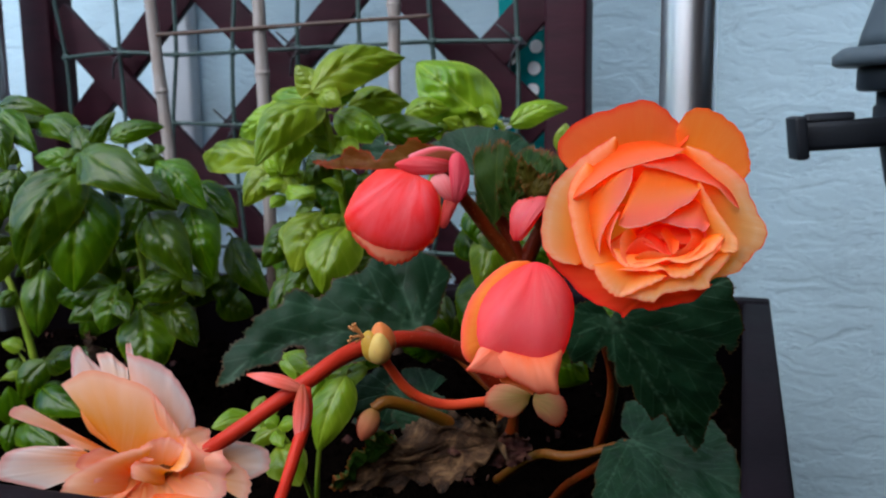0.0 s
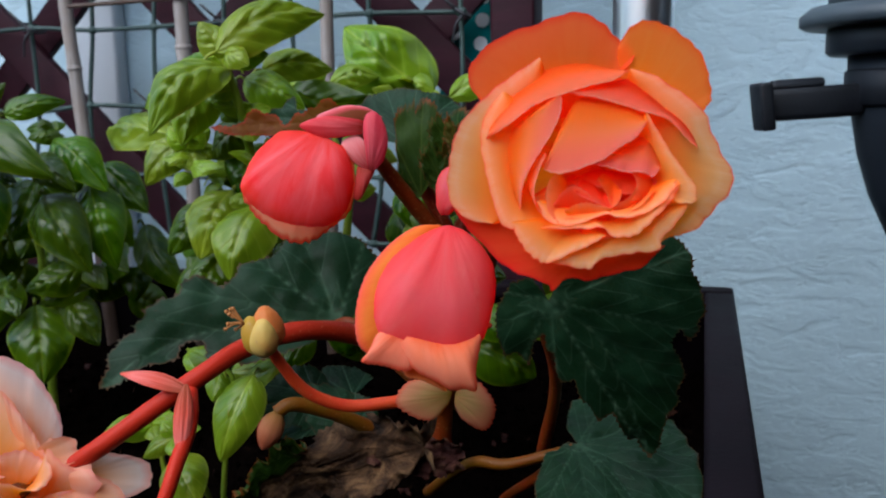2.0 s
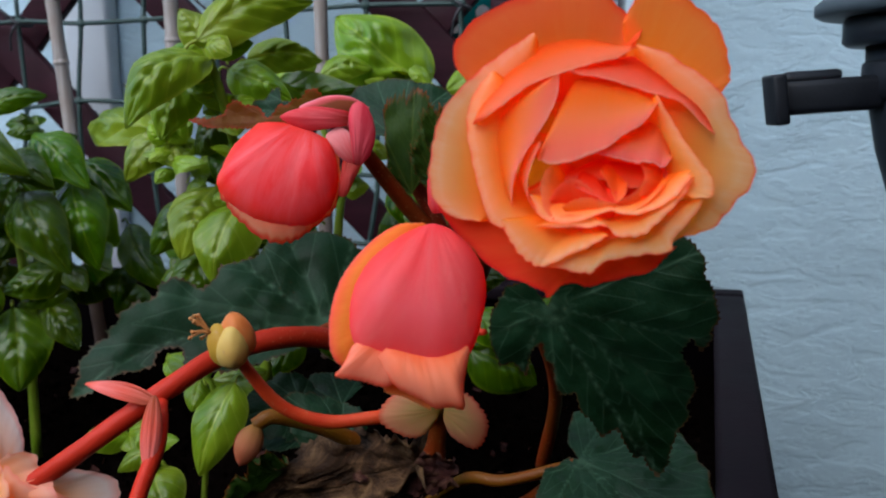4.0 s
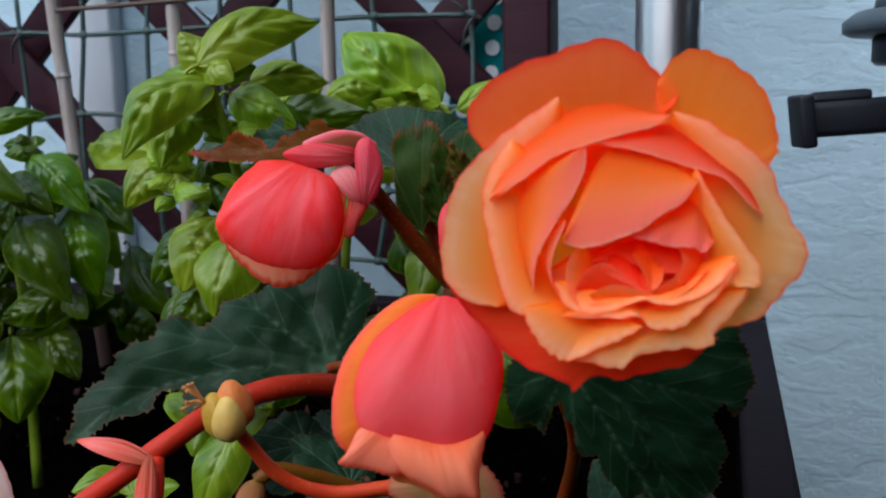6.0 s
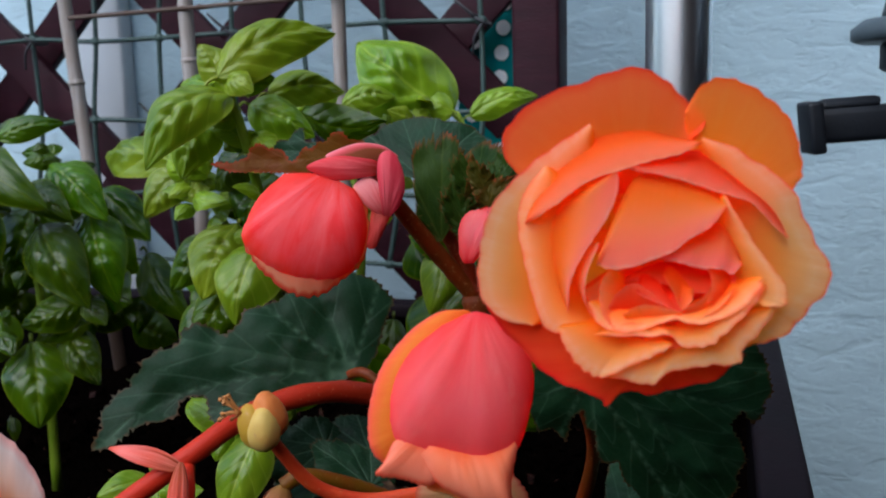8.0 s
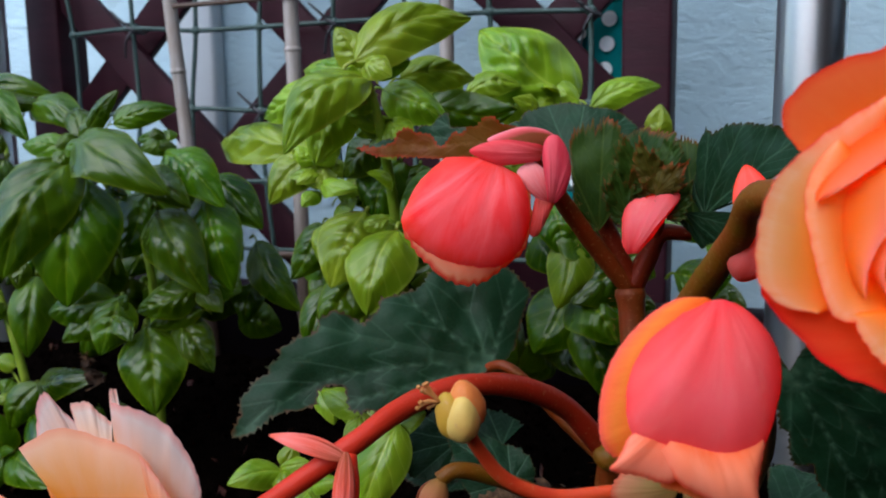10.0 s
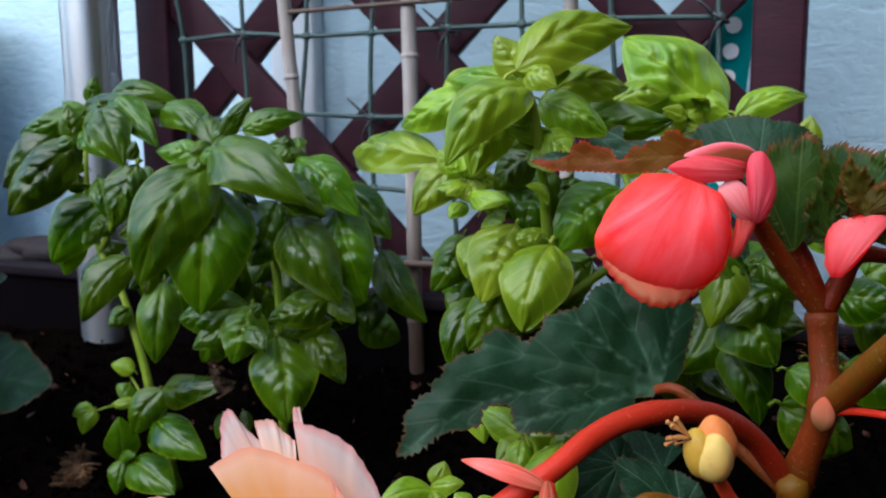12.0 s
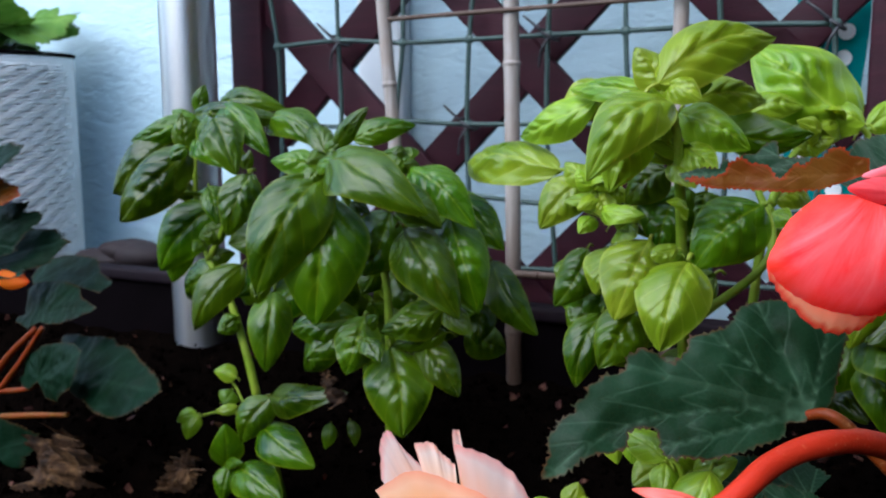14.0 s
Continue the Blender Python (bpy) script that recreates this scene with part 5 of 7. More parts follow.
basil_leaf(basil_b, (-0.0574, 0.6800, 0.8615), (-0.0373, 0.6900, 0.8738), 0.0279)
basil_leaf(basil_b, (-0.2362, 0.5800, 0.9145), (-0.2105, 0.5700, 0.8985), 0.0192)
basil_leaf(basil_b, (-0.2693, 0.6000, 0.8802), (-0.2721, 0.5900, 0.8623), 0.0167)
basil_leaf(basil_b, (-0.2315, 0.6000, 0.8880), (-0.2051, 0.5900, 0.8963), 0.0200)
basil_leaf(basil_b, (-0.2626, 0.6200, 0.9754), (-0.2846, 0.6100, 0.9563), 0.0241, skin=BASIL_PALE)
basil_leaf(basil_b, (-0.1309, 0.6600, 0.9519), (-0.1639, 0.6600, 0.9561), 0.0216, skin=BASIL_PALE)

for k in range(16):
    x, y, z = random.uniform(-0.25, -0.06), random.uniform(0.60, 0.69), random.uniform(0.80, 0.905)
    out = Vector((x + 0.16, random.uniform(-0.06, 0.06), random.uniform(-0.06, 0.01))).normalized()
    base = Vector((x, y, z))
    basil_leaf(basil_b, base, base + out * random.uniform(0.030, 0.050), random.uniform(0.022, 0.034), arch=0.16)
for line in ([(-0.2045, 0.5650, 0.8718), (-0.2042, 0.5500, 0.9281), (-0.2048, 0.5400, 0.9517), (-0.2104, 0.5400, 0.9693)], [(-0.2347, 0.5750, 0.8908), (-0.2485, 0.5700, 0.9167), (-0.2522, 0.5700, 0.9252)], [(-0.1761, 0.6300, 0.8927), (-0.1659, 0.6500, 0.9339), (-0.1449, 0.6600, 0.9504)]):
    for q in smooth_line(line, 10):
        t = random.uniform(0, 6.28)
        out = Vector((math.cos(t), math.sin(t) - 0.4, random.uniform(-0.3, 0.6))).normalized()
        basil_leaf(basil_b, q, q + out * random.uniform(0.013, 0.027), random.uniform(0.010, 0.017), arch=0.2, skin=BASIL_PALE)

# ---- seedlings ----
seedling = thing("basil_seedling", (-0.1901, 0.4700, 0.7485), "young basil seedling with small pale leaves", "plant", "basil seedlings")
stem(seedling, [(-0.1970, 0.4900, 0.7304), (-0.1937, 0.4900, 0.7671), (-0.1868, 0.4900, 0.8081), (-0.1935, 0.4900, 0.8176)], 0.0016, 0.0011, BASIL_STEM)
stem(seedling, [(-0.1970, 0.4900, 0.7304), (-0.2021, 0.4750, 0.7718), (-0.2094, 0.4700, 0.7862)], 0.0014, 0.0010, BASIL_STEM)
basil_leaf(seedling, (-0.1754, 0.4900, 0.8140), (-0.1855, 0.4700, 0.7761), 0.0241, pucker=0.4, skin=BASIL_PALE)
basil_leaf(seedling, (-0.1935, 0.4900, 0.8159), (-0.2181, 0.5000, 0.8225), 0.0140, pucker=0.4, skin=BASIL_PALE)
basil_leaf(seedling, (-0.1936, 0.4900, 0.8142), (-0.1928, 0.4800, 0.8024), 0.0125, pucker=0.4, skin=BASIL_PALE)
basil_leaf(seedling, (-0.1843, 0.5000, 0.8087), (-0.1665, 0.5000, 0.8168), 0.0142, pucker=0.4, skin=BASIL_PALE)
basil_leaf(seedling, (-0.2080, 0.4700, 0.7780), (-0.1890, 0.4550, 0.7622), 0.0237, pucker=0.3, skin=BASIL_PALE)
basil_leaf(seedling, (-0.2122, 0.4750, 0.7841), (-0.2278, 0.4700, 0.7743), 0.0109, pucker=0.3, skin=BASIL_PALE)
basil_leaf(seedling, (-0.2121, 0.4750, 0.7858), (-0.2189, 0.4750, 0.7918), 0.0092, pucker=0.3, skin=BASIL_PALE)
basil_leaf(seedling, (-0.2114, 0.4750, 0.7852), (-0.1978, 0.4750, 0.7905), 0.0092, pucker=0.3, skin=BASIL_PALE)
basil_leaf(seedling, (-0.2122, 0.4750, 0.7841), (-0.2036, 0.4650, 0.7787), 0.0091, pucker=0.3, skin=BASIL_PALE)
seedling = thing("basil_seedling", (-0.2405, 0.5000, 0.7653), "young basil seedling with small pale leaves", "plant", "basil seedlings")
stem(seedling, [(-0.2350, 0.5000, 0.7491), (-0.2374, 0.5000, 0.7714), (-0.2385, 0.5000, 0.7825)], 0.0015, 0.0010, BASIL_STEM)
basil_leaf(seedling, (-0.2400, 0.5000, 0.7823), (-0.2363, 0.5050, 0.7922), 0.0118, pucker=0.3, skin=BASIL_PALE)
basil_leaf(seedling, (-0.2416, 0.5000, 0.7807), (-0.2252, 0.5000, 0.7858), 0.0106, pucker=0.3, skin=BASIL_PALE)
basil_leaf(seedling, (-0.2401, 0.5000, 0.7795), (-0.2323, 0.4900, 0.7764), 0.0115, pucker=0.3, skin=BASIL_PALE)
basil_leaf(seedling, (-0.2401, 0.5000, 0.7795), (-0.2575, 0.4800, 0.7795), 0.0155, pucker=0.3, skin=BASIL_PALE)
basil_leaf(seedling, (-0.2354, 0.5300, 0.8123), (-0.2222, 0.5200, 0.7985), 0.0136, pucker=0.3, skin=BASIL_PALE)
basil_leaf(seedling, (-0.2173, 0.5300, 0.8129), (-0.2148, 0.5200, 0.7994), 0.0142, pucker=0.3, skin=BASIL_PALE)
basil_leaf(seedling, (-0.2046, 0.5200, 0.8048), (-0.1797, 0.5300, 0.8086), 0.0170, pucker=0.3, skin=BASIL_PALE)
basil_leaf(seedling, (-0.2018, 0.5200, 0.7996), (-0.2122, 0.5100, 0.7935), 0.0166, pucker=0.3, skin=BASIL_PALE)
seedling = thing("basil_seedling", (-0.5693, 0.6600, 0.7429), "tiny sprouts with round pale leaves in the soil", "plant", "basil seedlings")
stem(seedling, [(-0.5321, 0.6400, 0.7387), (-0.5457, 0.6450, 0.7549), (-0.5533, 0.6450, 0.7626)], 0.0010, 0.0007, BASIL_STEM)
stem(seedling, [(-0.5321, 0.6400, 0.7387), (-0.5527, 0.6300, 0.7410), (-0.5655, 0.6200, 0.7379)], 0.0010, 0.0007, BASIL_STEM)
basil_leaf(seedling, (-0.5463, 0.6450, 0.7644), (-0.5632, 0.6400, 0.7693), 0.0138, pucker=0.1, skin=BASIL_PALE)
basil_leaf(seedling, (-0.5510, 0.6450, 0.7542), (-0.5513, 0.6350, 0.7462), 0.0161, pucker=0.1)
basil_leaf(seedling, (-0.5627, 0.6200, 0.7405), (-0.5655, 0.6100, 0.7248), 0.0138, pucker=0.1, skin=BASIL_PALE)
basil_leaf(seedling, (-0.5627, 0.6200, 0.7405), (-0.5742, 0.6100, 0.7376), 0.0123, pucker=0.1, skin=BASIL_PALE)
basil_leaf(seedling, (-0.4338, 0.6000, 0.7599), (-0.4353, 0.5950, 0.7441), 0.0096, pucker=0.1)
basil_leaf(seedling, (-0.4249, 0.6100, 0.7599), (-0.4188, 0.6050, 0.7452), 0.0083, pucker=0.1)
basil_leaf(seedling, (-0.5341, 0.6300, 0.7479), (-0.5467, 0.6200, 0.7458), 0.0086, pucker=0.1, skin=BASIL_PALE)

# ---- begonia ----
begonia = thing("begonia_plant", (-0.0830, 0.5000, 0.7901), "tuberous begonia with orange flowers, pink buds and dark leaves", "plant", "begonias")
trunk = [(-0.0864, 0.5050, 0.7724), (-0.0834, 0.5030, 0.8059), (-0.0744, 0.4970, 0.8421), (-0.0757, 0.5000, 0.8595), (-0.0773, 0.5030, 0.8770)]
stem(begonia, trunk, 0.0060, 0.0052, STEM, name="stem", swell=lambda s: 1 + 0.22 * math.exp(-((s - 0.28) / 0.05) ** 2) + 0.25 * math.exp(-((s - 0.52) / 0.04) ** 2) + 0.2 * math.exp(-((s - 0.97) / 0.04) ** 2))
hairs(begonia, trunk, 0.0058, 240, STAMEN)
b1 = [(-0.0773, 0.5030, 0.8770), (-0.0868, 0.4970, 0.8899), (-0.0966, 0.4870, 0.9064), (-0.1029, 0.4780, 0.9190), (-0.1087, 0.4680, 0.9302)]
stem(begonia, b1, 0.0042, 0.0030, STEM)
hairs(begonia, b1, 0.0036, 120, STAMEN)
stem(begonia, [(-0.0778, 0.5030, 0.8781), (-0.0838, 0.5020, 0.8949), (-0.0898, 0.5000, 0.9083), (-0.0947, 0.5000, 0.9303)], 0.0046, 0.0028, STEM_DEEP)
stem(begonia, [(-0.0763, 0.5030, 0.8782), (-0.0705, 0.5050, 0.8906), (-0.0657, 0.5050, 0.8997), (-0.0544, 0.5070, 0.8995)], 0.0046, 0.0028, STEM_DEEP)
stem(begonia, [(-0.0677, 0.5050, 0.8974), (-0.0669, 0.5000, 0.9113), (-0.0693, 0.4950, 0.9288)], 0.0030, 0.0020, STEM)
b2 = [(-0.0724, 0.4950, 0.8430), (-0.0590, 0.4720, 0.8660), (-0.0453, 0.4450, 0.8910), (-0.0336, 0.4200, 0.9122), (-0.0257, 0.3950, 0.9267), (0.0085, 0.338, 0.926)]
stem(begonia, b2, 0.0056, 0.0040, STEM_OLIVE)
stem(begonia, [(-0.0861, 0.5030, 0.8067), (-0.1001, 0.4870, 0.8297), (-0.1139, 0.4650, 0.8437), (-0.1284, 0.4450, 0.8490), (-0.1441, 0.4270, 0.8461), (-0.1569, 0.4050, 0.8373), (-0.1840, 0.3920, 0.8172), (-0.2030, 0.3850, 0.8041), (-0.2189, 0.3780, 0.7926)], 0.0048, 0.0034, STEM_ARC, 50)
part("node", lathe([(0.003, -0.005), (0.0062, -0.002), (0.0066, 0.002), (0.003, 0.006)], (-0.0843, 0.4970, 0.8069), 14, Vector((0.5, -0.4, 1))), STEM_OLIVE, begonia)
shell(begonia, (-0.0747, 0.4880, 0.8347), (-0.0746, 0.4860, 0.8488), 0.00878, 0.0025, (-0.2, -1, 0.2), DULL, name="bract")
stem(begonia, [(-0.0711, 0.4920, 0.8413), (-0.0636, 0.4850, 0.8447), (-0.0525, 0.4700, 0.8493)], 0.0016, 0.0014, STEM_RED, 10, name="stalk")
stem(begonia, [(-0.1563, 0.4020, 0.8342), (-0.1512, 0.3920, 0.8244), (-0.1530, 0.3820, 0.8092), (-0.1557, 0.3740, 0.7937), (-0.1600, 0.3660, 0.7757)], 0.0030, 0.0026, STEM_RED)
shell(begonia, (-0.1543, 0.3980, 0.8345), (-0.1841, 0.3980, 0.8402), 0.00863, 0.004, (0, -0.3, 1), BRACT, name="bract", wrinkle=0.08, spread=65, teeth=0.02)
shell(begonia, (-0.1542, 0.3960, 0.8388), (-0.1516, 0.3850, 0.8122), 0.00741, 0.004, (0.4, -1, 0.1), BRACT, name="bract", wrinkle=0.08, spread=65, teeth=0.02)
stem(begonia, [(-0.1001, 0.3570, 0.8691), (-0.0980, 0.3620, 0.8605), (-0.0914, 0.3680, 0.8487), (-0.0797, 0.3740, 0.8428), (-0.0658, 0.3800, 0.8431), (-0.0500, 0.3880, 0.8441)], 0.0018, 0.0023, STEM_PEDICEL)
def lobe(parent, at, size, axis, skin, name="lobe", label=""):
    """A plump, slightly furrowed lobe of a seed pod."""
    bm = bmesh.new()
    bmesh.ops.create_icosphere(bm, subdivisions=3, radius=1.0)
    turn = Vector((0, 0, 1)).rotation_difference(Vector(axis)).to_matrix()
    for v in bm.verts:
        c = v.co.copy()
        c *= 1 + 0.05 * math.sin(5 * math.atan2(c.y, c.x)) * (1 - abs(c.z)) + 0.05 * noise.noise(c * 2.3 + Vector(at) * 500)
        c.x, c.y = c.x * (1 - 0.18 * c.z), c.y * (1 - 0.18 * c.z)
        v.co = Vector(at) + turn @ Vector((c.x * size[0], c.y * size[0], c.z * size[1]))
    return part(name, bm, skin, parent, label)


pod = lobe(begonia, (-0.0992, 0.3575, 0.8730), (0.0050, 0.0070), (-0.15, -0.1, 1.0), POD_ORANGE, "seed_pod", "yellowish seed pod with dry stamens")
lobe(pod, (-0.1022, 0.3548, 0.8706), (0.0046, 0.0066), (-0.35, -0.1, 1.0), FRUIT)
lobe(pod, (-0.0990, 0.3538, 0.8702), (0.0045, 0.0064), (0.05, -0.1, 1.0), POD_PALE)
for k in range(9):
    a = Vector((-0.1046, 0.3520, 0.8748))
    d = Vector((-0.0035 - 0.0010 * (k % 3), -0.002 + 0.001 * (k % 4), 0.0015 + 0.0036 * math.cos(k * 1.1)))
    stamen = tube([a, a + d * 0.5 + Vector((0, 0, 0.0004 * (k % 3))), a + d], 0.0004, 0.0003, 6, 5)
    bmesh.ops.create_icosphere(stamen, subdivisions=1, radius=0.0007, matrix=Matrix.Translation(a + d))
    part("stamen", stamen, STAMEN, pod)
stem(begonia, [(-0.1344, 0.4300, 0.8174), (-0.1274, 0.4350, 0.8202), (-0.1122, 0.4500, 0.8108), (-0.0946, 0.4700, 0.7936)], 0.0030, 0.0034, STEM_OLIVE)
shell(begonia, (-0.1329, 0.4300, 0.8184), (-0.1387, 0.4250, 0.8030), 0.01043, 0.0055, (-0.2, -1, 0.1), DULL, name="closed_bud", spread=100)
shell(begonia, (-0.1337, 0.4320, 0.8171), (-0.1407, 0.4270, 0.8032), 0.01098, 0.005, (-0.2, 1, 0.1), DULL, name="closed_bud", spread=100)
stem(begonia, [(-0.0905, 0.5000, 0.7578), (-0.0639, 0.4800, 0.7826), (-0.0453, 0.4750, 0.7859), (-0.0170, 0.4750, 0.7957)], 0.0028, 0.0022, STEM_OLIVE)
stem(begonia, [(-0.1441, 0.5150, 0.8343), (-0.1299, 0.5100, 0.8369), (-0.1080, 0.5100, 0.8173), (-0.0873, 0.5050, 0.8021)], 0.0022, 0.0030, STEM)
stem(begonia, [(-0.0244, 0.4250, 0.8687), (-0.0231, 0.4650, 0.8288), (-0.0346, 0.5000, 0.7832)], 0.0022, 0.0030, STEM)
stem(begonia, [(-0.0170, 0.4750, 0.7963), (-0.0345, 0.4800, 0.7785), (-0.0526, 0.5000, 0.7583), (-0.0692, 0.5200, 0.7317)], 0.0020, 0.0026, STEM)

# dark leaves
cut_leaf(begonia, (-0.1401, 0.5137, 0.8367), (-0.2309, 0.4442, 0.8196), (-0.1386, 0.5447, 0.8777), ((0.000, 0.000), (0.078, 0.281), (0.107, 0.601), (0.066, 0.824), (0.000, 1.000)), ((0.000, 0.000), (-0.030, 0.034), (-0.014, 0.097), (-0.062, 0.125), (-0.081, 0.311), (-0.077, 0.430), (-0.050, 0.497), (-0.044, 0.549), (-0.018, 0.567), (0.065, 0.560), (0.087, 0.607), (0.080, 0.652), (0.029, 0.677), (0.024, 0.741), (0.032, 0.791), (0.025, 0.845), (-0.000, 0.892), (-0.010, 0.936), (-0.012, 0.967), (0.000, 1.000)), ((0.000, 0.000), (-0.007, -0.056), (0.045, -0.122), (0.146, -0.184), (0.206, -0.231), (0.255, -0.274), (0.271, -0.256), (0.353, -0.213), (0.414, -0.114), (0.438, -0.026), (0.444, 0.067), (0.427, 0.120), (0.396, 0.142), (0.371, 0.186), (0.360, 0.293), (0.369, 0.336), (0.318, 0.363), (0.278, 0.429), (0.318, 0.464), (0.342, 0.490), (0.360, 0.530), (0.342, 0.590), (0.311, 0.599), (0.286, 0.638), (0.300, 0.699), (0.280, 0.705), (0.271, 0.761), (0.234, 0.770), (0.224, 0.821), (0.196, 0.812), (0.193, 0.854), (0.180, 0.889), (0.160, 0.894), (0.134, 0.935), (0.106, 0.948), (0.074, 0.946), (0.041, 0.978), (0.000, 1.000)), LEAF)
cut_leaf(begonia, (-0.0178, 0.4150, 0.8730), (0.0174, 0.4297, 0.8102), (0.0309, 0.4050, 0.8876), ((0.000, 0.000), (0.107, 0.246), (0.090, 0.541), (-0.000, 1.000)), ((0.000, 0.000), (-0.015, -0.147), (-0.125, -0.161), (-0.276, -0.071), (-0.347, 0.039), (-0.391, 0.189), (-0.324, 0.190), (-0.307, 0.292), (-0.196, 0.170), (-0.127, 0.152), (-0.161, 0.236), (-0.134, 0.264), (-0.172, 0.337), (-0.194, 0.428), (-0.111, 0.437), (-0.135, 0.528), (-0.111, 0.590), (-0.119, 0.688), (-0.028, 0.674), (-0.041, 0.794), (-0.048, 0.864), (-0.009, 0.870), (-0.024, 0.927), (-0.000, 1.000)), ((0.000, 0.000), (0.170, -0.131), (0.432, -0.156), (0.609, -0.106), (0.702, -0.018), (0.716, 0.034), (0.726, 0.084), (0.693, 0.131), (0.694, 0.193), (0.672, 0.277), (0.650, 0.346), (0.602, 0.374), (0.577, 0.422), (0.509, 0.453), (0.512, 0.370), (0.429, 0.421), (0.419, 0.529), (0.392, 0.629), (0.301, 0.704), (0.283, 0.766), (0.200, 0.807), (0.112, 0.900), (0.071, 0.958), (-0.000, 1.000)), LEAF)
cut_leaf(begonia, (-0.0153, 0.4750, 0.7975), (0.0207, 0.4350, 0.7821), (0.0258, 0.5000, 0.8041), ((0.000, 0.000), (0.059, 0.385), (0.046, 0.715), (-0.000, 1.000)), ((0.000, 0.000), (-0.038, -0.076), (-0.173, -0.023), (-0.268, -0.032), (-0.366, 0.074), (-0.488, 0.181), (-0.555, 0.312), (-0.662, 0.415), (-0.660, 0.542), (-0.563, 0.645), (-0.477, 0.795), (-0.293, 0.926), (-0.147, 0.978), (-0.000, 1.000)), ((0.000, 0.000), (0.027, -0.196), (0.130, -0.341), (0.273, -0.507), (0.378, -0.517), (0.438, -0.359), (0.553, -0.207), (0.711, -0.048), (0.850, 0.074), (0.806, 0.187), (0.792, 0.306), (0.732, 0.402), (0.735, 0.516), (0.631, 0.638), (0.572, 0.778), (0.468, 0.886), (0.419, 0.987), (0.288, 1.039), (0.132, 1.073), (-0.000, 1.000)), LEAF)
cut_leaf(begonia, (-0.1234, 0.4996, 0.9370), (-0.1887, 0.4842, 0.9342), (-0.1430, 0.4946, 0.9545), ((-0.000, 0.000), (-0.001, 0.296), (-0.029, 0.680), (-0.000, 1.000)), ((-0.000, 0.000), (-0.050, 0.139), (-0.087, 0.265), (-0.095, 0.424), (-0.082, 0.584), (-0.070, 0.745), (-0.058, 0.876), (-0.000, 1.000)), ((-0.000, 0.000), (0.084, 0.000), (0.100, 0.093), (0.151, 0.139), (0.147, 0.201), (0.094, 0.248), (0.096, 0.295), (0.053, 0.343), (0.068, 0.390), (-0.011, 0.454), (-0.010, 0.486), (0.061, 0.533), (0.078, 0.629), (0.113, 0.677), (0.083, 0.742), (0.024, 0.769), (-0.005, 0.868), (0.011, 0.940), (-0.000, 1.000)), LEAF_UNDER, veins=0.4)
cut_leaf(begonia, (-0.1404, 0.5095, 0.9334), (-0.1976, 0.5117, 0.9346), (-0.1505, 0.5175, 0.9560), ((-0.000, 0.000), (0.086, 0.449), (0.036, 0.651), (0.000, 1.000)), ((-0.000, 0.000), (-0.089, 0.146), (-0.082, 0.428), (-0.053, 0.724), (-0.054, 0.940), (0.000, 1.000)), ((-0.000, 0.000), (0.157, -0.021), (0.149, 0.193), (0.146, 0.293), (0.267, 0.324), (0.236, 0.401), (0.166, 0.459), (0.163, 0.541), (0.093, 0.608), (0.133, 0.685), (0.055, 0.704), (0.059, 0.825), (0.034, 0.908), (0.000, 1.000)), LEAF)
broad_leaf(begonia, (-0.1049, 0.5200, 0.9242), (-0.1357, 0.5300, 0.9468), (-0.1014, 0.5400, 0.9541), ((-30, 0.60), (-19, 0.92), (-5, 0.99), (4, 0.93), (12, 0.97), (27, 0.91), (46, 0.83), (61, 0.80), (86, 0.90), (96, 0.88), (106, 0.80), (131, 0.63)), LEAF, dome=0.1, wave=0.04, teeth=0.8)
broad_leaf(begonia, (-0.0879, 0.4900, 0.9022), (-0.0869, 0.4850, 0.9442), (-0.0697, 0.4880, 0.9230), ((-98, 0.06), (-61, 0.22), (-33, 0.45), (-24, 0.69), (-21, 0.85), (-13, 0.98), (-4, 0.91), (-0, 1.04), (8, 0.95), (17, 0.78), (27, 0.66), (32, 0.28), (33, 0.47), (37, 0.11)), LEAF_YOUNG, relief=0.7, dome=0.25, wave=0.05, teeth=2.0)
broad_leaf(begonia, (-0.0858, 0.5050, 0.9011), (-0.0759, 0.5100, 0.9419), (-0.0683, 0.5000, 0.9220), ((-59, 0.15), (-19, 0.48), (-18, 0.85), (-7, 0.96), (3, 1.01), (14, 1.01), (22, 1.04), (26, 0.87), (27, 0.62), (49, 0.23)), LEAF_YOUNG, relief=0.6, dome=0.1, wave=0.05, teeth=1.6)
broad_leaf(begonia, (-0.0514, 0.4870, 0.9050), (-0.0563, 0.4880, 0.9380), (-0.0372, 0.4870, 0.9218), ((-56, 0.13), (-29, 0.53), (-19, 0.89), (-12, 1.03), (-2, 0.98), (3, 1.03), (14, 0.80), (21, 0.51), (38, 0.22)), LEAF_YOUNG, relief=0.5, dome=0.2, wave=0.04, teeth=1.8, fold=0.3)
broad_leaf(begonia, (-0.0482, 0.4850, 0.9099), (-0.0380, 0.4700, 0.9438), (-0.0283, 0.4600, 0.9264), ((-94, 0.08), (-45, 0.37), (-35, 0.68), (-29, 0.83), (-22, 0.79), (-13, 0.87), (-0, 1.00), (16, 1.19), (26, 1.39), (35, 1.45), (39, 0.63), (40, 0.25), (43, 1.26)), LEAF, dome=0.08, wave=0.04, teeth=1.0)
broad_leaf(begonia, (-0.0555, 0.4880, 0.9105), (-0.0418, 0.4800, 0.8993), (-0.0356, 0.4700, 0.9129), ((-104, 0.16), (-54, 0.43), (-39, 0.79), (-8, 0.79), (3, 1.11), (19, 1.23), (28, 1.35), (39, 1.35), (41, 1.03), (43, 0.53)), LEAF, dome=0.08, wave=0.04, teeth=1.2)
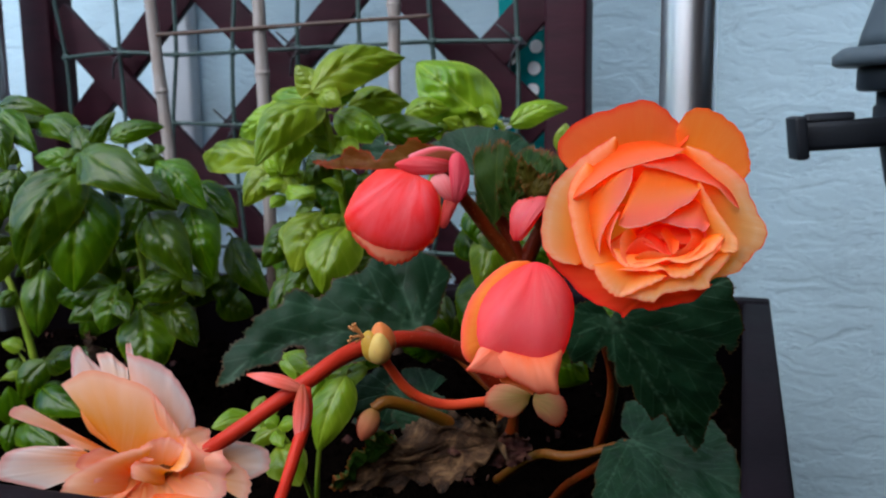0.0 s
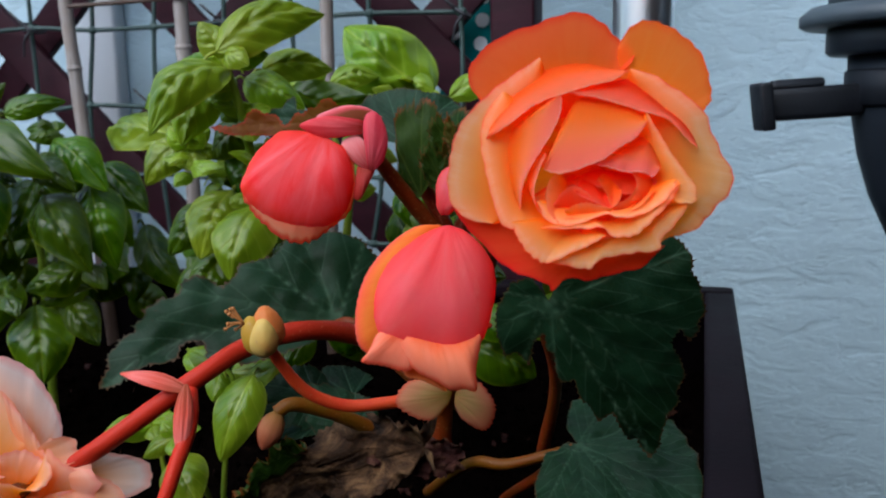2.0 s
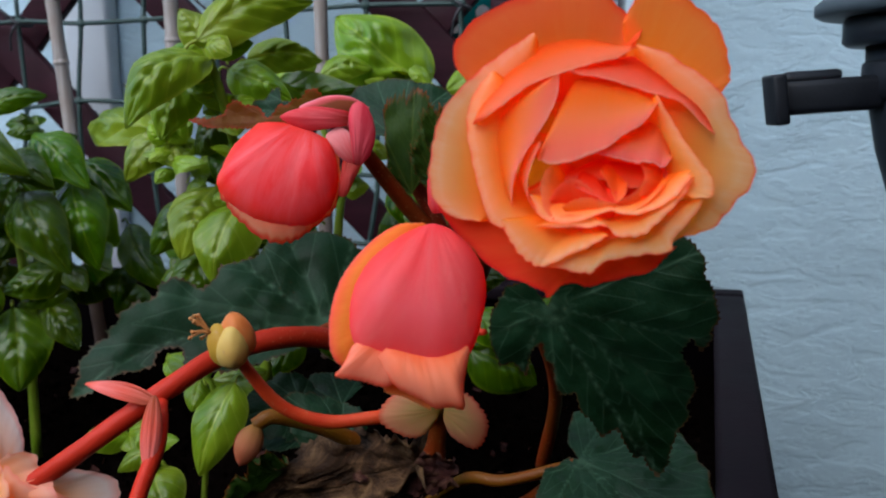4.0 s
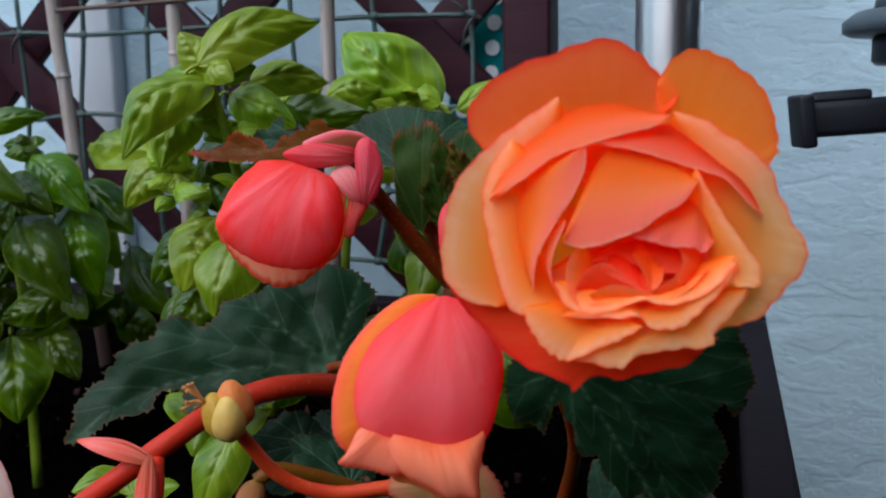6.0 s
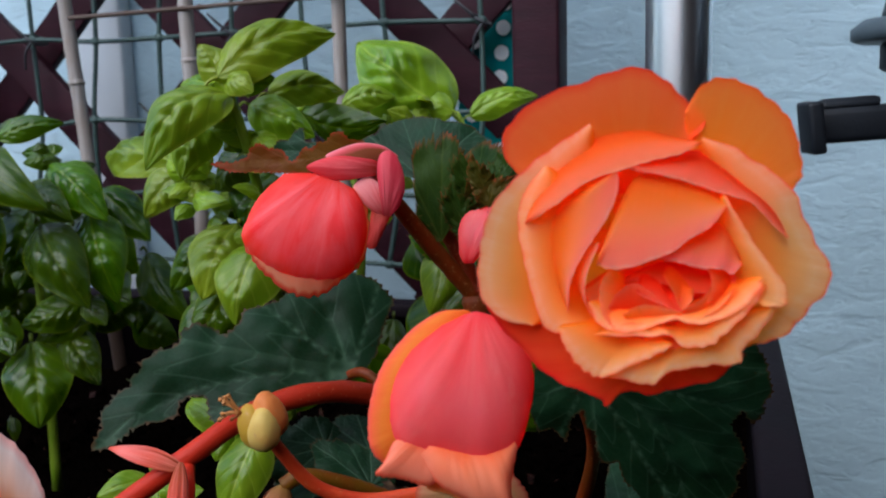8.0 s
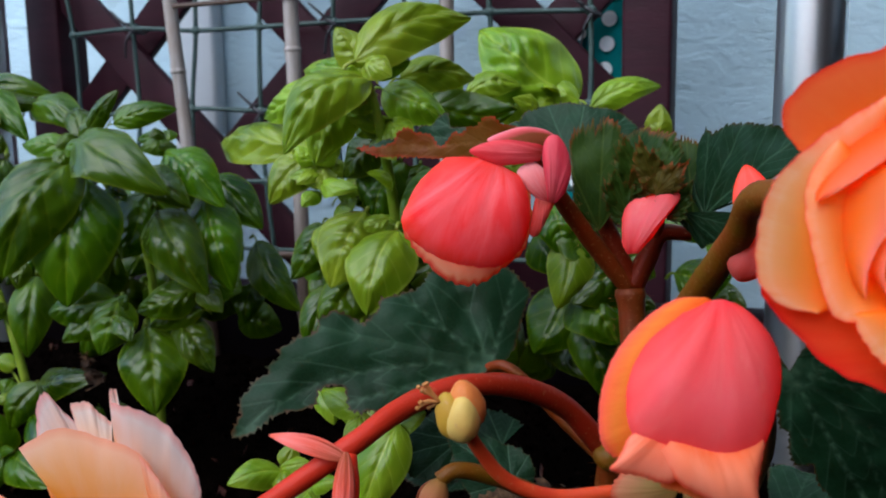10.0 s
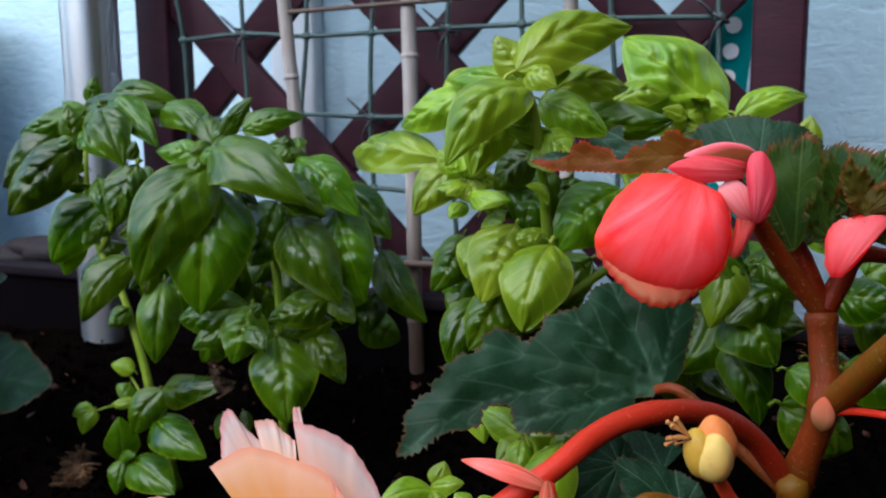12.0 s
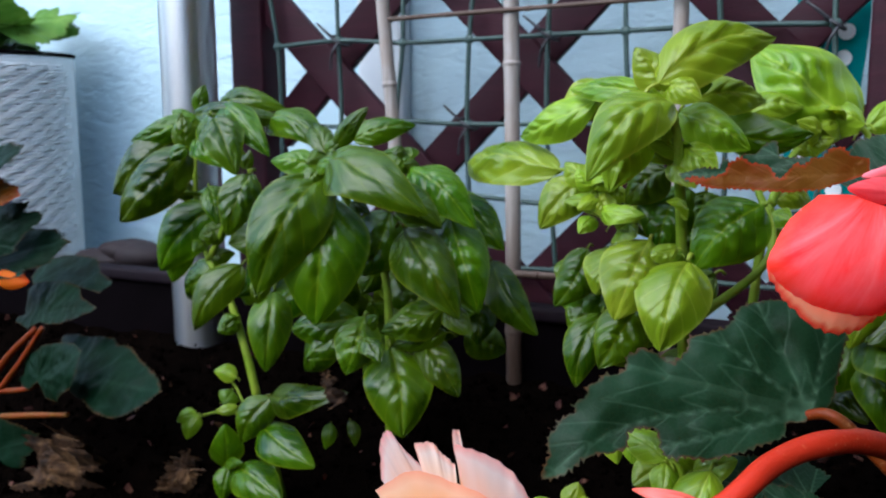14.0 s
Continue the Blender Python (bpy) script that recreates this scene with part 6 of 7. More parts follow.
for k, (foot, tip, side, red) in enumerate((((-0.0703, 0.4840, 0.9203), (-0.0791, 0.4800, 0.9375), (-0.0620, 0.4840, 0.9297), 0), ((-0.0663, 0.4800, 0.9228), (-0.0709, 0.4740, 0.9366), (-0.0561, 0.4800, 0.9280), 1), ((-0.0656, 0.4860, 0.9212), (-0.0597, 0.4840, 0.9394), (-0.0522, 0.4840, 0.9238), 0), ((-0.0747, 0.4820, 0.9079), (-0.0824, 0.4780, 0.9253), (-0.0691, 0.4820, 0.9154), 0), ((-0.0651, 0.4780, 0.9180), (-0.0546, 0.4740, 0.9305), (-0.0573, 0.4780, 0.9121), 1), ((-0.0615, 0.4820, 0.9090), (-0.0539, 0.4780, 0.9213), (-0.0514, 0.4820, 0.9057), 0), ((-0.0733, 0.4860, 0.9169), (-0.0695, 0.4800, 0.9299), (-0.0636, 0.4860, 0.9213), 1))):
    broad_leaf(begonia, foot, tip, side, [0.10, 0.18, 0.28, 0.42, 0.72, 1.0, 0.74, 0.48, 0.30, 0.18, 0.10], LEAF_RED if red else LEAF_YOUNG, relief=0.8, dome=0.12, wave=0.12, teeth=3.2, crumple=0.08)
broad_leaf(begonia, (-0.0798, 0.4600, 0.7962), (-0.1617, 0.4400, 0.7725), (-0.1124, 0.4500, 0.7996), [0.05, 0.08, 0.10, 0.12, 0.3, 1.0, 0.5, 0.28, 0.2, 0.15, 0.1], DEAD, crumple=0.16, wave=0.10, label="shrivelled brown dead leaf", name="withered_leaf")
broad_leaf(begonia, (-0.0676, 0.4700, 0.7878), (-0.1066, 0.4500, 0.7912), (-0.0886, 0.4600, 0.8073), [0.05, 0.1, 0.15, 0.2, 0.4, 1.0, 0.5, 0.3, 0.2, 0.15, 0.1], DEAD_RED, crumple=0.22, wave=0.10, label="shrivelled purplish dead leaf", name="withered_leaf")
broad_leaf(begonia, (-0.1340, 0.4500, 0.7914), (-0.1618, 0.4400, 0.7678), (-0.1391, 0.4400, 0.7945), [0.1, 0.2, 0.3, 0.4, 0.7, 1.0, 0.8, 0.5, 0.4, 0.3, 0.2], LEAF_YOUNG, crumple=0.20, wave=0.10)
broad_leaf(begonia, (-0.1397, 0.5300, 0.7930), (-0.1825, 0.5100, 0.7818), (-0.1649, 0.5400, 0.8021), [0.2, 0.3, 0.4, 0.5, 0.8, 1.0, 0.8, 0.6, 0.5, 0.4, 0.3], LEAF, dome=0.1)
broad_leaf(begonia, (-0.1576, 0.5200, 0.7970), (-0.1860, 0.5000, 0.7927), (-0.1738, 0.5200, 0.8058), [0.3, 0.4, 0.5, 0.6, 0.8, 1.0, 0.8, 0.6, 0.5, 0.4, 0.3], LEAF, dome=0.1)
broad_leaf(begonia, (-0.1272, 0.5000, 0.7882), (-0.1546, 0.5000, 0.8074), (-0.1267, 0.5200, 0.8063), [0.3, 0.4, 0.5, 0.6, 0.8, 1.0, 0.8, 0.6, 0.5, 0.4, 0.3], LEAF, dome=0.1)

# first bud: a striped pink one on the side shoot
BUD = Vector((-0.1276, 0.45, 0.9109))
BX = facing(BUD, (-0.011, 0.136, 0.954))
bud = fan(begonia, BUD, BX, ((1.9, 22.1), (9.7, 19.7), (16.9, 15.9)), ((-8.8, 22.1), (-18.3, 13.8), (-23.7, 4.2), (-25.2, -1.3), (-21.1, -8.0), (-11.7, -15.3), (0.6, -19.0), (11.5, -17.2), (18.7, -10.7), (21.6, -0.4), (20.7, 9.0), (18.7, 14.2)), 12, PINK, name="bud", label="half-open striped pink bud", ridge=0.45, edge=0.25)
fan(bud, BUD, BX, ((3.5, 20.6), (10.7, 18.5), (16.9, 14.6)), ((-17.3, 13.8), (-25.0, -1.5), (-21.5, -10.3), (-17.5, -15.3), (-9.8, -22.2), (-2.6, -24.6), (4.7, -23.5), (11.4, -18.9), (18.8, -12.8), (22.4, -2.5), (22.0, 10.0)), 7, PEACH, depth=-2, ridge=0.5, edge=0.5)
fan(bud, BUD, BX, ((3.5, 20.6), (10.7, 18.5), (16.9, 14.6)), ((-18.3, 12.8), (-22.8, -1.6), (-17.8, -12.0), (-7.7, -20.1), (4.8, -21.2), (16.3, -12.7), (20.9, -2.4), (20.7, 9.0)), -13, BUD_BACK, depth=-2)
fan(bud, BUD, BX, ((26.8, 25.6), (25.5, 20.3)), ((24.3, 26.5), (14.0, 28.1), (5.7, 27.2), (-0.1, 24.4), (3.5, 21.5), (10.7, 18.9), (18.0, 19.2)), 2.6, SEPAL, depth=1)
fan(bud, BUD, BX, ((35.1, 23.2), (30.5, 21.2)), ((34.1, 28.4), (28.2, 32.2), (20.3, 33.4), (13.1, 31.8), (6.6, 28.6), (14.0, 26.2), (25.4, 25.2)), 4, SEPAL_BACK, depth=-6)
fan(bud, BUD, BX, ((27.7, 5.3), (30.6, 4.8)), ((27.0, 13.0), (26.1, 22.3), (27.7, 28.3), (31.9, 29.2), (35.5, 23.2), (36.4, 15.5), (34.4, 8.7)), 3.2, SEPAL, depth=2)
fan(bud, BUD, BX, ((29.0, 6.5), (27.7, 4.9)), ((27.5, 17.1), (22.6, 20.1), (17.1, 16.7), (19.9, 10.8), (23.6, 7.1)), 3, SEPAL_PALE, depth=0)
fan(bud, BUD, BX, ((23.6, 7.5), (29.8, 6.1)), ((22.7, 3.3), (21.3, -5.8), (24.2, -6.9), (27.1, -2.1), (30.6, 4.8)), 2.5, SEPAL, depth=0)

# second bud: a smooth coral one below the flower
COB = Vector((-0.0379, 0.337, 0.8902))
CX = facing(COB, (0.034, 0.096, 0.941))
bud = fan(begonia, COB, CX, ((1.5, 18.3), (4.8, 19.0), (8.1, 18.1)), ((-3.9, 15.8), (-11.3, 10.0), (-15.2, 3.5), (-16.7, -3.1), (-16.2, -9.1), (-13.6, -12.9), (-7.3, -15.0), (-1.1, -16.7), (5.2, -18.3), (11.2, -16.2), (14.7, -11.3), (16.6, -5.0), (17.8, 1.2), (17.2, 7.5), (14.2, 13.0), (10.3, 16.8)), 7.5, PINK_SMOOTH, name="bud", label="plump closed coral pink bud", ridge=0.45, edge=0.1)
fan(bud, COB, CX, ((3.5, 18.9), (5.8, 15.7), (-0.8, 0.0), (-9.6, -12.3)), ((2.0, 19.5), (-4.3, 19.0), (-11.5, 14.4), (-18.0, 6.7), (-21.2, -1.9), (-21.8, -10.5), (-20.5, -14.5), (-18.5, -16.5)), 5, BUD_BACK, depth=-3, edge=0.1)
fan(bud, COB, CX, ((3.5, 18.5), (6.7, 18.5)), ((-3.6, 17.4), (-13.2, 9.7), (-18.1, -1.2), (-16.7, -12.2), (-7.4, -17.9), (5.1, -18.9), (13.9, -12.8), (16.8, -3.5), (16.7, 7.5), (12.1, 14.7)), -11, BUD_BACK, depth=-3)
fan(bud, COB, CX, ((-11.9, -8.4), (-4.1, -10.9)), ((-15.7, -11.0), (-18.0, -15.6), (-19.8, -18.5), (-13.7, -19.7), (-8.1, -21.3), (-4.3, -19.9)), 2.5, SKIRT, depth=1, edge=0.2)
fan(bud, COB, CX, ((-5.7, -10.1), (2.1, -12.6), (12.4, -10.4)), ((-9.8, -14.2), (-5.1, -21.0), (1.1, -24.4), (4.7, -26.7), (8.1, -26.4), (11.7, -26.8), (11.7, -21.4), (13.4, -12.8)), 4, SKIRT, depth=2, edge=0.2)
fan(bud, COB, CX, ((-8.1, -15.5), (-1.1, -18.8)), ((-8.7, -20.2), (-7.8, -23.0), (-3.6, -24.2), (0.3, -26.0), (3.4, -27.4), (3.5, -23.5)), 1.5, SKIRT_DARK, depth=-3, edge=0.2)
# small pale petals round the cut end of the stalk
TUFT = Vector((-0.0456, 0.384, 0.8457))
TX = facing(TUFT, (0.034, 0.096, 0.941))
fan(begonia, TUFT, TX, ((-0.0, 0.9), (-0.8, -1.2)), ((-5.7, 5.3), (-14.3, 4.9), (-18.7, 0.2), (-18.1, -3.9), (-10.6, -7.9), (-5.5, -7.4), (-1.2, -3.0)), 2.5, PALE_PETAL, name="small_petal", edge=0.4)
fan(begonia, TUFT, TX, ((1.1, 0.7), (0.7, -1.5)), ((4.8, 5.2), (8.6, 4.7), (12.9, -0.2), (14.5, -4.7), (12.6, -10.3), (9.2, -11.6), (3.2, -7.9), (0.8, -3.4)), 2.5, PALE_PETAL, name="small_petal", edge=0.4)

# small buds among the young leaves
TWIG = Vector((-0.0683, 0.478, 0.9071))
WX = facing(TWIG, (-0.061, 0.131, 0.954))
small = fan(begonia, TWIG, WX, ((-6.6, -11.7), (-2.8, -11.4)), ((-8.7, -7.5), (-8.8, 2.6), (-5.3, 8.4), (1.4, 10.0), (6.5, 12.6), (10.9, 11.9), (11.6, 8.8), (7.0, 1.9), (2.2, -5.6)), 5, PINK_SMOOTH, name="small_bud", label="small coral pink bud", ridge=0.3, edge=0.3)
fan(small, TWIG, WX, ((-6.6, -11.7), (-2.8, -11.4)), ((-8.3, -7.5), (-8.0, 2.7), (-4.1, 7.9), (5.1, 11.8), (10.7, 9.9), (6.6, 2.2), (1.8, -5.6)), -5, PINK_SMOOTH, depth=-0.5)
for b, t, w in (((-0.0270, 0.4300, 0.9107), (-0.0325, 0.4250, 0.9327), 60), ((-0.0331, 0.4300, 0.8967), (-0.0278, 0.4200, 0.9138), 60)):
    small = shell(begonia, b, t, w * 0.00021, 0.005, (0.2, -1, 0.2), BRACT if w < 40 else PINK_SMOOTH, name="small_bud", spread=95, wrinkle=0.03)
    shell(small, b, t, w * 0.00021, 0.004, (0.2, 1, 0.2), PINK_SMOOTH, spread=95, wrinkle=0.03)

# ---- the large orange flower ----
C = Vector((0.0076, 0.3180, 0.9302))
flower = part("flower", lathe([(0.003, -0.004), (0.006, 0.0), (0.004, 0.004)], C + Vector((0.0, 0.012, 0.0)), 16, Vector((0, 1, 0))), STEM_OLIVE, begonia, "large double orange begonia flower with yellow and coral petals")
AX = facing(C, (0.026, 0.142, 0.958))
# outer ring
blade(flower, C, AX, ((-11.3, 8.7), (2.4, 11.0)), ((-27.1, 13.5), (-30.3, 18.9), (-28.4, 24.4), (-22.2, 29.5), (-14.7, 32.2), (-7.9, 34.3), (-2.8, 34.9), (1.3, 33.5), (4.6, 30.4), (7.5, 27.3), (10.2, 24.9), (10.2, 22.6)), -12, -9, ORANGE_OUTER, 2.5, 1.0, relief=0.72)
blade(flower, C, AX, ((5.8, 9.8), (15.7, 4.1)), ((6.6, 25.9), (8.8, 30.0), (12.3, 32.2), (16.8, 31.5), (21.6, 28.9), (25.4, 25.0), (27.8, 19.7), (28.8, 15.0), (28.1, 11.8), (26.0, 9.4)), -11.5, -8, ORANGE_OUTER, 2.0, 1.0, relief=0.72)
blade(flower, C, AX, ((-4.1, -18.8), (2.6, -20.8), (9.2, -18.4)), ((18.0, -22.2), (12.4, -27.6), (5.9, -29.0), (0.5, -30.6), (-5.1, -30.2), (-8.4, -33.2), (-10.7, -31.5), (-17.0, -29.5), (-22.2, -26.0), (-28.0, -20.4), (-32.5, -15.3), (-34.5, -10.1)), -9, -7.5, RED_OUTER, 1.5, 1.0, relief=0.72)
blade(flower, C, AX, ((4.6, 10.8), (11.2, -0.4), (9.2, -13.9)), ((9.7, 20.3), (16.6, 17.5), (22.3, 13.7), (26.7, 9.6), (29.1, 4.0), (30.7, -0.2), (33.3, -4.3), (33.4, -6.9), (32.5, -10.4), (29.2, -13.1), (26.9, -16.6), (23.4, -19.2), (19.7, -20.0), (15.9, -22.1)), -9, -5, CREAM, 3.0, 1.0, relief=0.72)
blade(flower, C, AX, ((-6.6, 11.9), (-15.5, 1.7), (-17.7, -9.8), (-15.4, -16.7)), ((-12.1, 23.2), (-18.6, 19.3), (-25.3, 14.2), (-30.8, 8.6), (-33.6, 2.1), (-34.6, -4.2), (-33.9, -11.5), (-29.7, -15.9), (-24.0, -17.1)), -8, -4, CREAM, 2.5, 0.6, relief=0.72)
for k in range(7):
    petal(flower, C - AX[2] * 0.0135, AX, 51 * k, 40, 0.021, 78, 62, ORANGE_OUTER if k % 2 else CREAM, ruffle=0.03, k=0.1, bend=1.0, off=0.0005)
# second ring
blade(flower, C, AX, ((-9.8, 11.8), (-15.4, 1.7), (-15.3, -7.4), (-7.4, -16.3)), ((-21.1, 14.9), (-25.2, 9.3), (-26.4, 2.7), (-25.1, -4.0), (-23.2, -11.5), (-20.8, -17.5), (-16.4, -18.6), (-9.8, -19.4)), -6, -2, CREAM, 2.5, 0.5, relief=0.72)
blade(flower, C, AX, ((-25.8, 7.1), (-22.4, 11.8), (-17.1, 16.8), (-10.4, 20.7), (-1.8, 22.0), (7.4, 20.5)), ((-24.5, 3.1), (-18.6, 7.1), (-12.1, 11.7), (-5.0, 14.0), (0.2, 15.6), (5.3, 16.7), (9.2, 18.8)), -5, 1.5, CORAL, 2.4, 0.6, relief=0.72)
blade(flower, C, AX, ((-1.0, 16.7), (8.7, 18.1), (13.8, 14.9), (18.1, 10.8), (22.5, 7.1), (26.3, 1.3)), ((-5.2, 14.1), (3.8, 12.2), (10.9, 9.8), (14.7, 8.6), (18.7, 7.0), (22.4, 2.8), (24.9, 0.6)), -5, 1.0, CORAL, 2.0, 0.5, relief=0.72)
blade(flower, C, AX, ((-9.5, -13.9), (-4.0, -17.1), (1.4, -16.9)), ((-18.3, -16.9), (-16.9, -20.3), (-14.9, -23.5), (-11.8, -26.0), (-9.1, -26.5), (-3.8, -24.1), (0.2, -22.4), (4.0, -20.1)), -3, 2.5, CREAM, 2.0, 0.9, relief=0.72)
blade(flower, C, AX, ((-0.7, -18.2), (7.9, -16.8), (14.2, -10.2)), ((-10.3, -26.3), (-3.8, -27.3), (0.2, -27.9), (2.5, -25.8), (7.2, -24.5), (11.9, -23.9), (16.3, -23.3), (17.1, -20.2), (19.7, -17.7), (22.8, -12.9)), -4, 0.5, CREAM, 2.0, 0.9, relief=0.72)
# third ring
blade(flower, C, AX, ((-19.9, 8.3), (-20.5, 0.5), (-19.0, -7.3), (-17.0, -14.0)), ((-6.6, 13.2), (-6.8, 9.1), (-8.8, 4.3), (-11.4, 0.1), (-14.6, -5.4), (-15.8, -9.2), (-16.0, -14.1)), -3, 3.0, BLUSH, 2.0, 0.3, relief=0.72)
blade(flower, C, AX, ((9.8, 6.1), (12.5, -3.6), (12.5, -11.2)), ((13.4, 8.9), (17.5, 1.8), (22.0, -4.8), (24.5, -8.4), (24.4, -12.0), (21.4, -12.4)), -3, 2.0, CREAM, 2.0, 0.6, relief=0.72)
blade(flower, C, AX, ((-4.0, -13.7), (2.5, -15.2), (9.9, -13.4), (14.1, -7.9)), ((-11.2, -18.3), (-1.2, -18.5), (3.2, -18.0), (5.5, -20.2), (8.6, -20.3), (11.9, -19.2), (15.0, -16.0), (19.1, -11.9), (20.8, -8.1)), -2.5, 3.5, CREAM, 1.8, 0.9, relief=0.72)
blade(flower, C, AX, ((-12.9, 0.5), (-15.1, -7.3), (-12.2, -12.8)), ((-10.0, -0.5), (-11.9, -4.9), (-12.9, -9.2), (-12.2, -13.5), (-10.4, -15.6)), -3, 2.5, BLUSH, 1.0, 0.6, relief=0.72)
blade(flower, C, AX, ((-5.3, 14.0), (0.1, 13.1), (7.6, 11.2), (14.3, 8.9)), ((-10.5, -4.6), (-7.8, -5.5), (-3.9, -5.0), (0.0, -3.6), (3.8, -2.0), (6.8, 0.4), (10.6, 2.7), (13.5, 6.5)), -2, 5.5, BLUSH, 3.0, 0.35, relief=0.72)
blade(flower, C, AX, ((7.6, 1.2), (11.0, 3.0), (14.0, 4.4), (17.2, -2.7)), ((0.2, -3.2), (5.4, -4.2), (8.4, -5.1), (12.7, -5.3), (14.5, -6.3), (16.3, -4.5)), -1, 4.5, BLUSH, 1.6, 0.6, relief=0.72)
blade(flower, C, AX, ((-5.1, -10.5), (1.4, -12.0), (8.9, -11.3), (14.1, -5.8)), ((-12.1, -11.8), (-10.4, -15.7), (-7.8, -17.4), (-3.8, -17.6), (0.1, -16.4), (3.9, -15.0), (7.4, -15.8), (11.8, -15.2), (16.3, -12.8), (19.3, -9.6), (20.5, -7.0)), -3, 4.0, CREAM, 1.6, 0.8, relief=0.72)
HEART_AT = C + (AX[0] * 4.0 - AX[1] * 9.0 - AX[2] * 8.0) * 0.001
for k in range(6):
    petal(flower, HEART_AT, AX, 60 * k + 20, 46, 0.0145, 66, 40, HEART, ruffle=0.04, k=0.1, bend=1.0, off=0.0004)
# heart, rolled leaves in each other
blade(flower, C, AX, ((-3.9, -7.7), (-2.9, -11.6), (-3.8, -15.5)), ((-6.9, -4.6), (-9.4, -7.5), (-10.0, -11.2), (-9.3, -14.6), (-7.4, -16.9)), -4, 4.0, HEART_PALE, 1.2, 0.5, relief=0.72)
blade(flower, C, AX, ((-0.8, -13.7), (4.6, -14.2), (11.0, -11.9)), ((-5.9, -16.3), (-1.2, -16.0), (3.4, -14.6), (7.8, -14.9), (12.1, -12.9), (15.6, -8.7)), -4, 3.5, HEART_PALE, 1.2, 0.6, relief=0.72)
blade(flower, C, AX, ((-0.3, -3.8), (5.6, -4.3), (15.1, -5.8)), ((-8.3, -9.3), (-4.0, -7.9), (1.3, -8.3), (5.6, -9.1), (10.8, -10.1), (16.6, -6.7)), -3, -1.0, HEART, 1.0, 0.5, relief=0.72)
blade(flower, C, AX, ((14.2, -13.4), (17.1, -9.0), (16.2, -4.7)), ((10.1, -11.8), (11.1, -8.8), (10.6, -6.2), (9.0, -4.4)), -4, 2.5, HEART, 1.5, 0.5, relief=0.72)
blade(flower, C, AX, ((-6.2, -16.0), (-2.9, -17.0), (1.4, -16.4)), ((-8.3, -12.9), (-6.6, -10.1), (-3.7, -8.2), (-0.8, -9.5), (1.8, -11.9)), -3, 3.0, HEART, 1.2, 0.6, relief=0.72)
blade(flower, C, AX, ((-3.9, -17.5), (0.9, -17.7), (5.7, -16.9)), ((-5.7, -14.1), (-1.6, -12.3), (2.4, -12.9), (5.3, -13.6)), -2, 4.0, HEART_PALE, 1.0, 0.6, relief=0.72)
blade(flower, C, AX, ((-2.4, -4.7), (0.3, -5.7), (2.4, -9.2)), ((-3.1, -10.1), (0.1, -11.6), (3.4, -13.1), (5.2, -14.2), (5.5, -11.0)), -3, 3.0, HEART, 1.4, 0.5, relief=0.72)
blade(flower, C, AX, ((2.4, -4.3), (5.6, -5.3), (7.2, -9.1)), ((2.1, -6.8), (3.9, -9.9), (5.5, -13.2), (7.3, -11.4), (7.7, -8.8)), -3, 3.8, HEART, 1.2, 0.5, relief=0.72)
blade(flower, C, AX, ((5.7, -16.8), (9.4, -16.2), (12.0, -13.4)), ((5.5, -13.1), (8.4, -11.7), (10.2, -10.0), (11.1, -8.2)), -3, 3.2, HEART_PALE, 1.0, 0.6, relief=0.72)

# ---- the pale salmon flower ----
D = Vector((-0.2219, 0.3720, 0.8035))
rose = part("flower", lathe([(0.003, -0.004), (0.007, 0.0), (0.004, 0.004)], D + Vector((0.004, 0.004, -0.004)), 16), STEM_OLIVE, begonia, "pale salmon double begonia flower facing up")
B = (Vector((0.033, 0.031, 0.963)) - D).normalized()
F1 = Vector((0, 0, 1)).cross(B).normalized()
F2 = B.cross(F1)
RX = (F1, F2, B)
blade(rose, D, RX, ((2.3, 3.1), (6.8, 5.4), (18.2, 3.1)), ((-4.6, 56.6), (-7.1, 56.3), (-6.3, 46.3), (-2.3, 44.1)), -12, -12, SALMON_PALE, 1.0, 1.3, taper=0.3)
blade(rose, D, RX, ((-4.6, 19.0), (9.1, 3.1), (18.2, 5.4)), ((-7.1, 52.0), (2.3, 48.6), (12.5, 41.6), (18.8, 30.4), (21.9, 21.3), (22.2, 8.8)), -10, -12, SALMON_PALE, 3.0, 1.3, taper=0.3)
blade(rose, D, RX, ((-18.2, 19.0), (-11.4, 32.7)), ((-32.1, 42.3), (-31.6, 54.3), (-28.5, 58.2), (-23.9, 52.0), (-16.5, 44.1)), -14, -16, SALMON_PALE, 1.5, 1.3, taper=0.3)
blade(rose, D, RX, ((-13.7, 21.3), (-6.8, 23.6)), ((-18.8, 48.6), (-20.3, 52.9), (-14.8, 53.4), (-11.4, 49.7), (-6.8, 45.2)), -12, -13, SALMON_PALE, 1.5, 1.3, taper=0.3)
blade(rose, D, RX, ((-27.3, 19.0), (-13.7, 6.5)), ((-30.7, 39.5), (-27.3, 30.4), (-23.9, 21.3), (-17.1, 12.2)), -8, -9, SALMON, 1.5, 1.3, taper=0.3)
blade(rose, D, RX, ((-15.9, 7.6), (-9.1, 4.8), (6.8, 3.1)), ((-35.9, 39.7), (-23.3, 44.7), (-9.1, 39.7), (2.3, 33.2), (8.2, 23.6), (9.7, 15.6)), -4, -2, SALMON, 4.0, 0.7, taper=0.3)
blade(rose, D, RX, ((6.8, 3.1), (11.4, -0.3), (17.1, 0.8)), ((2.3, 32.7), (8.2, 23.6), (13.7, 13.3), (17.6, 3.1)), -3, 2, SALMON, 2.0, 1.0, taper=0.3)
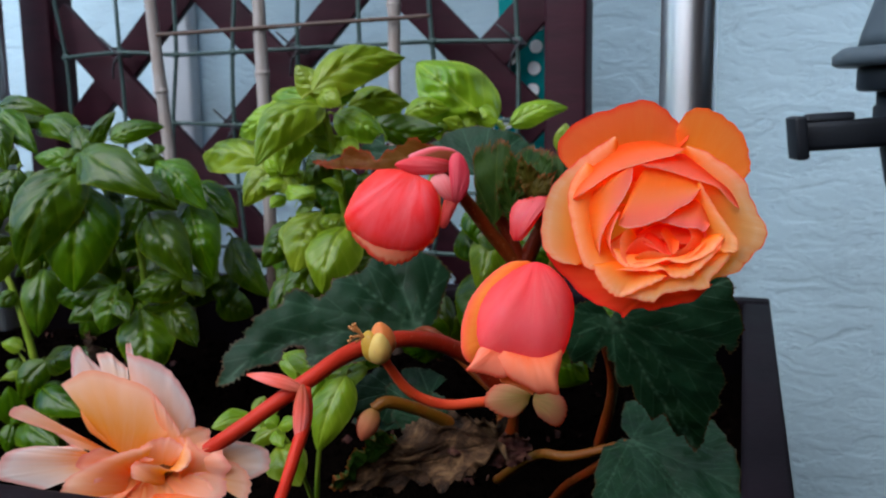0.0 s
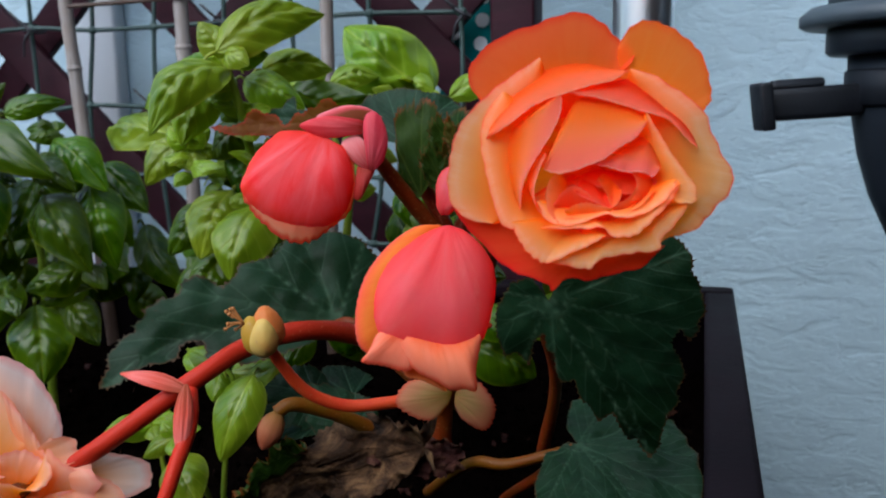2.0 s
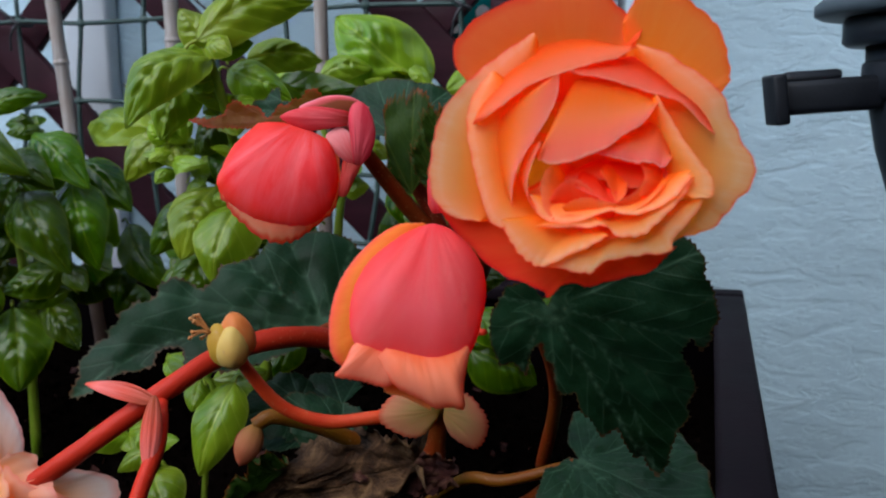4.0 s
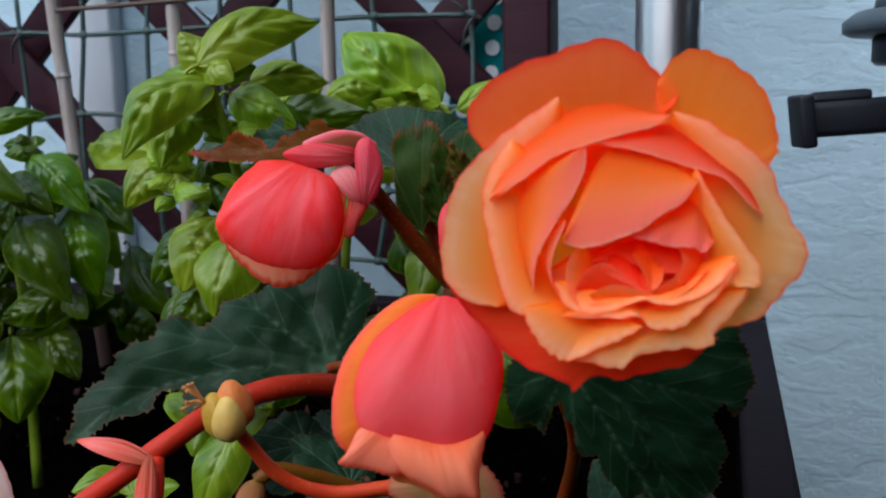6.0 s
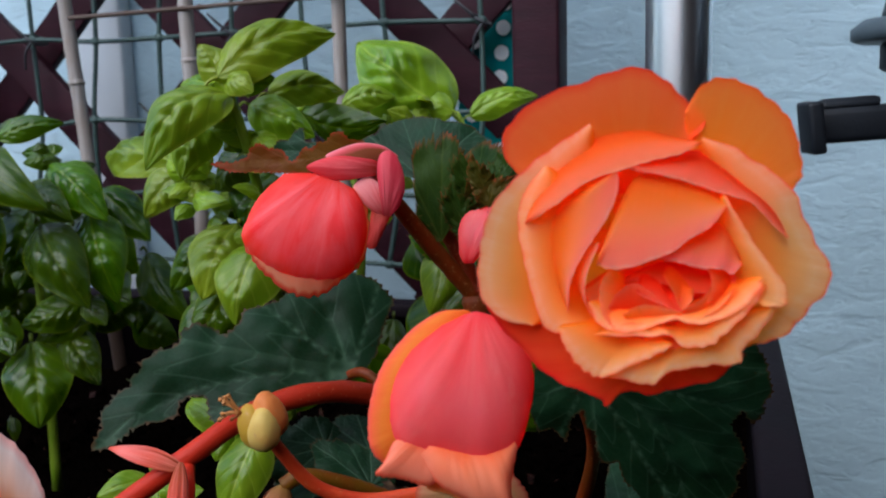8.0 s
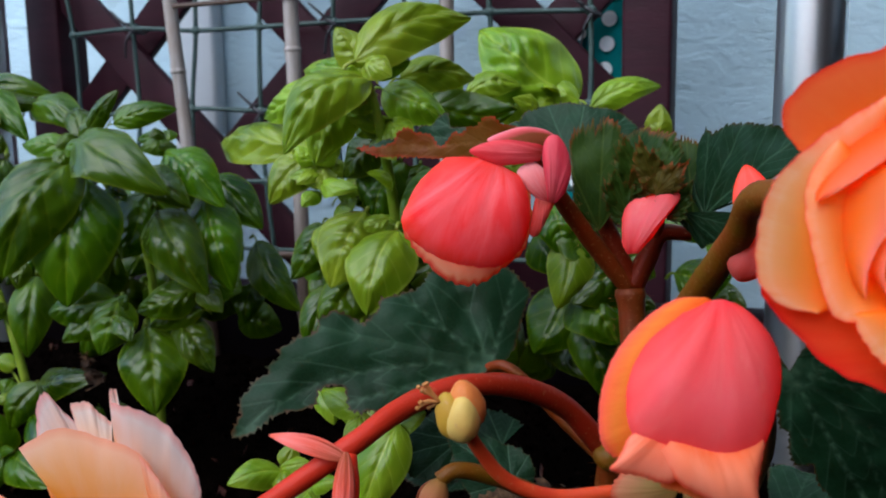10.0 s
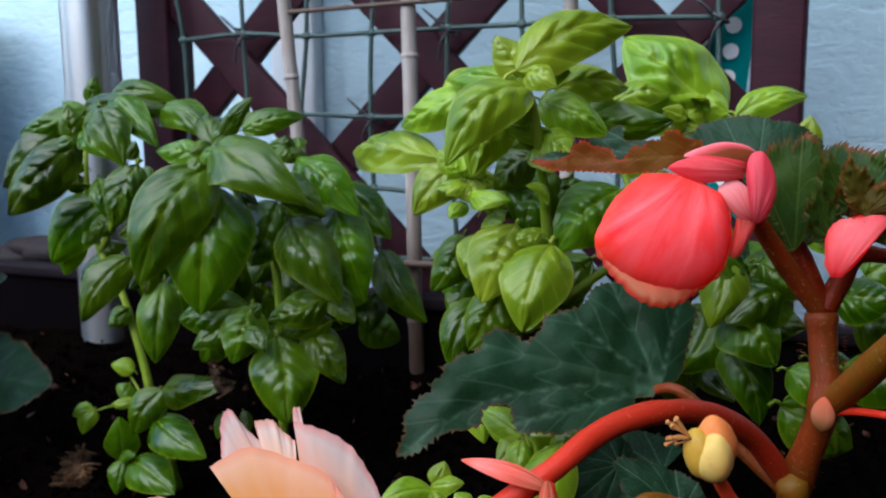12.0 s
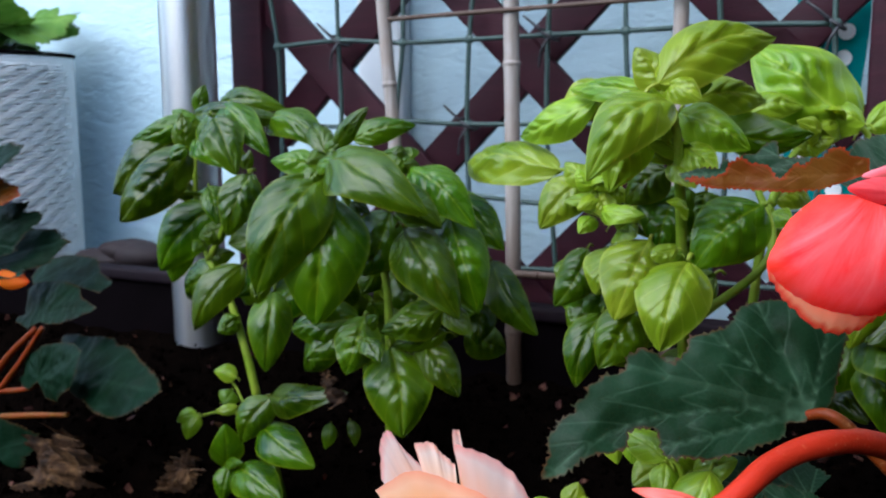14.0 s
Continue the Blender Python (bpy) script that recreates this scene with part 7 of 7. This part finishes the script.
blade(rose, D, RX, ((-11.4, 3.1), (-15.9, 6.5)), ((-31.9, 11.0), (-43.3, 21.3), (-56.3, 27.0), (-56.3, 30.6), (-50.1, 31.3), (-38.7, 21.3)), -2, 0, SALMON, 2.5, 1.0, taper=0.3)
blade(rose, D, RX, ((-13.7, 1.9), (-20.5, 5.4)), ((-44.4, -6.0), (-59.2, -0.3), (-64.9, 3.1), (-61.5, 8.8), (-58.1, 12.2), (-47.8, 13.3), (-33.0, 11.3)), 0, 4, SALMON_PALE, 2.5, 1.0, taper=0.3)
blade(rose, D, RX, ((-11.4, -6.0), (-18.2, 0.8)), ((-30.7, 12.2), (-51.2, 9.9), (-63.7, 7.6)), -1, 1, SALMON, 2.0, 1.0, taper=0.3)
blade(rose, D, RX, ((-13.7, -24.2), (-9.1, -6.0), (-2.3, -1.5)), ((-44.4, -19.7), (-37.0, -7.2), (-33.0, -1.5), (-15.9, 4.8), (2.3, 7.4)), 2, 8, SALMON, 3.0, 1.2, taper=0.3)
blade(rose, D, RX, ((6.8, -12.9), (6.8, -6.0), (11.4, -2.6)), ((-8.0, -6.0), (-6.8, -0.3), (2.3, -1.5), (12.5, -6.0), (18.2, -1.5), (17.1, 7.6)), 2, 9, SALMON, 2.5, 1.4, taper=0.3)
blade(rose, D, RX, ((15.9, -6.0), (20.5, -1.5)), ((22.8, 7.6), (33.0, 5.9), (44.4, 3.1), (53.5, -1.5), (53.5, -10.6), (41.0, -15.1)), -4, -1, SALMON_PALE, 2.5, 1.2, taper=0.3)
blade(rose, D, RX, ((11.4, -12.9), (15.9, -3.8)), ((17.1, 9.3), (25.0, 0.8), (38.7, -6.0), (44.4, -15.1), (41.0, -24.2)), 1, 6, SALMON, 2.5, 1.4, taper=0.3)
blade(rose, D, RX, ((-2.3, -19.7), (2.3, -12.9)), ((-23.9, -15.1), (-27.3, -29.9), (-13.7, -41.3), (6.8, -42.5), (25.0, -35.6), (31.9, -22.0)), 3, 9, SALMON, 2.5, 1.4, taper=0.3)
blade(rose, D, RX, ((-6.8, -12.9), (-2.3, -6.0)), ((-50.1, -6.0), (-54.6, -19.7), (-47.8, -31.1), (-34.2, -39.0)), 2, 7, SALMON_PALE, 2.5, 1.2, taper=0.3)
blade(rose, D, RX, ((-2.3, -10.6), (6.8, -6.0)), ((-8.0, -1.5), (-2.3, 7.6), (9.1, 9.9), (17.1, 3.1)), -1, 6, SALMON, 2.5, 1.2, taper=0.3)
blade(rose, D, RX, ((-12.5, -6.0), (-6.8, -1.5)), ((-23.9, -6.0), (-20.5, 3.1), (-8.0, 5.4), (2.3, 0.8)), 0, 7, SALMON, 2.5, 1.2, taper=0.3)
for k in range(7):
    petal(rose, D - B * 0.006, RX, 186 + 30 * k, 30, 0.030 + 0.004 * (k % 3), 52, 80, SALMON, ruffle=0.12, bend=1.0, off=0.003)

# ---- second begonia at the far end ----
other = thing("begonia_plant", (-0.7423, 0.6000, 0.6800), "smaller begonia with dark, shade-toned leaves, brown edges and reddish stems", "plant", "begonias")
cut_leaf(other, (-0.6731, 0.6050, 0.7579), (-0.5536, 0.5750, 0.7731), (-0.6597, 0.6250, 0.7863), ((-0.000, -0.000), (0.015, 0.418), (-0.006, 0.747), (-0.000, 1.000)), ((-0.000, -0.000), (-0.072, 0.018), (-0.106, 0.152), (-0.120, 0.254), (-0.178, 0.411), (-0.193, 0.585), (-0.180, 0.755), (-0.150, 0.846), (-0.130, 0.914), (-0.083, 0.986), (-0.000, 1.000)), ((-0.000, -0.000), (0.050, -0.183), (0.161, -0.377), (0.281, -0.412), (0.306, -0.212), (0.298, 0.011), (0.302, 0.212), (0.255, 0.297), (0.254, 0.440), (0.185, 0.576), (0.145, 0.703), (0.108, 0.800), (0.051, 0.906), (-0.000, 1.000)), LEAF_SHADED)
cut_leaf(other, (-0.6924, 0.5900, 0.7578), (-0.6321, 0.5750, 0.7918), (-0.7055, 0.6000, 0.7805), ((-0.000, -0.000), (-0.044, 0.435), (-0.040, 0.798), (-0.000, 1.000)), ((-0.000, -0.000), (-0.241, 0.178), (-0.349, 0.399), (-0.315, 0.721), (-0.245, 0.914), (-0.000, 1.000)), ((-0.000, -0.000), (-0.015, -0.258), (0.236, -0.690), (0.206, -0.389), (0.292, -0.310), (0.377, -0.231), (0.336, 0.194), (0.239, 0.587), (0.143, 0.830), (-0.000, 1.000)), LEAF_SHADED)
cut_leaf(other, (-0.6971, 0.6000, 0.8015), (-0.6256, 0.5850, 0.8234), (-0.6993, 0.6150, 0.8296), ((0.000, 0.000), (0.067, 0.318), (0.039, 0.665), (-0.000, 1.000)), ((0.000, 0.000), (-0.061, 0.206), (-0.081, 0.409), (-0.062, 0.763), (-0.000, 1.000)), ((0.000, 0.000), (-0.034, -0.250), (0.124, -0.635), (0.151, -0.419), (0.466, -0.567), (0.466, -0.227), (0.407, 0.185), (0.282, 0.603), (0.139, 0.719), (-0.000, 1.000)), LEAF_SHADED)
cut_leaf(other, (-0.7490, 0.6400, 0.8189), (-0.6521, 0.6300, 0.8320), (-0.7276, 0.6550, 0.8431), ((-0.000, 0.000), (0.066, 0.341), (0.052, 0.648), (-0.000, 1.000)), ((-0.000, 0.000), (0.001, 0.234), (-0.004, 0.487), (-0.065, 0.726), (-0.104, 0.934), (-0.000, 1.000)), ((-0.000, 0.000), (0.075, -0.088), (0.180, -0.076), (0.257, 0.052), (0.285, 0.228), (0.276, 0.462), (0.243, 0.639), (0.109, 0.769), (-0.000, 1.000)), LEAF_SHADED)
broad_leaf(other, (-0.7495, 0.6000, 0.8418), (-0.6671, 0.6000, 0.8722), (-0.7254, 0.6200, 0.8764), [0.1, 0.2, 0.3, 0.3, 0.6, 1.0, 0.6, 0.4, 0.3, 0.2, 0.1], LEAF_SHADED, dome=0.1, teeth=1.5)
broad_leaf(other, (-0.7470, 0.5900, 0.8612), (-0.6867, 0.5900, 0.8893), (-0.7233, 0.6000, 0.9005), [0.1, 0.2, 0.3, 0.4, 0.7, 1.0, 0.7, 0.5, 0.4, 0.3, 0.1], LEAF_SHADED, relief=0.6, dome=0.1, teeth=1.8)
broad_leaf(other, (-0.7292, 0.5800, 0.8978), (-0.6882, 0.5800, 0.9055), (-0.7271, 0.6000, 0.9219), [0.1, 0.2, 0.3, 0.4, 0.7, 1.0, 0.7, 0.5, 0.4, 0.3, 0.1], LEAF_UNDER, relief=0.25, dome=0.1, teeth=1.8)
broad_leaf(other, (-0.7277, 0.5800, 0.9105), (-0.6829, 0.5800, 0.9423), (-0.7314, 0.6000, 0.9390), [0.1, 0.2, 0.3, 0.4, 0.7, 1.0, 0.7, 0.5, 0.4, 0.3, 0.1], LEAF_SHADED, relief=0.6, dome=0.1, teeth=1.8)
broad_leaf(other, (-0.7690, 0.5800, 0.6874), (-0.6885, 0.5700, 0.7179), (-0.7247, 0.5800, 0.7270), [0.2, 0.3, 0.3, 0.4, 0.7, 1.0, 0.7, 0.5, 0.4, 0.3, 0.2], LEAF_SHADED, relief=0.6, dome=0.2)
shell(other, (-0.7407, 0.6000, 0.8334), (-0.6988, 0.5950, 0.8331), 0.01639, 0.009, (0, -1, 0.3), ORANGE_OUTER, name="bud", label="small orange flower bud")
stem(other, [(-0.7941, 0.6000, 0.7006), (-0.7462, 0.6000, 0.7597), (-0.7026, 0.6000, 0.7956)], 0.0034, 0.0022, STEM)
stem(other, [(-0.7787, 0.6000, 0.7127), (-0.7265, 0.6000, 0.7621), (-0.6944, 0.6000, 0.7973)], 0.0030, 0.0020, STEM)
stem(other, [(-0.7897, 0.6000, 0.7352), (-0.7221, 0.6000, 0.7443), (-0.6796, 0.6000, 0.7634)], 0.0026, 0.0018, STEM)
stem(other, [(-0.7718, 0.6000, 0.7137), (-0.7114, 0.6000, 0.7249), (-0.6738, 0.6000, 0.7305)], 0.0028, 0.0018, STEM_OLIVE)
stem(other, [(-0.7941, 0.6000, 0.7006), (-0.7747, 0.6000, 0.7985), (-0.7533, 0.6000, 0.8640)], 0.0034, 0.0022, STEM)
broad_leaf(other, (-0.6732, 0.5650, 0.6936), (-0.5982, 0.5600, 0.7226), (-0.6582, 0.5800, 0.7215), [0.2, 0.25, 0.3, 0.3, 0.5, 1.0, 0.6, 0.5, 0.4, 0.3, 0.2], DEAD, crumple=0.5, label="shrivelled brown dead leaf", name="withered_leaf")
litter = thing("fallen_leaf", (-0.5744, 0.6000, 0.6959), "curled dry brown leaf lying on the soil", "leaf")
broad_leaf(litter, (-0.5579, 0.6000, 0.7052), (-0.5787, 0.5900, 0.6912), (-0.5790, 0.6000, 0.7058), [0.3, 0.4, 0.5, 0.6, 0.7, 1.0, 0.8, 0.7, 0.6, 0.5, 0.4], DEAD, crumple=0.5, name="blade")
stem(litter, [(-0.5606, 0.6000, 0.7035), (-0.5563, 0.6000, 0.7140), (-0.5541, 0.6000, 0.7228)], 0.0010, 0.0008, DEAD, 10, name="stalk")
stem(litter, [(-0.5687, 0.6000, 0.7012), (-0.5525, 0.6000, 0.7075), (-0.5396, 0.6000, 0.7093)], 0.0012, 0.0008, DEAD, 10, name="stalk")

# ---- stones by the wall ----
for k, (t, w, h) in enumerate((((-0.8902, 0.8420, 0.7997), 0.040, 0.012), ((-0.8540, 0.8480, 0.8105), 0.045, 0.012), ((-0.8323, 0.8420, 0.8067), 0.036, 0.016))):
    t = Vector(t)
    bm = bmesh.new()
    bmesh.ops.create_icosphere(bm, subdivisions=3, radius=1.0, matrix=Matrix.Translation((t.x, t.y + 0.006, t.z)) @ Matrix.Diagonal((w, 0.022, h, 1)))
    for v in bm.verts:
        v.co += Vector((0, 0, 0.003 * noise.noise(v.co * 60)))
    tagged(link("stone", bm, STONE), "smooth dark brown stone behind the planter rim", "stone", "stones")

# ---- inner leaves of the basil plants ----
for plant, count, middle, lo, hi in ((basil_a, 34, -0.43, (-0.52, 0.635, 0.805), (-0.365, 0.71, 0.90)), (basil_b, 16, -0.17, (-0.24, 0.60, 0.815), (-0.10, 0.67, 0.90))):
    for k in range(count):
        base = Vector([random.uniform(a, b) for a, b in zip(lo, hi)])
        out = Vector((base.x - middle, random.uniform(-0.07, 0.05), random.uniform(-0.09, 0.0))).normalized()
        basil_leaf(plant, base, base + out * random.uniform(0.030, 0.050), random.uniform(0.022, 0.036), roll=random.uniform(-35, 35), arch=0.16, pucker=0.8)
